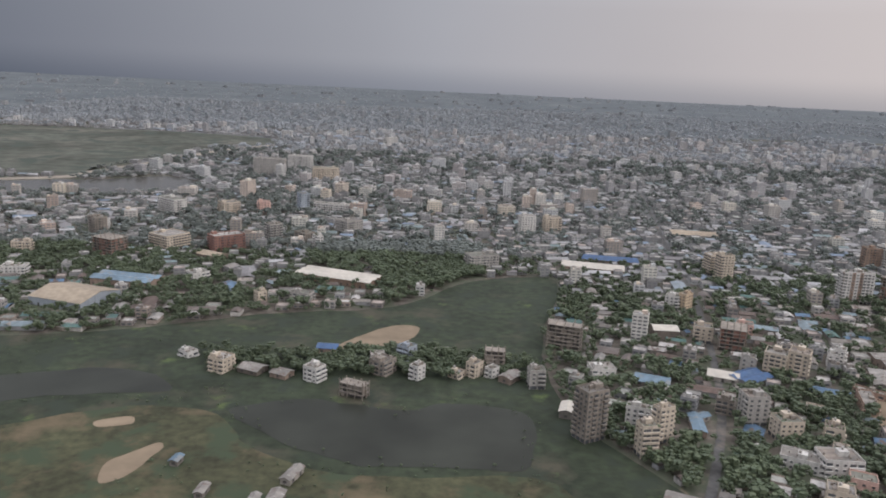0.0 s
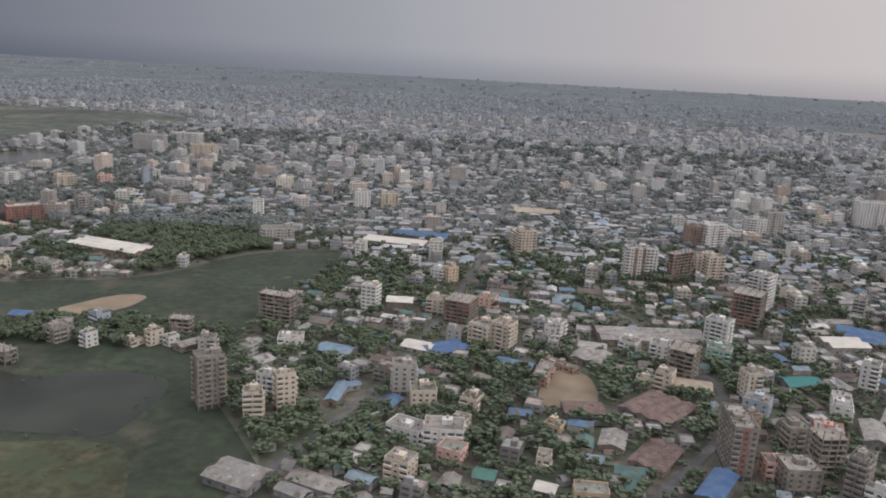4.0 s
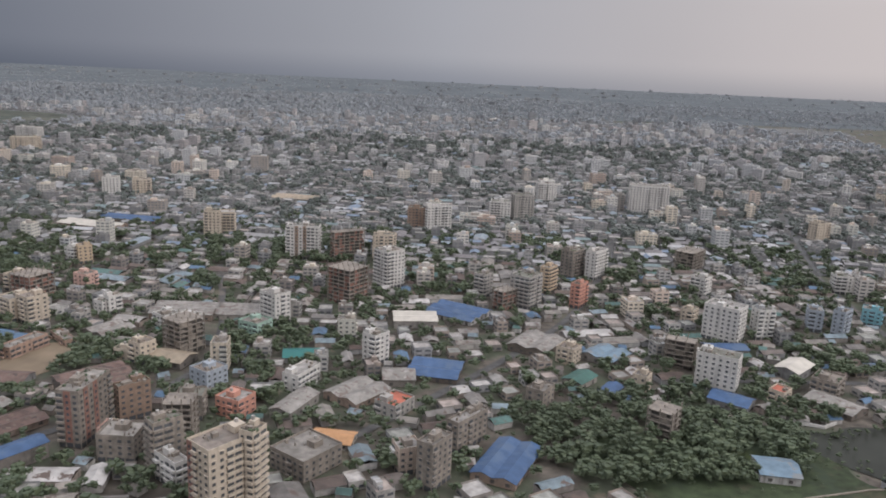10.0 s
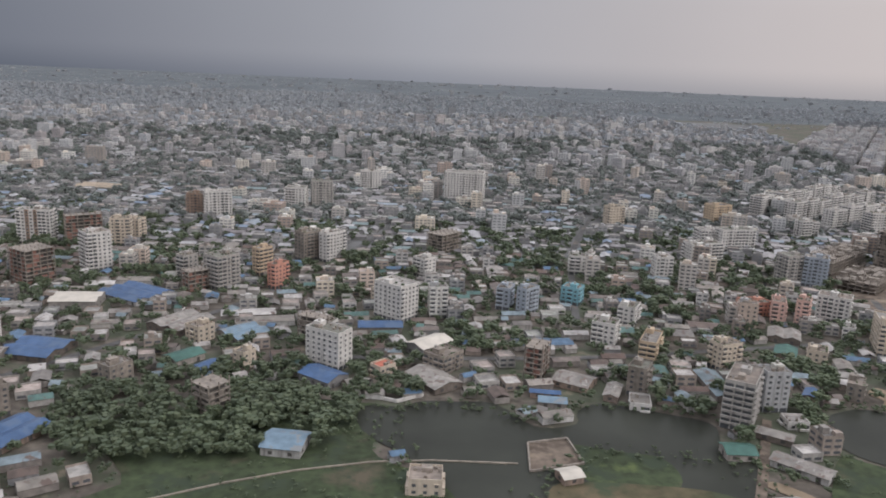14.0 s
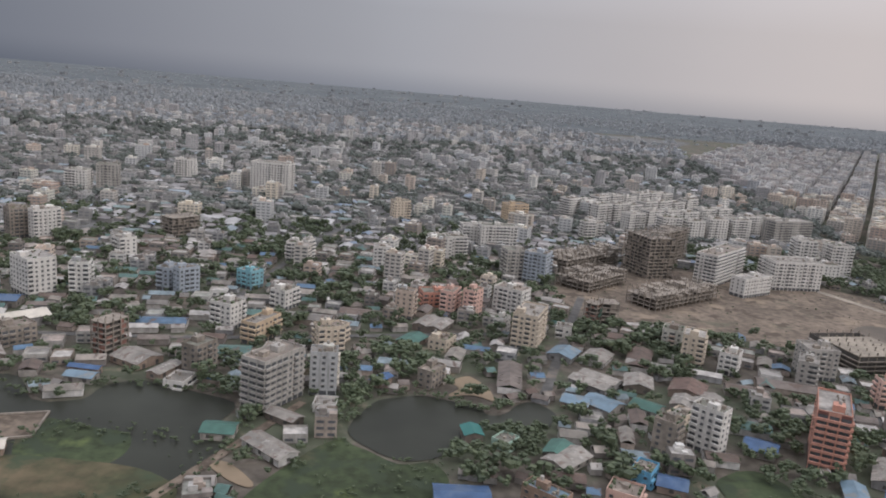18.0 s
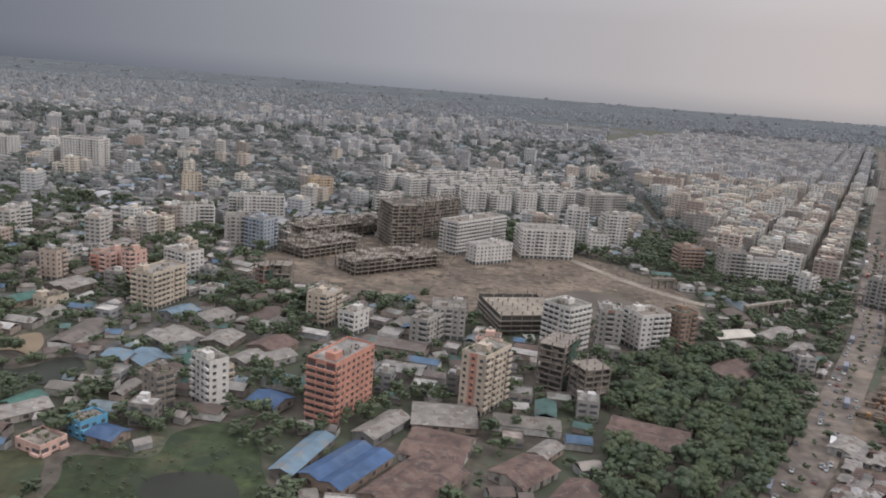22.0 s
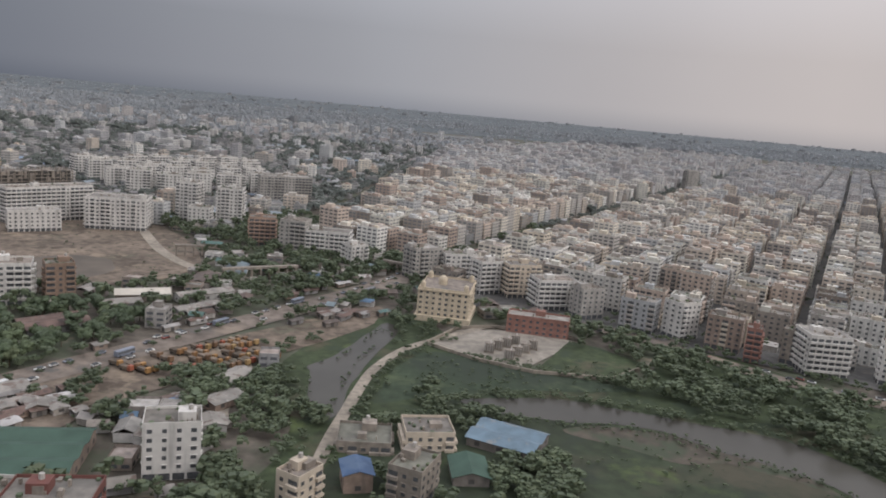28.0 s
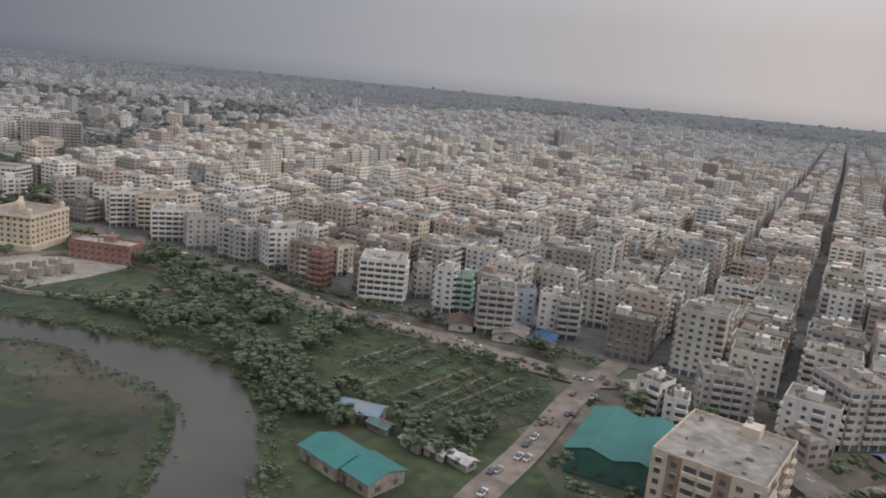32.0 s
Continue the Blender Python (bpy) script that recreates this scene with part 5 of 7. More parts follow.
hall(454, 404, 4.9, 16.4, 16.0, 4.3, GREY_TIN, "pale-roofed hall between houses")
hall(307, 305, 53.7, 28.1, 10.0, 7.2, BLUE_TIN, "bright blue pitched roof of a workshop")
hall(264, 383, 1.2, 20.8, 14.0, 3.6, RUST_TIN, "rusty brown shed between houses")
hall(314, 498, 1.5, 39.2, 26.0, 4.5, GREY_TIN, "wide grey factory roof")
hall(350, 501, 0.8, 34.3, 24.0, 3.9, GREY_TIN, "wide grey factory roof beside another")
hall(333, 418, -16.8, 20.6, 16.0, 3.9, TAN_TIN, "tan-roofed workshop between houses")
hall(142, 742, -14.0, 60.9, 22.0, 3.2, WHITE_TIN, "white factory roof with red neighbours")
hall(166, 775, -9.1, 56.8, 20.0, 3.2, BLUE_TIN, "blue factory roof between houses")
hall(305, 917, -7.7, 54.1, 26.0, 4.3, TAN_TIN, "wide tan factory roof")
hall(643, 464, 4.8, 25.2, 12.0, 4.2, BLUE_TIN, "blue lean-to roof along a slab")
apartment(793, 606, -27.5, 5.6, 9.0, 6, WHITE, "slim white block among low houses")
apartment(827, 421, 23.1, 14.1, 10.0, 5, CREAM, "cream narrow block among low houses")
hall(614, 321, -8.3, 16.2, 16.0, 4.0, LIGHT_BLUE, "pale blue pitched roof among trees")
apartment(942, 599, 14.5, 16.6, 14.0, 8, GREY, "grey apartment block among low houses")
apartment(902, 659, 16.4, 18.1, 14.0, 6, WHITE, "white tower among low houses")
apartment(941, 705, 10.3, 33.1, 14.0, 7, WHITE, "white block of stepped heights")
apartment(1043, 784, 3.6, 18.5, 14.0, 5, WHITE, "white tower with a blue strip")
apartment(784, 608, -5.9, 13.0, 11.7, 5, WHITE, "slim white tower among low houses")
apartment(857, 800, 20.5, 17.6, 12.0, 7, CREAM, "cream tower among low houses")
apartment(669, 293, -1.8, 12.5, 11.2, 2, CREAM, "cream lake house with a red roof")
apartment(1100, 397, -10.0, 10.8, 9.7, 5, PINK, "pinkish weathered block among low houses")
apartment(972, 832, 21.4, 23.9, 16.0, 7, YELLOW, "pale yellow block among low houses")
apartment(847, 602, 1.4, 13.4, 12.0, 6, WHITE, "white narrow block among low houses")
apartment(1034, 772, 19.2, 13.1, 10.0, 6, WHITE, "white tower among low houses")
unfinished(989, 505, 0.3, 11.2, 12.0, 5, "narrow concrete frame among low houses")
hall(886, 283, 0.3, 18.9, 16.0, 3.2, BLUE_TIN, "bright blue roof of a long house")
hall(1075, 309, -18.4, 22.7, 22.0, 3.2, RUST_TIN, "ragged brown tin roofs of a workshop")
hall(1078, 334, -2.6, 24.7, 20.0, 3.2, GREY_TIN, "patched tin roofs with gaps")
apartment(1083, 434, -1.8, 17.3, 15.5, 6, GREY, "pale unplastered apartment block")
apartment(883, 519, 13.5, 18.5, 14.0, 3, SALMON, "salmon-topped house row among low houses")
apartment(890, 652, 9.6, 18.4, 16.0, 6, WHITE, "white stepped apartment block")
apartment(920, 714, 10.1, 19.8, 14.0, 6, WHITE, "white apartment block among low houses")
hall(1261, 285, 6.0, 31.7, 30.0, 4.6, GREEN_NET, "dark green roof over a market")
apartment(1268, 247, 0.0, 15.5, 13.0, 5, WHITE, "pale flat-roofed block by the market")
apartment(1287, 244, 4.2, 20.4, 12.0, 6, MAROON, "white and maroon striped house", accent=WHITE, stripes=[0])
hall(1353, 283, 9.7, 8.5, 10.0, 5.9, BLUE_TIN, "small house with a bright blue roof")
apartment(1354, 310, -0.2, 17.8, 16.0, 1, CONCRETE, "low unfinished concrete house")
apartment(1374, 313, 6.3, 16.5, 14.0, 2, CREAM, "low cream house among low houses")
hall(1386, 292, 1.9, 11.2, 14.0, 3.2, GREEN_NET, "dark green roof by the marsh")
apartment(1415, 520, 25.7, 17.9, 14.0, 7, WHITE, "white apartment block beside a mosque-like hall")
apartment(1434, 517, 13.4, 20.9, 16.0, 7, CREAM, "cream banded apartment block", balcony=0.8)
apartment(1450, 495, 12.5, 24.7, 16.0, 6, WHITE, "white block with verandas", balcony=0.6)
apartment(1466, 480, 23.4, 15.7, 12.0, 6, GREY, "grey office block with dark windows", balcony=0.0)
apartment(1399, 549, 14.8, 21.9, 16.0, 6, WHITE, "white block with grey bands", balcony=0.5)
apartment(1377, 545, 34.3, 21.0, 14.0, 7, GREY, "grey apartment block among low houses")
apartment(1292, 593, -10.6, 18.1, 16.0, 8, GREY, "grey apartment tower by the canal")
apartment(1315, 591, -5.7, 30.0, 18.0, 6, WHITE, "white block with dark balcony bands", balcony=0.9)
apartment(1334, 564, 36.3, 13.3, 11.9, 5, WHITE, "slim white block at the crossing")
apartment(1267, 610, 7.3, 18.7, 14.0, 7, TERRACOTTA, "tan balcony block among low houses", balcony=0.8)
apartment(1250, 818, 18.7, 50.8, 18.0, 9, GREY, "grey slab with white end walls", balcony=0.6)
apartment(1556, 982, 26.7, 19.9, 10.0, 7, WHITE, "white tower in the planned town")
apartment(1833, 1292, 30.5, 28.2, 12.0, 12, GREY, "dark grey office tower")
apartment(1433, 443, -13.8, 31.7, 12.0, 3, BRICK, "long low red-brick hall", balcony=0.0)
apartment(1509, 453, 29.3, 14.2, 12.8, 7, WHITE, "white seven-storey block on the front road")
apartment(1561, 411, -5.6, 20.0, 18.0, 7, WHITE, "white office block with dark window bands", balcony=0.9)
apartment(1554, 422, -37.8, 10.6, 9.6, 6, CONCRETE, "dark glass-fronted block among low houses", balcony=0.0)
apartment(1588, 401, -23.9, 8.1, 9.0, 7, WHITE, "white seven-storey block among low houses")
apartment(1595, 401, -10.8, 8.4, 9.0, 6, MINT, "mint-green seven-storey block among low houses", balcony=0.5)
apartment(1606, 378, -6.8, 14.1, 12.7, 7, GREY, "grey block with dark verandas", balcony=0.9)
apartment(1619, 386, -4.9, 8.3, 9.0, 6, SKYBLUE, "pale grey-blue block among low houses")
apartment(1629, 381, -24.8, 8.4, 9.0, 6, WHITE, "white eight-storey block among low houses")
apartment(1635, 376, -8.2, 8.7, 9.0, 6, GREY, "grey banded block among low houses", balcony=0.8)
apartment(1578, 419, 11.4, 7.3, 9.0, 5, GREY, "small grey block among low houses")
apartment(1533, 421, -26.2, 7.0, 9.0, 6, BRICK, "red-brown apartment block among low houses", balcony=0.7)
apartment(1648, 308, -53.3, 8.8, 9.0, 4, WHITE, "white four-storey block at the junction")
apartment(1653, 302, -27.1, 7.3, 9.0, 3, WHITE, "white house beside the green-roofed hall")
apartment(1672, 312, -16.0, 16.6, 14.9, 5, GREY, "pale grey block at the corner")
apartment(1692, 294, -37.4, 16.2, 14.6, 5, WHITE, "white block with tall dark openings")
apartment(1707, 297, 5.4, 20.2, 18.2, 7, GREY, "grey block with white balconies", balcony=0.9)
hall(1612, 370, -15.7, 13.4, 14.0, 3.2, GREY_TIN, "low grey hall on the front road")
hall(1624, 365, -24.4, 8.9, 12.0, 3.2, BLUE_TIN, "small blue-roofed hall on the front road")
hall(1593, 379, -6.0, 9.9, 12.0, 3.2, RUST_TIN, "low shop with a dull red-brown roof")
hall(1557, 293, -21.8, 13.6, 8.0, 3.2, LIGHT_BLUE, "row of small pale sheds")
hall(-84, 489, -3.5, 13.6, 10.0, 3.9, BLUE_TIN, "blue-roofed low house between houses")
apartment(-48, 472, 5.4, 9.2, 9.0, 2, GREY, "small grey house in the trees")
hall(-5, 491, 5.5, 8.8, 8.0, 3.9, GREY_TIN, "grey roofed hut between houses")
apartment(53, 441, 5.1, 9.8, 9.0, 4, GREY, "grey house among trees")
unfinished(29, 467, -6.9, 13.5, 8.0, 5, "unfinished house with bare columns")
apartment(97, 463, 5.2, 15.7, 12.0, 2, WHITE, "white low house in trees")
apartment(-329, 1330, -2.9, 53.2, 20.0, 11, GREY, "long grey institution block", balcony=0.0)
apartment(-292, 1432, -8.8, 43.3, 18.0, 9, WHITE, "white institution tower among low houses")
apartment(-225, 1289, 12.3, 42.5, 18.0, 8, CREAM, "cream institution wing among low houses")
apartment(-407, 850, 8.9, 21.5, 12.0, 4, WHITE, "white block near the river")
apartment(-425, 731, 7.9, 16.9, 12.0, 4, CREAM, "cream block among low houses")
apartment(-389, 650, 7.2, 20.4, 12.0, 3, WHITE, "white low block among low houses")
apartment(-125, 598, -18.5, 18.4, 10.0, 3, GREY, "grey house among low houses")
apartment(-166, 1002, -12.3, 54.3, 14.0, 4, WHITE, "white long block among low houses")
apartment(-219, 1046, 10.3, 15.4, 10.0, 5, WHITE, "white slim tower among low houses")
apartment(-259, 990, 9.9, 16.0, 10.0, 5, PINK, "pinkish block among low houses")
apartment(-146, 1902, 17.0, 31.4, 14.0, 8, WHITE, "white tower standing over the city")
hall(-283, 633, -11.4, 55.5, 26.0, 6.8, LIGHT_BLUE, "dull blue factory roof")
hall(-244, 736, -28.7, 27.5, 16.0, 4.2, TAN_TIN, "tan-roofed hall between houses")
hall(-212, 690, -18.7, 9.4, 14.0, 4.3, GREY_TIN, "grey hall between houses")
hall(159, 543, -1.8, 18.4, 14.0, 7.2, WHITE_TIN, "white roof in the lane")
apartment(192, 347, -3.8, 19.0, 14.0, 3, WHITE, "white flat-roofed house among low houses")
apartment(170, 401, 4.6, 12.9, 11.6, 6, GREY, "concrete house in trees")
apartment(181, 382, 4.5, 13.3, 11.9, 4, CREAM, "cream house among low houses")

# the new estate and the row of blocks in front of its pit
apartment(1110, 638, 47.0, 62.0, 17.0, 9, WHITE, "long white slab with open verandas and a bare end wall", balcony=0.85)
apartment(1119, 599, 31.0, 33.0, 13.0, 5, WHITE, "low white block with rows of square windows", balcony=0.1)
apartment(1163, 631, 6.0, 42.0, 24.0, 8, WHITE, "broad white block with a recessed roof storey", balcony=0.25)
apartment(1198, 683, -9.0, 17.0, 17.0, 11, WHITE, "slim white tower with dark balcony strips", balcony=0.6)
apartment(1211, 664, -2.0, 17.0, 12.0, 5, WHITE, "small white block with arched top windows", balcony=0.1)
apartment(1229, 684, 2.0, 20.0, 17.0, 10, WHITE, "white tower with grey balcony bands", balcony=0.7)
unfinished(1054, 643, 21.0, 26.0, 34.0, 12, "tall bare concrete frame on the estate")
unfinished(1078, 684, 47.0, 60.0, 20.0, 11, "long tall bare frame on the estate")
unfinished(1000, 598, 45.0, 54.0, 30.0, 4, "low concrete frame bristling with starter columns", core=False)
unfinished(1050, 566, 36.0, 74.0, 26.0, 4, "long low concrete frame beside the pit", core=False)
unfinished(1006, 656, 43.0, 80.0, 24.0, 5, "stepped concrete frame of the estate", core=False)
apartment(1140, 423, 40.0, 17.0, 17.0, 9, WHITE, "white block with dark balconies", balcony=0.4)
apartment(1163, 430, -9.0, 12.0, 15.0, 8, GREY, "grey block with a red balcony strip", accent=BRICK, accent_sides=(0,), stripes=[1])
apartment(1184, 436, 20.0, 18.0, 16.0, 7, WHITE, "pale curved block with wide windows", balcony=0.5)
apartment(1203, 441, 30.0, 13.0, 12.0, 7, BROWN, "brown tower with dark balconies", balcony=0.5)
unfinished(1139, 363, 22.0, 13.0, 12.0, 6, "round-cornered concrete frame with open floors")
apartment(1301, 286, 13.0, 16.0, 12.0, 6, WHITE, "white six-storey house by the river market", balcony=0.1, single=True)

# ---- the cream hall with domes, the substation and other things of their own kind ----
def dome(m, x, y, z, r, sides=12, rings=4):
    i = len(m.v)
    for k in range(rings):
        a = 0.5 * math.pi * k / rings
        m.v += [(x + r * math.cos(a) * math.cos(2 * math.pi * j / sides), y + r * math.cos(a) * math.sin(2 * math.pi * j / sides), z + r * 1.1 * math.sin(a)) for j in range(sides)]
    m.v.append((x, y, z + r * 1.15))
    for k in range(rings - 1):
        m.f += [(i + k * sides + j, i + k * sides + (j + 1) % sides, i + (k + 1) * sides + (j + 1) % sides, i + (k + 1) * sides + j) for j in range(sides)]
    m.f += [(i + (rings - 1) * sides + j, i + (rings - 1) * sides + (j + 1) % sides, i + rings * sides) for j in range(sides)]
    return m


def domed_hall(x, y, rot, w, d, floors):
    pieces = building_parts(w, d, floors, serial, HALL_CREAM, balcony=0.0, tanks=0, clutter=False, open_base=False)
    pieces = [p for p in pieces if p[0] != "stair_house"]
    root = place("domed_hall", pieces, x, y, rot, "cream hall with small domes and rows of arched windows", "hall", footprint=(w, d))
    h = floors * STOREY + 0.4
    for px, py, r in ((-w * 0.42, -d * 0.42, 1.3), (w * 0.42, -d * 0.42, 1.3), (w * 0.42, d * 0.42, 1.3), (-w * 0.42, d * 0.42, 1.3), (-w * 0.1, 0, 2.3)):
        part("turret", Mesh().tube(px, py, h, h + 2.4, r, r, 10), HALL_CREAM, root)
        part("dome", dome(Mesh(), px, py, h + 2.4, r * 1.05), HALL_CREAM, root, "small ribbed cream dome")
    part("cornice", Mesh().ring(-w / 2 - 0.5, -d / 2 - 0.5, w / 2 + 0.5, d / 2 + 0.5, h - 0.5, h - 0.1, 0.5), HALL_CREAM, root)
    part("plinth", Mesh().ring(-w / 2 - 1.2, -d / 2 - 1.2, w / 2 + 1.2, d / 2 + 1.2, 0, 3.0, 1.2), HALL_CREAM, root)


domed_hall(1388, 463, -12, 27, 30, 6)


def long_wall(name, points, h, th, mat, label):
    m = Mesh()
    for (xa, ya), (xb, yb) in zip(points, points[1:]):
        way = Vector((xb - xa, yb - ya)).normalized()
        ox, oy = -way.y * th / 2, way.x * th / 2
        i = len(m.v)
        for z in (0, h):
            m.v += [(xa + ox, ya + oy, z), (xb + ox, yb + oy, z), (xb - ox, yb - oy, z), (xa - ox, ya - oy, z)]
        m.f += [(i, i + 1, i + 5, i + 4), (i + 1, i + 2, i + 6, i + 5), (i + 2, i + 3, i + 7, i + 6), (i + 3, i, i + 4, i + 7), (i + 4, i + 5, i + 6, i + 7)]
    return tagged(new(name, m.data(name, mat)), label, "wall")


long_wall("boundary_wall", [(-390, 545), (-338, 534), (-310, 522), (-276, 509), (-256, 520), (-256, 550), (-246, 592)], 2.4, 1.2, PALE_PATH, "pale curved embankment wall round a warehouse")
long_wall("boundary_wall", [(1377, 413), (1398, 395), (1421, 384), (1454, 381), (1478, 403)], 1.6, 0.8, PALE_PATH, "pale boundary wall of the substation")
long_wall("boundary_wall", [(1377, 414), (1393, 440), (1412, 446), (1450, 436)], 1.6, 0.6, PALE_PATH, "pale boundary wall behind the substation")
long_wall("boundary_wall", [(642, 372), (656, 366), (668, 374)], 1.6, 0.7, WHITE, "white wall round a walled plot")
long_wall("boundary_wall", [(560, 274), (596, 293), (620, 303), (649, 311), (672, 313), (705, 312)], 0.6, 0.6, PALE_PATH, "pale edging along a field path")
long_wall("embankment", [(711, 329), (728, 334), (731, 313), (709, 306), (711, 329)], 1.0, 0.7, CONCRETE, "low concrete kerb of a filled plot")


def transformer(x, y, rot):
    root = thing("transformer", "grey transformer bay with cooling fins", "transformer", "transformers of the substation")
    part("tank", Mesh().box(-2.2, -1.6, 0.3, 2.2, 1.6, 4.6), CONCRETE, root)
    part("plinth", Mesh().box(-2.6, -2.0, 0, 2.6, 2.0, 0.3), CONCRETE, root)
    for k in range(4):
        part("cooling_fin", Mesh().box(-2.0 + k * 1.1, -2.1, 0.9, -1.5 + k * 1.1, -1.65, 4.0), GREY, root)
    part("bushing", Mesh().tube(0.6, 0, 4.6, 5.8, 0.3, 0.15, 6), WHITE, root)
    root.matrix_basis = pose(x, y, 0.1, 0, 0, rot)


for k in range(4):
    transformer(1405 + k * 4.6, 408 + k * 4.6, -12)
    transformer(1413 + k * 4.4, 400 + k * 5.4, -12)


def gateway(x, y, rot, w):
    root = thing("gateway", "long concrete gateway with open bays", "gateway")
    n = int(w / 5)
    for k in range(n + 1):
        part("pillar", Mesh().box(-w / 2 + k * w / n - 0.5, -1, 0, -w / 2 + k * w / n + 0.5, 1, 6), CONCRETE, root)
    part("beam", Mesh().box(-w / 2 - 1, -1.4, 6, w / 2 + 1, 1.4, 7.4), CONCRETE, root)
    root.matrix_basis = pose(x, y, 0, 0, 0, rot)


gateway(1284, 512, 28, 44)
gateway(1232, 556, 12, 16)
gateway(1366, 548, -32, 30)

def basement_deck(x, y, rot, w, d, h):
    """A wide cast deck over dark basement floors, starter columns standing on it."""
    root = thing("unfinished_building", "broad pale concrete deck over dark basement floors", "unfinished building")
    part("deck_slab", Mesh().box(-w / 2, -d / 2, h - 0.5, w / 2, d / 2 - 9, h), PALE_PATH, root, "pale freshly cast deck")
    for k in (1, 2, 3):
        part("floor_slab", Mesh().box(-w / 2 - 0.8, -d / 2 - 0.8, h * (k - 0.3) / 4, w / 2 + 0.8, d / 2, h * (k - 0.3) / 4 + 0.45), CONCRETE, root)
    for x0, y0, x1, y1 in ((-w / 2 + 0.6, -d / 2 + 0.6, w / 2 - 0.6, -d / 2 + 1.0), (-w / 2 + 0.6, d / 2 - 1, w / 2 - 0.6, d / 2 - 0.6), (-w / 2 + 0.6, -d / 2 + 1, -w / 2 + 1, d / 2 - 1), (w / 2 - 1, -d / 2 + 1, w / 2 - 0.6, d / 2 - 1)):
        part("retaining_wall", Mesh().box(x0, y0, 0, x1, y1, h - 0.5), DARK, root, "dark basement wall")
    for i in range(7):
        for j in range(6):
            a, b = (-0.48 + 0.16 * i) * w, (-0.48 + 0.19 * j) * d
            part("column", Mesh().box(a - 0.3, b - 0.3, 0 if j == 0 else h - 0.5, a + 0.3, b + 0.3, h + serial.uniform(0.8, 2.6)), CONCRETE, root)
    root.matrix_basis = pose(x, y, 0, 0, 0, rot)
    block_poly(corners(x, y, rot, w + 6, d + 6))


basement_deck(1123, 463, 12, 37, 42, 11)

# the new estate: rows of white blocks
for cx, cy, turn, count in ((1109, 945, 40, 8), (1128, 902, 36, 7), (1150, 858, 28, 6), (1172, 812, 12, 5), (1222, 846, 20, 3)):
    for q in range(count):
        along = (q - (count - 1) / 2) * 26
        x, y = cx + along * math.cos(radians(turn)), cy + along * math.sin(radians(turn))
        if free(x, y, turn, 16, 10):
            apartment(x, y, turn, 22, 14, 8 if (q + count) % 3 else 7, WHITE, "white block of flats on the new estate", balcony=0.6)

# tarpaulin halls at the end of the flight
hall(1629, 275, -30, 26, 32, 7.0, TEAL, "large teal-green tarpaulin hall by the road", wall=GREEN_TIN, rise=3.0, category="hall")
hall(1552, 266, -48, 15, 12, 4.0, TEAL, "teal-green tarpaulin shelter with two ridges", wall=CONCRETE, rise=1.6)
hall(1561, 258, -48, 12, 12, 4.0, TEAL, "teal-green tarpaulin shelter beside another", wall=CONCRETE, rise=1.6)
hall(-105, 668, -21, 74, 28, 6.0, WHITE_TIN, "long white-roofed warehouse among trees", wall=BROWN, category="warehouse")
hall(-302, 580, -19, 50, 44, 7.0, TAN_TIN, "wide tan-roofed warehouse inside a curved wall", wall=SKYBLUE, rise=4.5, category="warehouse")
hall(1237, 455, 20, 26, 12, 4.0, WHITE_TIN, "pale sheds along the highway")
hall(1265, 462, 40, 30, 9, 4.0, GREY_TIN, "row of grey roofs along the highway")

# pale tin roofs by the market and the path
for ax, ay, bx, by, w in ((1300, 328, 1308, 339, 8), (1300, 349, 1306, 362, 8), (1259, 432, 1275, 449, 7), (1223, 434, 1240, 444, 10), (1226, 325, 1238, 336, 9), (1246, 318, 1251, 321, 7), (1301, 313, 1309, 316, 9)):
    hall((ax + bx) / 2, (ay + by) / 2, math.degrees(math.atan2(by - ay, bx - ax)), math.hypot(bx - ax, by - ay), w, 3.0, GREY_TIN, "long pale tin roof beside the market", rise=1.0)

# ---- groves: plant first, then nothing else is built there ----
plant = random.Random(77)


def grove(points, spacing, low=0.7, high=1.2, keep=()):
    xs, ys = [p[0] for p in points], [p[1] for p in points]
    before, ground_before = taken.copy(), solid_ground.copy()
    taken[:] = False
    block_poly(points, False)
    inside = taken & ground_before
    taken[:] |= before
    area = (max(xs) - min(xs)) * (max(ys) - min(ys))
    for _ in range(int(area / spacing ** 2)):
        x, y = plant.uniform(min(xs), max(xs)), plant.uniform(min(ys), max(ys))
        i, j = cells(x, y)
        if 0 <= i < GW and 0 <= j < GH and inside[i, j]:
            tree(x, y, plant.uniform(low, high))


grove([(1140, 330), (1150, 385), (1165, 408), (1222, 428), (1252, 428), (1246, 395), (1222, 352), (1196, 305), (1172, 268), (1140, 262), (1128, 288)], 5.2)
grove([(1168, 262), (1196, 305), (1222, 352), (1250, 400), (1258, 402), (1232, 356), (1206, 310), (1180, 264)], 4.6, 0.5, 0.9)
grove([(1448, 424), (1488, 440), (1508, 408), (1543, 380), (1560, 372), (1535, 330), (1562, 296), (1598, 288), (1586, 268), (1560, 276), (1532, 292), (1512, 332), (1480, 350), (1452, 372), (1478, 402)], 4.8, 0.6, 1.05)
grove([(1364, 432), (1400, 454), (1390, 437), (1368, 412), (1361, 408)], 4.4, 0.3, 0.6)
grove([(1308, 405), (1322, 406), (1336, 426), (1330, 408), (1318, 392), (1312, 385), (1305, 388)], 4.6, 0.3, 0.55)
grove([(1315, 369), (1325, 364), (1326, 345), (1329, 322), (1335, 312), (1336, 296), (1328, 290), (1324, 318), (1314, 336)], 4.6, 0.4, 0.7)
grove([(1293, 361), (1307, 367), (1309, 340), (1302, 326), (1291, 330)], 4.8, 0.6, 0.95)
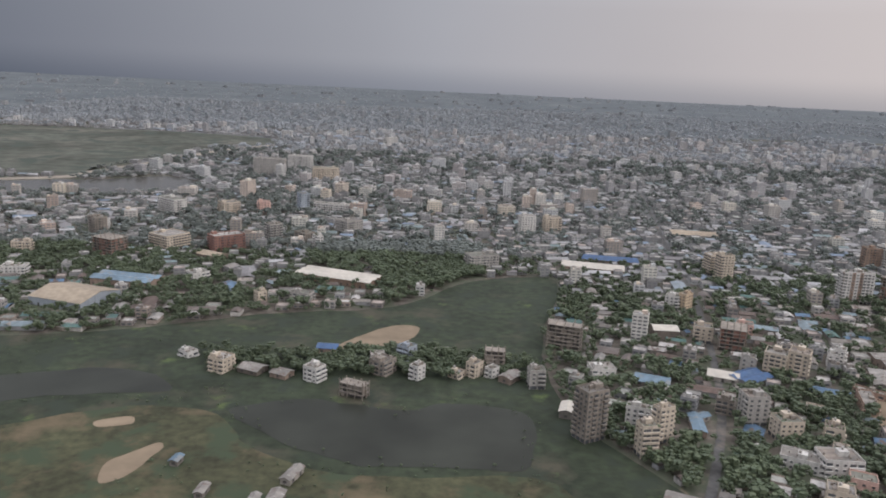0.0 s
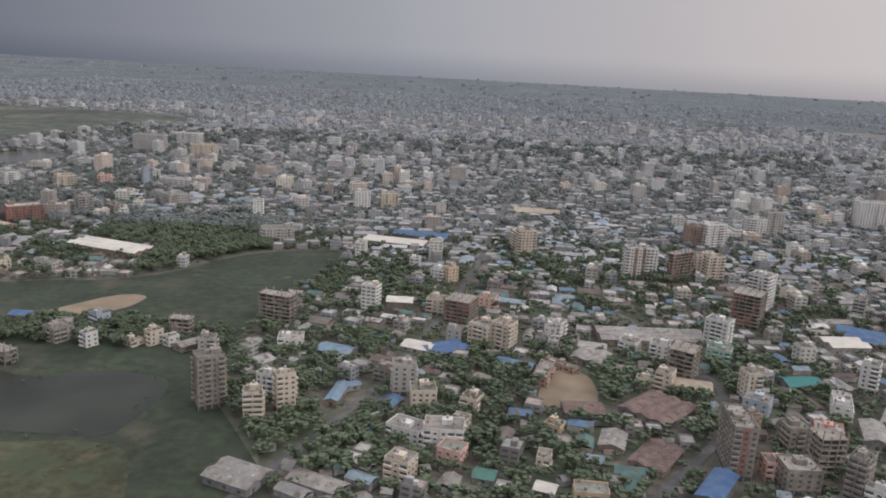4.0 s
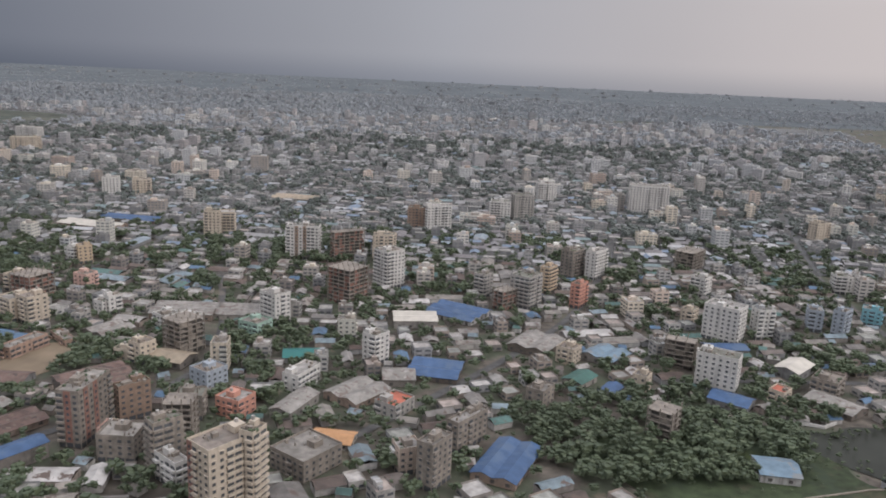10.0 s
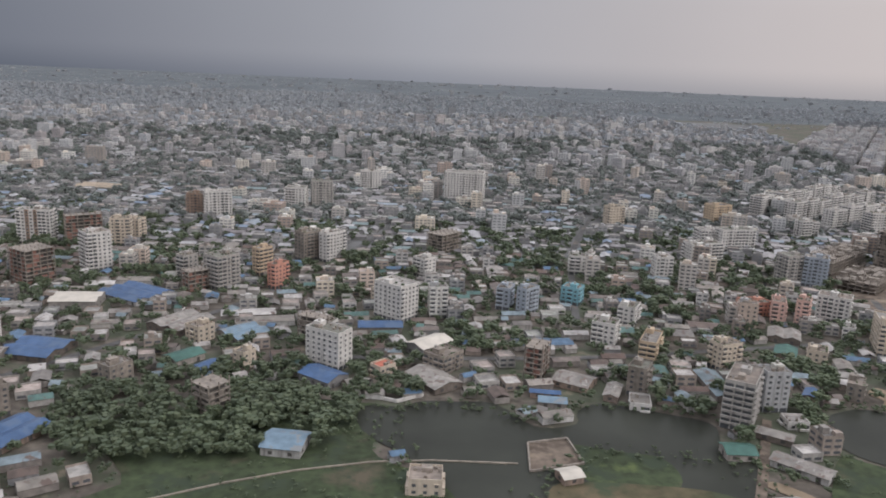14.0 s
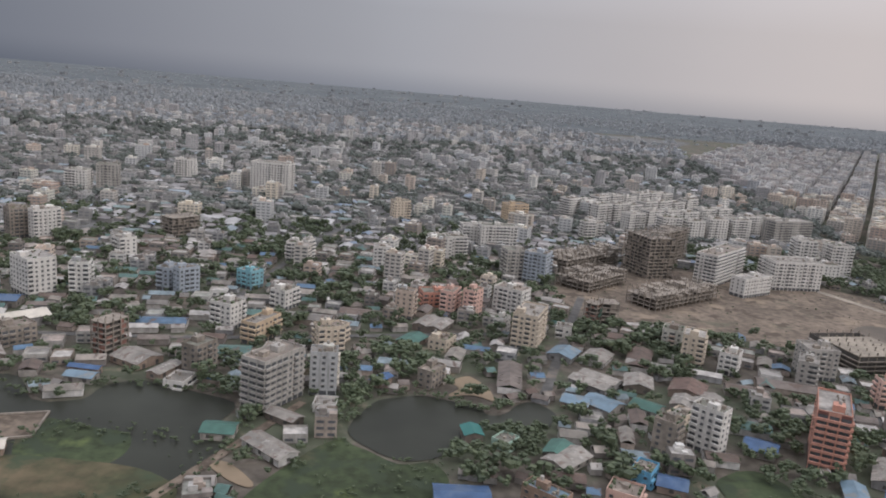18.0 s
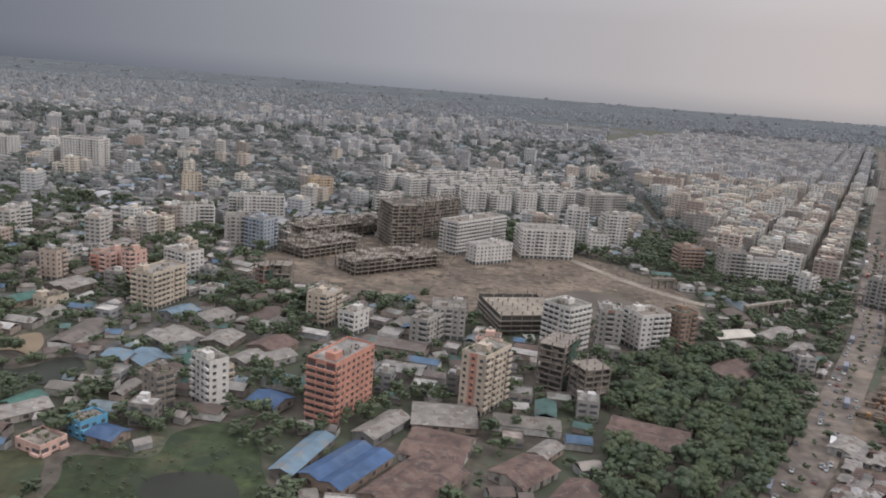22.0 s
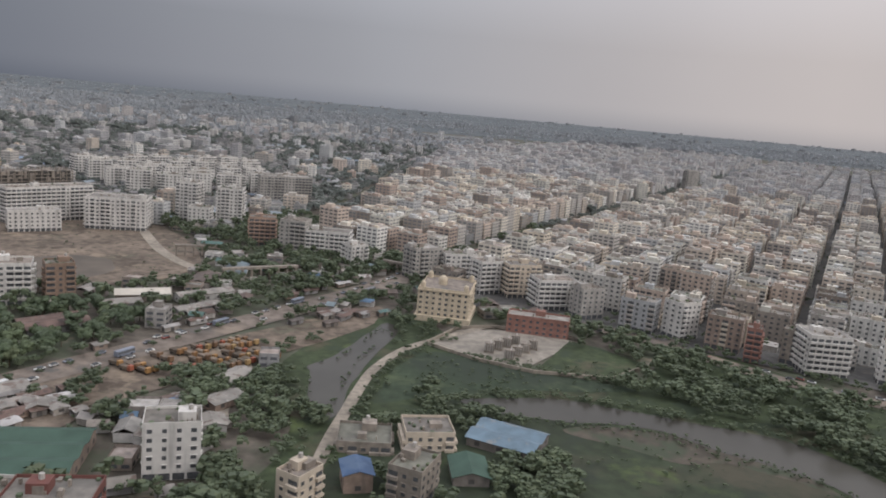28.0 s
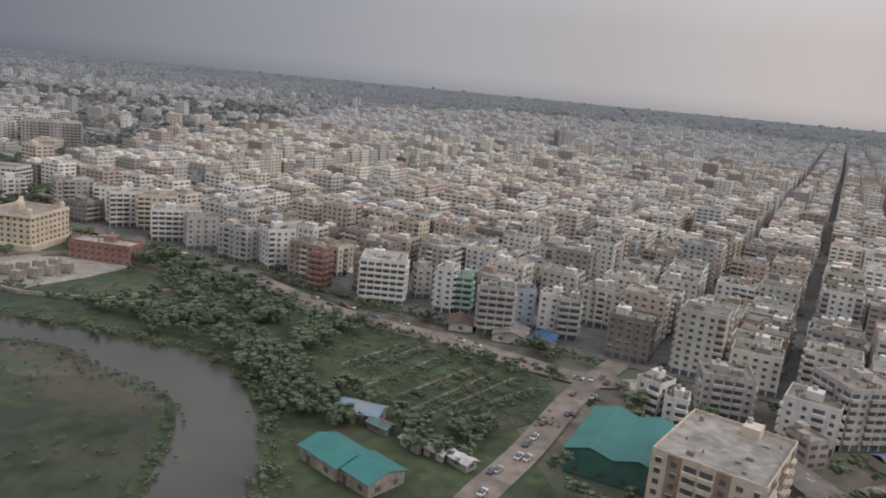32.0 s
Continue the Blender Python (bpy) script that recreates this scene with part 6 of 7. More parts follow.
grove([(1249, 332), (1263, 343), (1268, 338), (1260, 320), (1250, 317)], 5, 0.5, 0.9)
grove([(1366, 492), (1376, 490), (1372, 462), (1378, 446), (1400, 448), (1389, 428), (1367, 430), (1358, 440)], 5, 0.5, 0.9)
grove([(1357, 320), (1368, 330), (1388, 338), (1402, 340), (1390, 318), (1370, 318), (1357, 302)], 5, 0.5, 0.9)
grove([(1229, 618), (1240, 592), (1262, 598), (1300, 690), (1334, 786), (1300, 790), (1262, 700)], 6.0, 0.8, 1.3)
grove([(1088, 470), (1105, 478), (1115, 465), (1098, 458)], 5, 0.5, 0.9)
grove([(1230, 575), (1262, 585), (1268, 572), (1240, 562)], 6, 0.5, 0.9)
grove([(1277, 357), (1294, 364), (1299, 338), (1294, 327), (1282, 339)], 4.4, 0.6, 1.0)
grove([(1308, 358), (1321, 362), (1326, 326), (1328, 305), (1317, 303), (1311, 320)], 4.4, 0.6, 1.0)
grove([(1304, 286), (1309, 300), (1316, 288), (1326, 272), (1322, 252), (1305, 248), (1304, 262), (1311, 278)], 4.0, 0.8, 1.25)
grove([(1236, 333), (1243, 337), (1250, 324), (1242, 322)], 4.4, 0.6, 1.0)
grove([(1248, 342), (1256, 350), (1261, 336), (1252, 331)], 4.4, 0.6, 1.0)
grove([(1316, 283), (1323, 283), (1325, 271), (1317, 271)], 4.4, 0.6, 1.0)
grove([(1247, 453), (1270, 473), (1274, 452), (1253, 437)], 4.4, 0.6, 1.0)
grove([(1277, 490), (1302, 505), (1305, 485), (1282, 472)], 4.4, 0.6, 1.0)
grove([(1349, 287), (1360, 296), (1380, 287), (1386, 261), (1363, 259)], 4.2, 0.5, 0.85)
grove([(1388, 288), (1412, 310), (1419, 295), (1412, 263), (1392, 262)], 4.2, 0.5, 0.85)
grove([(1367, 349), (1380, 363), (1395, 336), (1370, 328)], 4.2, 0.5, 0.85)
grove([(507, 374), (554, 384), (603, 380), (646, 360), (622, 312), (584, 311), (552, 305), (522, 308)], 4.6, 0.8, 1.2)
grove([(-150, 790), (33, 815), (30, 700), (-30, 640), (-60, 640), (-75, 700), (-140, 715)], 5.2, 0.9, 1.4)
grove([(-176, 478), (-150, 448), (-60, 446), (60, 448), (64, 480), (-20, 495), (-60, 492), (-90, 480), (-165, 484)], 4.4, 0.7, 1.15)
grove([(832, 347), (843, 386), (852, 376), (843, 343), (835, 337)], 4.5, 0.6, 1.0)
grove([(880, 319), (891, 335), (908, 341), (924, 341), (921, 325), (908, 308), (890, 306)], 4.5, 0.6, 1.0)
grove([(1000, 318), (1016, 322), (1022, 300), (1012, 292)], 5, 0.6, 1.0)
grove([(1262, 650), (1300, 640), (1330, 560), (1312, 540), (1270, 560), (1252, 600)], 6.5)
grove([(1352, 322), (1400, 336), (1420, 322), (1380, 312), (1350, 304)], 6.5, 0.5, 0.9)
grove([(1590, 352), (1626, 332), (1622, 320), (1588, 342)], 6, 0.5, 0.8)
grove([(1390, 300), (1405, 308), (1419, 304), (1419, 286), (1407, 276), (1395, 277)], 4.0, 0.55, 0.95)
grove([(1305, 291), (1314, 295), (1325, 283), (1330, 268), (1317, 267)], 4.0, 0.55, 0.95)
grove([(1290, 363), (1307, 366), (1331, 336), (1342, 325), (1341, 316), (1324, 321), (1303, 337)], 4.0, 0.55, 0.95)

def bank(points, count, low, high, wide, closed=True):
    """Weeds and shrubs along an edge of water or a path."""
    pts = [Vector(p) for p in points]
    legs = list(zip(pts, pts[1:] + pts[:1])) if closed else list(zip(pts, pts[1:]))
    total = sum((b - a).length for a, b in legs)
    for a, b in legs:
        for _ in range(int(count * (b - a).length / total)):
            p = a.lerp(b, plant.random())
            weed_sites.append((p.x + plant.gauss(0, wide), p.y + plant.gauss(0, wide), plant.uniform(low, high)))


weed_sites = []
bank([(1388, 354), (1425, 359), (1455, 351), (1500, 336), (1515, 325), (1529, 299), (1536, 270), (1539, 215)], 420, 0.12, 0.34, 2.2, False)
bank([(1511, 240), (1507, 286), (1497, 302), (1477, 314), (1454, 331), (1423, 333), (1400, 336)], 260, 0.08, 0.22, 2.0, False)
bank([(1355, 431), (1362, 425), (1351, 398), (1343, 361), (1341, 331), (1335, 337), (1331, 347), (1330, 369), (1325, 375), (1339, 386), (1347, 407)], 70, 0.1, 0.2, 0.5)
bank([(1345, 294), (1351, 331), (1359, 376), (1371, 402), (1390, 423)], 120, 0.15, 0.35, 1.6, False)
bank([(1395, 401), (1424, 386), (1463, 377)], 130, 0.15, 0.32, 1.6, False)
bank([(650, 358), (683, 364), (715, 348), (739, 365), (797, 362), (806, 340), (800, 312), (830, 300)], 200, 0.12, 0.4, 2.0, False)
bank([(650, 358), (652, 335), (660, 300), (690, 262)], 70, 0.12, 0.4, 6.0, False)
bank([(742, 322), (790, 318), (800, 296), (770, 268), (728, 262), (706, 282), (722, 312)], 220, 0.1, 0.32, 4.0)
bank([(-123, 392), (-90, 410), (-63, 407), (-24, 400), (-1, 412), (28, 409), (48, 392), (40, 341), (17, 337), (-24, 336), (-53, 340), (-91, 361)], 70, 0.08, 0.25, 4.0)
bank([(842, 336), (848, 364), (856, 372), (877, 374), (900, 360), (920, 377)], 120, 0.15, 0.4, 2.0, False)
for x0, y0, x1, y1, count in ((1400, 190, 1500, 335, 420), (-330, 240, 50, 335, 420), (-420, 390, -130, 500, 520), (-700, 300, -300, 470, 500), (540, 262, 650, 350, 240), (965, 470, 1240, 640, 260), (1190, 262, 1300, 340, 120), (835, 262, 885, 325, 200), (955, 262, 1020, 320, 220), (505, 225, 640, 300, 260), (1335, 200, 1400, 330, 160), (1365, 345, 1460, 400, 260)):
    for _ in range(count):
        x, y = plant.uniform(x0, x1), plant.uniform(y0, y1)
        i, j = cells(x, y)
        if noise.noise(Vector((x * 0.02, y * 0.02, 4.4))) > -0.15 and 0 <= i < GW and 0 <= j < GH and solid_ground[i, j]:
            weed_sites.append((x, y, plant.uniform(0.07, 0.24)))

bank([(1478, 456), (1510, 434), (1552, 402), (1600, 372), (1640, 346)], 150, 0.18, 0.5, 2.4, False)
bank([(1466, 446), (1500, 422), (1540, 384), (1586, 354), (1625, 328)], 120, 0.15, 0.42, 1.6, False)
for _ in range(900):
    x, y = plant.uniform(1535, 1615), plant.uniform(292, 368)
    if 0.5 < (x - 1535) / 80 + (y - 292) / 76 < 1.55:
        weed_sites.append((x, y, plant.uniform(0.07, 0.2)))
# rows of young plants with earth paths between them
for ax, ay, bx, by in ((1549, 332, 1570, 356), (1553, 328, 1576, 353), (1558, 316, 1584, 346), (1566, 307, 1595, 338), (1572, 300, 1601, 333), (1580, 300, 1608, 330), (1590, 303, 1613, 322)):
    ribbon("earth_path", MUD, [(ax, ay), ((ax + bx) / 2 + plant.uniform(-0.5, 0.5), (ay + by) / 2), (bx, by)], 1.3, 0.12, "narrow earth path between beds of young plants", "path", block=False)
    for k in range(26):
        q = plant.random()
        for side in (1.4, 2.8, 4.2):
            x, y = ax + (bx - ax) * q + side + plant.uniform(-0.4, 0.4), ay + (by - ay) * q - side * 0.8 + plant.uniform(-0.4, 0.4)
            weed_sites.append((x, y, plant.uniform(0.1, 0.22)))
for x, y in ((1545, 298), (1551, 295), (1557, 291), (1563, 285), (1572, 276), (1578, 272), (1584, 268)):
    hall(x, y, -45 + plant.uniform(-6, 6), plant.uniform(5, 8), 4, 2.4, plant.choice((GREY_TIN, TIN, TIN)), "small tin hut at the edge of the nursery", category="hut")
# the planted median of the highway
for k in range(60):
    v = 850 + k * 11.5
    x, y = uv(highway_u(v) + plant.uniform(-1.2, 1.2), v)
    tree(x, y, plant.uniform(0.3, 0.65))
# trees and shrubs beside the highway where it runs through the town
for _ in range(420):
    x, y = uv(870 + plant.choice((-1, 1)) * plant.uniform(11.5, 17), 1170 + 1500 * plant.random() ** 1.3)
    tree(x, y, plant.uniform(0.35, 0.8))
TRUCK_PARK = [(1190, 250), (1215, 318), (1262, 372), (1322, 440), (1352, 470), (1352, 440), (1325, 400), (1300, 370), (1262, 322), (1235, 262)]

# ---- vehicles ----
def lorry_mesh():
    cab, bed, wheels = Mesh().box(1.6, -1.1, 0.7, 3.3, 1.1, 2.9), Mesh().box(-3.4, -1.15, 0.9, 1.4, 1.15, 2.2), Mesh()
    for wx in (-2.4, 2.3):
        for wy in (-1.0, 0.8):
            wheels.box(wx - 0.45, wy, 0, wx + 0.45, wy + 0.25, 0.9)
    return [("cab", cab.data("cab", TRUCK_YELLOW)), ("load_bed", bed.data("load_bed", MUD)), ("wheels", wheels.data("wheels", RUBBER))]


def car_mesh():
    body, top, wheels = Mesh().box(-2.1, -0.85, 0.35, 2.1, 0.85, 0.95), Mesh(), Mesh()
    i = len(top.v)
    top.v += [(-1.6, -0.8, 0.95), (1.2, -0.8, 0.95), (1.2, 0.8, 0.95), (-1.6, 0.8, 0.95), (-1.2, -0.7, 1.5), (0.6, -0.7, 1.5), (0.6, 0.7, 1.5), (-1.2, 0.7, 1.5)]
    top.f += [(i, i + 1, i + 5, i + 4), (i + 1, i + 2, i + 6, i + 5), (i + 2, i + 3, i + 7, i + 6), (i + 3, i, i + 4, i + 7), (i + 4, i + 5, i + 6, i + 7)]
    for wx in (-1.4, 1.3):
        for wy in (-0.9, 0.7):
            wheels.box(wx - 0.32, wy, 0, wx + 0.32, wy + 0.2, 0.64)
    return [("body", body.data("body", VEHICLE)), ("cabin", top.data("cabin", GLASS)), ("wheels", wheels.data("wheels", RUBBER))]


def bus_mesh():
    body, panes, wheels = Mesh().box(-4.8, -1.25, 0.5, 4.8, 1.25, 3.1), Mesh().box(-4.6, -1.28, 1.6, 4.7, 1.28, 2.5), Mesh()
    for wx in (-3.2, 3.0):
        for wy in (-1.27, 1.0):
            wheels.box(wx - 0.5, wy, 0, wx + 0.5, wy + 0.27, 1.0)
    return [("body", body.data("body", VEHICLE)), ("windows", panes.data("windows", GLASS)), ("wheels", wheels.data("wheels", RUBBER))]


def vehicle(name, meshes, x, y, rot, label, category, group):
    root = thing(name, label, category, group)
    for pn, data in meshes:
        ob = new(pn, data)
        ob.parent = root
        if pn in MANY:
            ob["kind"] = "stuff"
    root.matrix_basis = pose(x, y, 0.24, 0, 0, rot) @ Matrix.Scale(0.9, 4)


LORRY, CAR, BUS = lorry_mesh(), car_mesh(), bus_mesh()
for r in range(5):
    # rows run along the highway, lorries side by side
    for k in range(17):
        q, o = (k + plant.uniform(-0.2, 0.2)) / 17, r * 6.6
        x, y = 1257 + 42 * q + o * 0.80 + plant.uniform(-0.6, 0.6), 362 + 41 * q - o * 0.52 + plant.uniform(-0.6, 0.6)
        if plant.random() < 0.62 and not (r > 2 and k < 4):
            vehicle("dump_truck", LORRY, x, y, -34 + plant.uniform(-7, 7), "dusty orange dump truck parked in a tight row", "truck", "parked dump trucks")
for k in range(108):
    lane = plant.choice((-6.6, -3.8, 3.8, 6.6))
    v = 870 + k * 5.6 + plant.uniform(-4, 4)
    x, y = uv(highway_u(v) + lane + plant.uniform(-0.8, 0.8), v)
    if k % 9 == 3:
        vehicle("bus", BUS, x, y, 58, "dusty city bus on the highway", "bus", "buses on the highway")
    else:
        vehicle("car", CAR, x, y, 58 + (180 if lane < 0 else 0), "small car on the dusty highway", "car", "cars on the highway")
for k in range(16):
    q = plant.random()
    x, y = 1580 + 62 * q + plant.uniform(-4, 4), 243 + 95 * q + plant.uniform(-3, 3)
    vehicle("car", CAR, x, y, 57, "small pale car on the side road", "car", "cars on the side road")
for k in range(14):
    q = plant.random()
    x, y = 1500 + 130 * q + plant.uniform(-3, 3), 430 - 98 * q + plant.uniform(-3, 3)
    vehicle("car", CAR, x, y, -36, "small pale car on the front road", "car", "cars on the front road")
# stalls and tin huts of the roadside market
hut_forms = []
for k in range(6):
    w, d = plant.uniform(4, 9), plant.uniform(3, 5)
    hut_forms.append([(pn, m.data(pn, mat)) for pn, m, mat in shed_parts(w, d, 2.4, (TIN, GREY_TIN, RUST_TIN)[k % 3], plant, rise=0.5)])
HUT_ROWS = ((1192, 272, 1246, 334, 7, 46), (1214, 276, 1240, 304, 6, 26), (1232, 296, 1262, 328, 6, 20), (1224, 325, 1247, 334, 7, 26), (1284, 337, 1291, 326, 5, 6), (1280, 320, 1306, 312, 7, 12), (1256, 410, 1284, 448, 6, 22), (1306, 476, 1350, 524, 9, 30), (1320, 427, 1354, 464, 7, 26), (1206, 282, 1250, 338, 5, 44), (1216, 276, 1250, 318, 5, 26), (1180, 250, 1215, 300, 6, 20), (1240, 372, 1262, 402, 5, 14), (1300, 440, 1318, 466, 5, 10), (1204, 288, 1226, 316, 5, 24))
for ax, ay, bx, by, wide, count in HUT_ROWS:
    for k in range(count // 2):
        q = plant.random()
        x, y = ax + (bx - ax) * q + plant.uniform(-wide, wide), ay + (by - ay) * q + plant.uniform(-wide, wide)
        if abs(0.847 * x - 0.531 * y - highway_u(0.531 * x + 0.847 * y)) < 11.5:
            continue
        root = thing("market_hut", "low roadside hut with a patched tin roof", "hut", "roadside huts")
        for pn, data in plant.choice(hut_forms):
            ob = new(pn, data)
            ob.parent = root
            if pn in MANY:
                ob["kind"] = "stuff"
        root.matrix_basis = pose(x, y, 0.1, 0, 0, 50 + plant.uniform(-10, 10))
block_poly(TRUCK_PARK)


# ---- the fabric of the city between the landmarks ----
fill = random.Random(21)
low_forms, mid_forms, shed_forms, grid_forms = [], [], [], []
for k in range(16):
    w, d, n = fill.uniform(6.5, 11.5), fill.uniform(6.5, 10.5), fill.choice((1, 1, 1, 2, 2, 3))
    low_forms.append((w, d, n, building_parts(w, d, n, fill, WALLS_LOW, balcony=0.15, tanks=0)))
for k in range(14):
    w, d, n = fill.uniform(8.5, 14), fill.uniform(8.5, 12.5), fill.choice((3, 4, 4, 5, 5, 6, 7))
    mid_forms.append((w, d, n, building_parts(w, d, n, fill, WALLS, balcony=fill.uniform(0.05, 0.35), shade=0.35)))
for k in range(14):
    w, d = (fill.uniform(7, 16), fill.uniform(5, 9)) if k < 9 else (fill.uniform(18, 34), fill.uniform(8, 13))
    shed_forms.append((w, d, 0, shed_parts(w, d, fill.uniform(2.8, 3.8), TIN, fill)))
for k in range(18):
    w, d, n = fill.uniform(16.5, 18.8), fill.uniform(11.6, 14.0), fill.choice((3, 4, 5, 5, 6, 6, 6, 7, 7, 8, 9))
    grid_forms.append((w, d, n, building_parts(w, d, n, fill, WALLS, balcony=fill.uniform(0.1, 0.45), shade=0.35)))
WORDS = {"low": ("house", "low plastered house with a flat roof", "house"), "mid": ("apartment_building", "plastered apartment block with a flat roof", "apartment block"),
         "shed": ("shed", "low shed with a corrugated tin roof", "shed"), "grid": ("apartment_building", "six-storey apartment block in a tight row", "apartment block")}
FORMS = {"low": low_forms, "mid": mid_forms, "shed": shed_forms, "grid": grid_forms}
split_forms = {}
# joined fabric: the nearer city, and the distant one in haze-paled colours
TIERS = [[Mesh() for _ in range(5)] for _ in range(4)]


def far_block(x, y, rot, w, d, h, tin=False):
    """A distant building: walls, sunk roof with a stair house, rows of window openings on the faces towards the flight."""
    far_walls, far_roofs, far_panes, far_tin, old_walls = TIERS[0 if y < 650 else 1 if y < 1150 else 2 if y < 2350 else 3]
    if h < 9:
        far_walls = old_walls
    c, s = math.cos(radians(rot)), math.sin(radians(rot))
    put = lambda a, b, z: (x + c * a - s * b, y + s * a + c * b, z)

    def solid(m, x0, y0, z0, x1, y1, z1, top):
        i = len(m.v)
        m.v += [put(*p) for p in ((x0, y0, z0), (x1, y0, z0), (x1, y1, z0), (x0, y1, z0), (x0, y0, z1), (x1, y0, z1), (x1, y1, z1), (x0, y1, z1))]
        m.f += [(i, i + 1, i + 5, i + 4), (i + 1, i + 2, i + 6, i + 5), (i + 2, i + 3, i + 7, i + 6), (i + 3, i, i + 4, i + 7)]
        if top:
            m.f.append((i + 4, i + 5, i + 6, i + 7))

    if tin:
        solid(far_walls, -w / 2, -d / 2, 0, w / 2, d / 2, h, False)
        i = len(far_tin.v)
        far_tin.v += [put(*p) for p in ((-w / 2, -d / 2 - 0.5, h), (w / 2, -d / 2 - 0.5, h), (w / 2, 0, h + 1.5), (-w / 2, 0, h + 1.5), (w / 2, d / 2 + 0.5, h), (-w / 2, d / 2 + 0.5, h))]
        far_tin.f += [(i, i + 1, i + 2, i + 3), (i + 3, i + 2, i + 4, i + 5)]
        return
    solid(far_walls, -w / 2, -d / 2, 0, w / 2, d / 2, h + 0.9, False)
    i = len(far_roofs.v)
    far_roofs.v += [put(*p) for p in ((-w / 2, -d / 2, h), (w / 2, -d / 2, h), (w / 2, d / 2, h), (-w / 2, d / 2, h))]
    far_roofs.f.append((i, i + 1, i + 2, i + 3))
    if h > 8:
        a, b = fill.uniform(-0.25, 0.25) * w, fill.uniform(-0.1, 0.3) * d
        solid(far_walls, a - w * 0.17, b - d * 0.17, h, a + w * 0.17, b + d * 0.17, h + 2.8, True)
        if y < 1500:
            for _ in range(3):
                a, b, q = fill.uniform(-0.4, 0.4) * w, fill.uniform(-0.4, 0.4) * d, fill.uniform(0.5, 1.6)
                solid(far_walls, a - q, b - q, h, a + q, b + q, h + fill.uniform(0.8, 2.2), True)
    if y > 2600:
        return
    fine = y < 1500
    for side in ((0, 1, 3) if abs(rot) < 95 else (1, 2, 3)):
        fc = Facade(w, d, side)
        n = max(2, int(fc.length / (3.6 if fine else 5.5)))
        for k in range(n):
            q = fc.length * (k + 0.5) / n
            ww = fc.length / n * (0.33 if fine else 0.36)
            for fl in range(max(1, int(h / STOREY))):
                i = len(far_panes.v)
                far_panes.v += [put(*fc.at(*p)) for p in ((q - ww, 0.08, fl * STOREY + 0.9), (q + ww, 0.08, fl * STOREY + 0.9), (q + ww, 0.08, fl * STOREY + 2.1), (q - ww, 0.08, fl * STOREY + 2.1))]
                far_panes.f.append((i, i + 1, i + 2, i + 3))


# how far from the flight, and how many, stand as things of their own
SPLIT = {"low": [170, 85], "mid": [260, 150], "shed": [150, 130], "grid": [330, 110]}


def put_building(kind, x, y, rot, sure=False):
    forms = FORMS[kind]
    k = fill.randrange(len(forms))
    w, d, floors, pieces = forms[k]
    if not sure and (not in_view(x, y) or not free(x, y, rot, w, d)):
        return False
    block_poly(corners(x, y, rot, w + 1, d + 1))
    near_line = 262 - 0.036 * x
    name, label, category = WORDS[kind]
    if y < near_line + SPLIT[kind][0] and SPLIT[kind][1] > 0:
        SPLIT[kind][1] -= 1
        if (kind, k) not in split_forms:
            split_forms[kind, k] = [(pn, m.data(pn, mat)) for pn, m, mat in pieces]
        root, room = thing(name, label, category, WORDS[kind][1] + "s"), None
        for pn, data in split_forms[kind, k]:
            ob = new(pn, data)
            ob.parent = room if pn == "water_tank" and room else root
            room = ob if pn == "stair_house" else room
            if pn in MANY:
                ob["kind"] = "stuff"
        root.matrix_basis = pose(x, y, 0, 0, 0, rot)
    else:
        if kind == "low" and y > 760:
            w, d = w * fill.uniform(1.0, 1.7), d * fill.uniform(1.0, 1.3)
        if kind == "mid" and y > 700:
            wide = fill.choice((1.0, 1.2, 1.5, 2.0))
            w, d, floors = w * wide, d * min(wide, 1.3), max(2, int(floors * fill.choice((0.6, 0.7, 0.9, 1.0, 1.3))))
        far_block(x, y, rot, w, d, max(3.2, floors * STOREY), kind == "shed")
    return True


def canal_x(y):
    for (xa, ya), (xb, yb) in zip(CANAL, CANAL[1:]):
        if ya <= y <= yb:
            return xa + (xb - xa) * (y - ya) / (yb - ya)
    return CANAL[0][0] if y < CANAL[0][1] else CANAL[-1][0] + (y - CANAL[-1][1]) * 0.33


# woods along the canal
for k in range(420):
    y = fill.uniform(640, 2000)
    x = canal_x(y) + fill.choice((-1, 1)) * fill.uniform(5, 22)
    if free(x, y, 0, 3, 3):
        tree(x, y, fill.uniform(0.8, 1.25))

# the planned town: parallel streets with two rows of blocks between them, back to back
plots = []
for k in range(-20, 52):
    street = 1225 + 44.25 * k
    for row in (0, 1):
        u = street + (12.7 if row == 0 else 44.25 - 12.7)
        v = 1176.0
        while v < 3300:
            depth = 14.2
            x, y = uv(u, v + depth / 2)
            ok = (u > 892 or (u < 850 and x > canal_x(y) + 30 and y > 600)) and y < 2700 and in_view(x, y)
            if ok and int(v / 420) == int((v + depth) / 420) and free(x, y, -32.1, 15, 11):
                plots.append((x, y, row))
            v += depth + (0.4 if fill.random() < 0.8 else 2.5)
setback = random.Random(77)
for x, y, row in plots:
    r = fill.random()
    if r < 0.95:
        off = setback.uniform(-1.1, 1.1)
        put_building("grid", x + 0.847 * off, y - 0.531 * off, -32.1 + (180 if row else 0) + setback.uniform(-1.6, 1.6), True)
    else:
        if y < 1200:
            tree(x, y, 0.9)
        if r < 0.98:
            put_building("shed", x, y, -32.1)
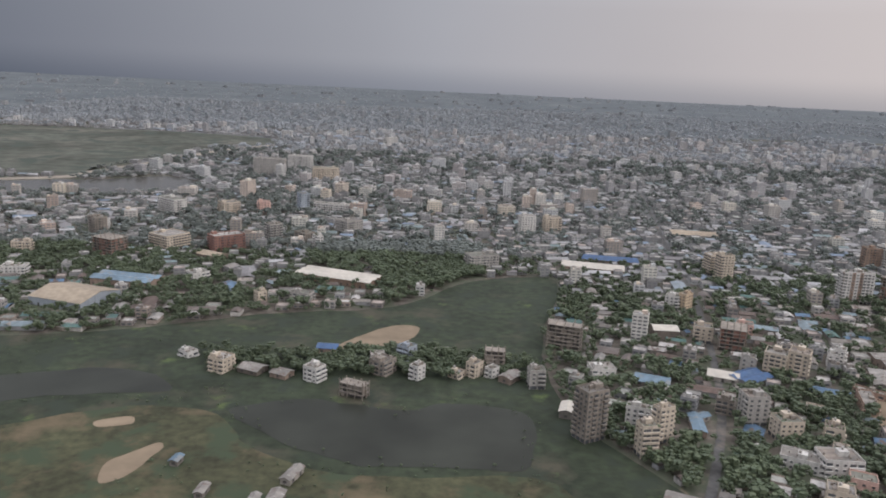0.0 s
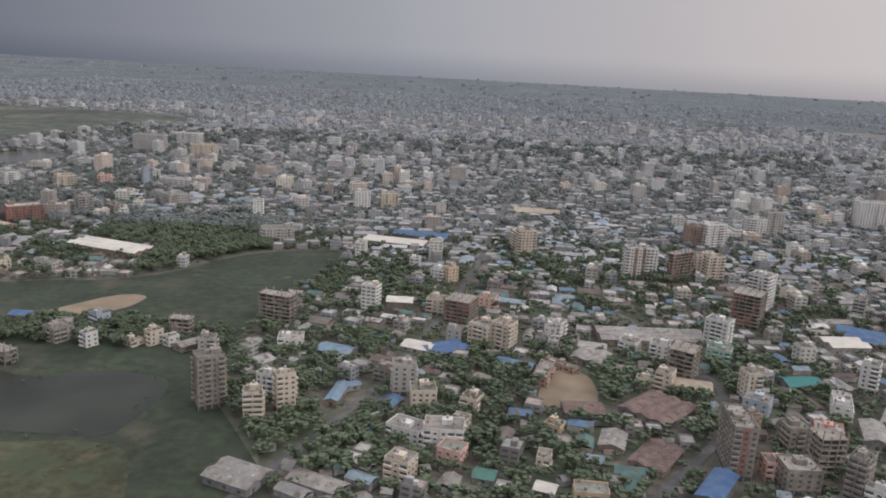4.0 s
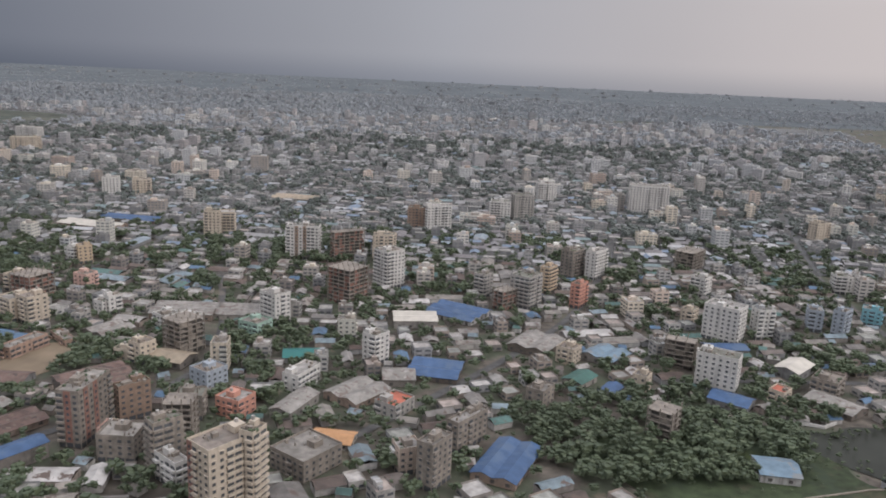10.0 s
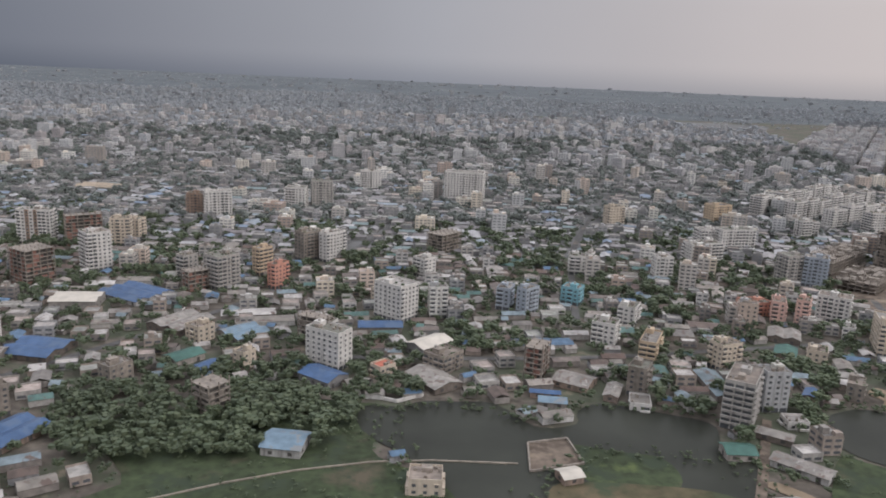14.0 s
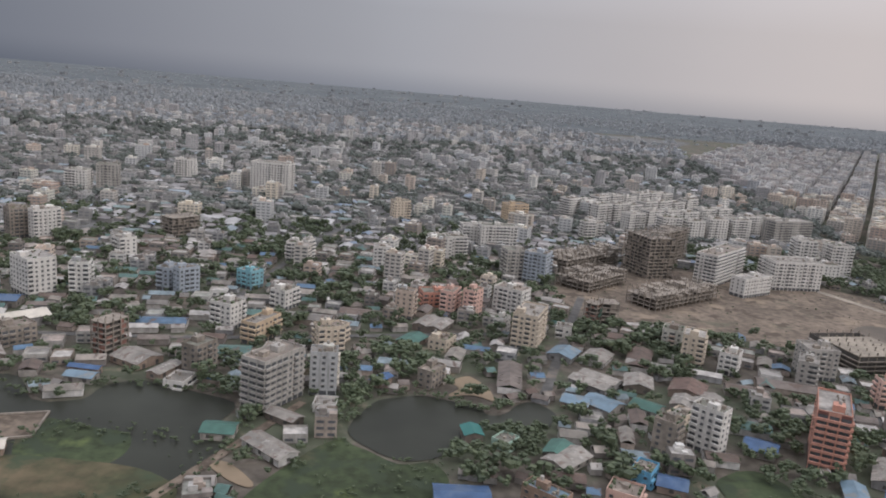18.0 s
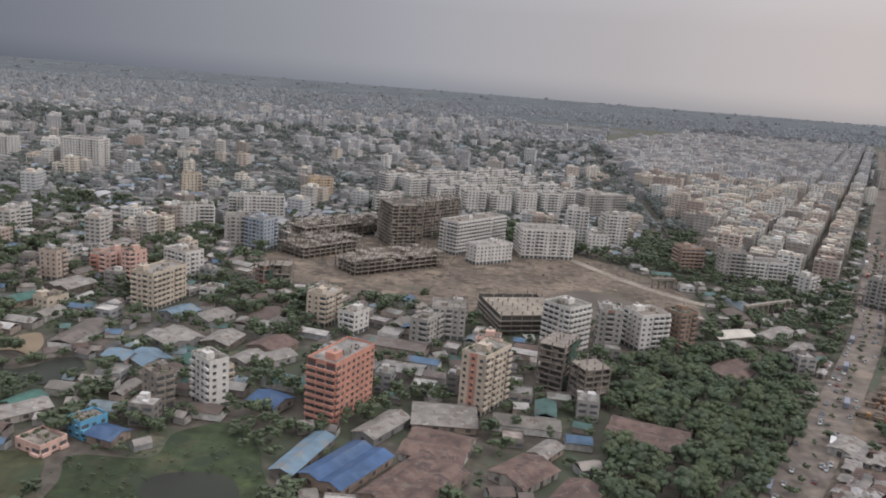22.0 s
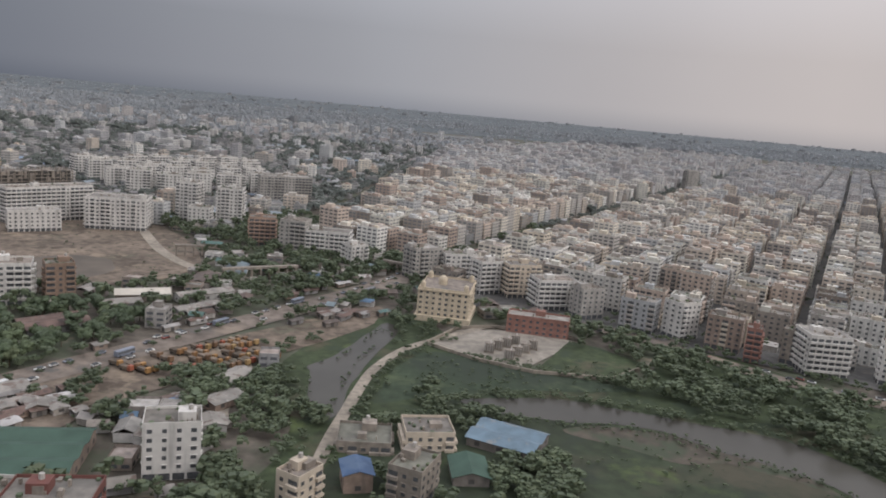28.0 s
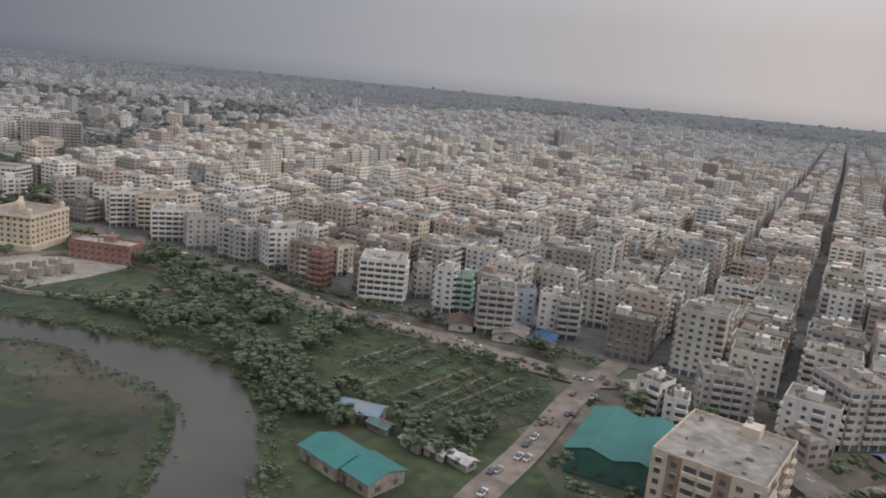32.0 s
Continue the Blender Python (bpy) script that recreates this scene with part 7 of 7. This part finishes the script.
# street trees
for _ in range(2600):
    k, v = fill.randrange(-20, 52), 1176 + 1400 * fill.random() ** 1.5
    x, y = uv(1225 + 44.25 * k + fill.choice((-2.2, 2.2)), v)
    if in_view(x, y) and y < 1500 and free(x, y, 0, 1.5, 1.5) and 0.847 * x - 0.531 * y > 892:
        tree(x, y, fill.uniform(0.35, 0.6))

# everything else: lanes of houses, sheds and blocks, with trees in the gaps
step = 11.0


def in_town(x, y):
    u, v = 0.847 * x - 0.531 * y, 0.531 * x + 0.847 * y
    return v > 1162 and y < 2700 and (u > 885 or (u < 852 and x > canal_x(y) + 26 and y > 600))


y = 200.0
while y < 6300:
    pitch = 8.6 if y < 800 else step if y < 1400 else (15.0 if y < 2000 else 20.0 if y < 2500 else (36.0 if y < 4200 else 60.0))
    x = -1390.0 if y < 2200 else -0.66 * y
    x = max(x, -0.7 * y - 60)
    while x < min(4200, 1600 + 0.7 * y):
        px, py = x + fill.uniform(-0.35, 0.35) * pitch, y + fill.uniform(-0.35, 0.35) * pitch
        x += pitch
        if not in_view(px, py) or in_town(px, py):
            continue
        wild = noise.noise(Vector((px * 0.004, py * 0.004, 3.3)))
        core = noise.noise(Vector((px * 0.0022, py * 0.0022, 8.1)))
        clump = noise.noise(Vector((px * 0.017, py * 0.013, 6.4)))
        rot = 25 * noise.noise(Vector((px * 0.002, py * 0.002, 1.7))) * 2 + fill.choice((0, 0, 90)) + fill.uniform(-4, 4)
        green = ((0.34 if py < 480 else 0.2) if px < 330 else 0.2) * (1.0 if py < 900 else 0.8) + (0.5 if py < 900 else 1.0) * max(0, wild) + (0.25 if px < 60 and py < 900 else 0)
        if py > 950:
            green = max(0.17, green - (py - 950) / 1500) + (0.6 if px < 900 else 0.25) * max(0, clump - 0.1)
        elif py < 480:
            green += 0.05 if px > 330 else 0.25
        if py <= 950:
            green += 0.75 * clump + (0.06 if px < 480 and py < 480 else -0.02)
        tall = 0.012 if py < 470 or (px < 160 and py < 780) or (1200 < px < 1345 and py < 580) else (0.03 if py < 900 else 0.05) + 0.16 * max(0, core) + min(0.05, max(0, (py - 800) / 5000)) + (0.08 if 850 < px < 1250 else 0)
        if py > 2350 + 250 * core:
            if px < 250 + 0.12 * py:
                green, tall = 0.86, 0.2
            else:
                # open country: woods and villages between the fields
                if wild < -0.25 or fill.random() < 0.2:
                    continue
                green, tall = 0.9, 0.2
        r = fill.random()
        if r < green:
            if free(px, py, 0, 3, 3):
                tree(px, py, fill.uniform(0.8, 1.5) * (1.0 if py < 1400 else 1.6))
                for _ in range(2 if py < 1400 else 1):
                    qx, qy = px + fill.uniform(-7, 7), py + fill.uniform(-7, 7)
                    if free(qx, qy, 0, 3, 3):
                        tree(qx, qy, fill.uniform(0.6, 1.1) * (1.0 if py < 1400 else 1.6))
            continue
        kind = "mid" if r < green + (1 - green) * tall else ("shed" if fill.random() < (0.6 if py < 1000 else 0.45) else "low")
        if not put_building(kind, px, py, rot) and free(px, py, 0, 4, 4):
            tree(px, py, fill.uniform(0.5, 1.0))
    y += pitch

# huts, lean-tos and bushes in what is still open
for _ in range(24000):
    px, py = fill.uniform(60, 1400), 215 + 620 * fill.random() ** 1.3
    if not in_view(px, py) or in_town(px, py):
        continue
    if fill.random() < (0.62 if px < 480 else 0.3):
        if free(px, py, 0, 2.5, 2.5):
            wood_sites["bush"].append((px, py, fill.uniform(0.3, 0.65) * (1.4 if px < 330 else 1.0)))
            block_poly(corners(px, py, 0, 3, 3))
    else:
        w, d, rot = fill.uniform(4.5, 9), fill.uniform(3.5, 6), fill.uniform(-30, 40)
        if free(px, py, rot, w, d):
            block_poly(corners(px, py, rot, w, d))
            far_block(px, py, rot, w, d, fill.uniform(2.3, 3.2), True)

# villages and woods out to the horizon
for _ in range(5200):
    py = 2300 + 4300 * fill.random()
    px = fill.uniform(-0.68 * py, 1600 + 0.68 * py)
    lump = noise.noise(Vector((px * 0.0016, py * 0.0008, 5.5)))
    if lump > -0.3:
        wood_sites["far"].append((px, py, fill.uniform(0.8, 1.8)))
    if lump < 0.05 + (0.2 if px < 900 else 0) and fill.random() < 0.09:
        far_block(px, py, fill.uniform(-40, 40), fill.uniform(16, 34), fill.uniform(14, 24), fill.choice((4, 5, 6, 8, 10, 14)))

# each farther tier takes paler colours that stand in for haze
for names, tier, mats in ((("city_blocks", "city_rooftops", "city_windows", "city_tin_roofs", "city_houses"), TIERS[0], (HAZE_LIFTED_WALLS, HAZE_LIFTED_ROOFS, MID_HAZE_GLASS, TIN_ISLAND, OLD_WALLS)),
                          (("inner_city_blocks", "inner_city_rooftops", "inner_city_windows", "inner_city_tin_roofs", "inner_city_houses"), TIERS[1], (HAZE_LIFTED_WALLS, HAZE_LIFTED_ROOFS, HAZE_GLASS, HAZE_TIN, HAZE_HOUSES)),
                          (("distant_blocks", "distant_rooftops", "distant_windows", "distant_tin_roofs", "distant_houses"), TIERS[2], (HAZE_WALLS, HAZE_ROOFS, HAZE_GLASS, HAZE_TIN, HAZE_HOUSES)),
                          (("village_blocks", "village_rooftops", "village_windows", "village_tin_roofs", "village_houses"), TIERS[3], (VILLAGE, VILLAGE, HAZE_GLASS, VILLAGE, VILLAGE))):
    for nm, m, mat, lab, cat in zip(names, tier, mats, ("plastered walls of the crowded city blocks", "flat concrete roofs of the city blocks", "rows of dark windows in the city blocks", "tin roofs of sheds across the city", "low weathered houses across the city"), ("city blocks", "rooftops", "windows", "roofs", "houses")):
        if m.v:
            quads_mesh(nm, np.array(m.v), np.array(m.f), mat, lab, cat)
joined("woods", small_forms, wood_sites["near"], LEAF_ISLAND, "dense green trees between the houses", "trees", fill)
joined("bushes", tiny_forms, wood_sites["bush"], LEAF_ISLAND, "green bushes between the houses", "bushes", fill)
joined("weeds", tiny_forms, weed_sites, LEAF_ISLAND, "low weeds and shrubs on the banks", "weeds", fill)
joined("city_trees", tiny_forms, wood_sites["mid"], MID_HAZE_LEAF, "trees between the city blocks, greens lightened for haze", "trees", fill)
joined("distant_woods", dot_forms, wood_sites["far"], HAZE_LEAF, "trees of the distant city, greyed for haze", "trees", fill)
# the plan, in units of K metres, is warped to fit the camera's view.
# km along the flight, metres sideways and per km of distance, metres forwards and per km of distance, scale
VIEW_FIT = (
    (-0.30, 18.2, 50.0, 16.3, -94.5, 0.913),
    (0.00, 1.2, 33.7, 1.7, -57.3, 0.946),
    (0.30, 2.9, -0.8, -4.7, -31.5, 0.963),
    (0.65, 1.1, -1.8, -4.4, -21.3, 0.968),
    (0.95, -3.3, 12.1, -19.6, 9.9, 0.959),
)


def fit_to_view(xy):
    """Places on the plan to places in metres that fit the camera's view, and the scale there."""
    xy = np.asarray(xy, float).reshape(-1, 2) * K
    along, b = xy[:, 0] / 1000, np.clip(xy[:, 1] / 1000, 0, 3)
    knots = list(zip(*VIEW_FIT))
    x0, x1, y0, y1, s = (np.interp(along, knots[0], column) for column in knots[1:])
    return np.stack([xy[:, 0] + x0 + x1 * np.minimum(b, 0.9), xy[:, 1] + y0 + y1 * b], 1), s * K


for ob in list(scene.objects):
    if ob.parent is not None or ob.type not in ("MESH", "EMPTY"):
        continue
    if ob.type == "EMPTY":
        (place_xy,), (s,) = fit_to_view(ob.matrix_basis.translation[:2])
        turn = ob.matrix_basis.copy()
        turn.translation = (0, 0, 0)
        ob.matrix_basis = Matrix.Translation((*place_xy, s * ob.matrix_basis.translation.z)) @ Matrix.Scale(s, 4) @ turn
    else:
        v = np.empty(len(ob.data.vertices) * 3, np.float32)
        ob.data.vertices.foreach_get("co", v)
        v = v.reshape(-1, 3)
        v[:, :2], s = fit_to_view(v[:, :2])
        v[:, 2] *= s
        ob.data.vertices.foreach_set("co", v.ravel())
        ob.data.update()
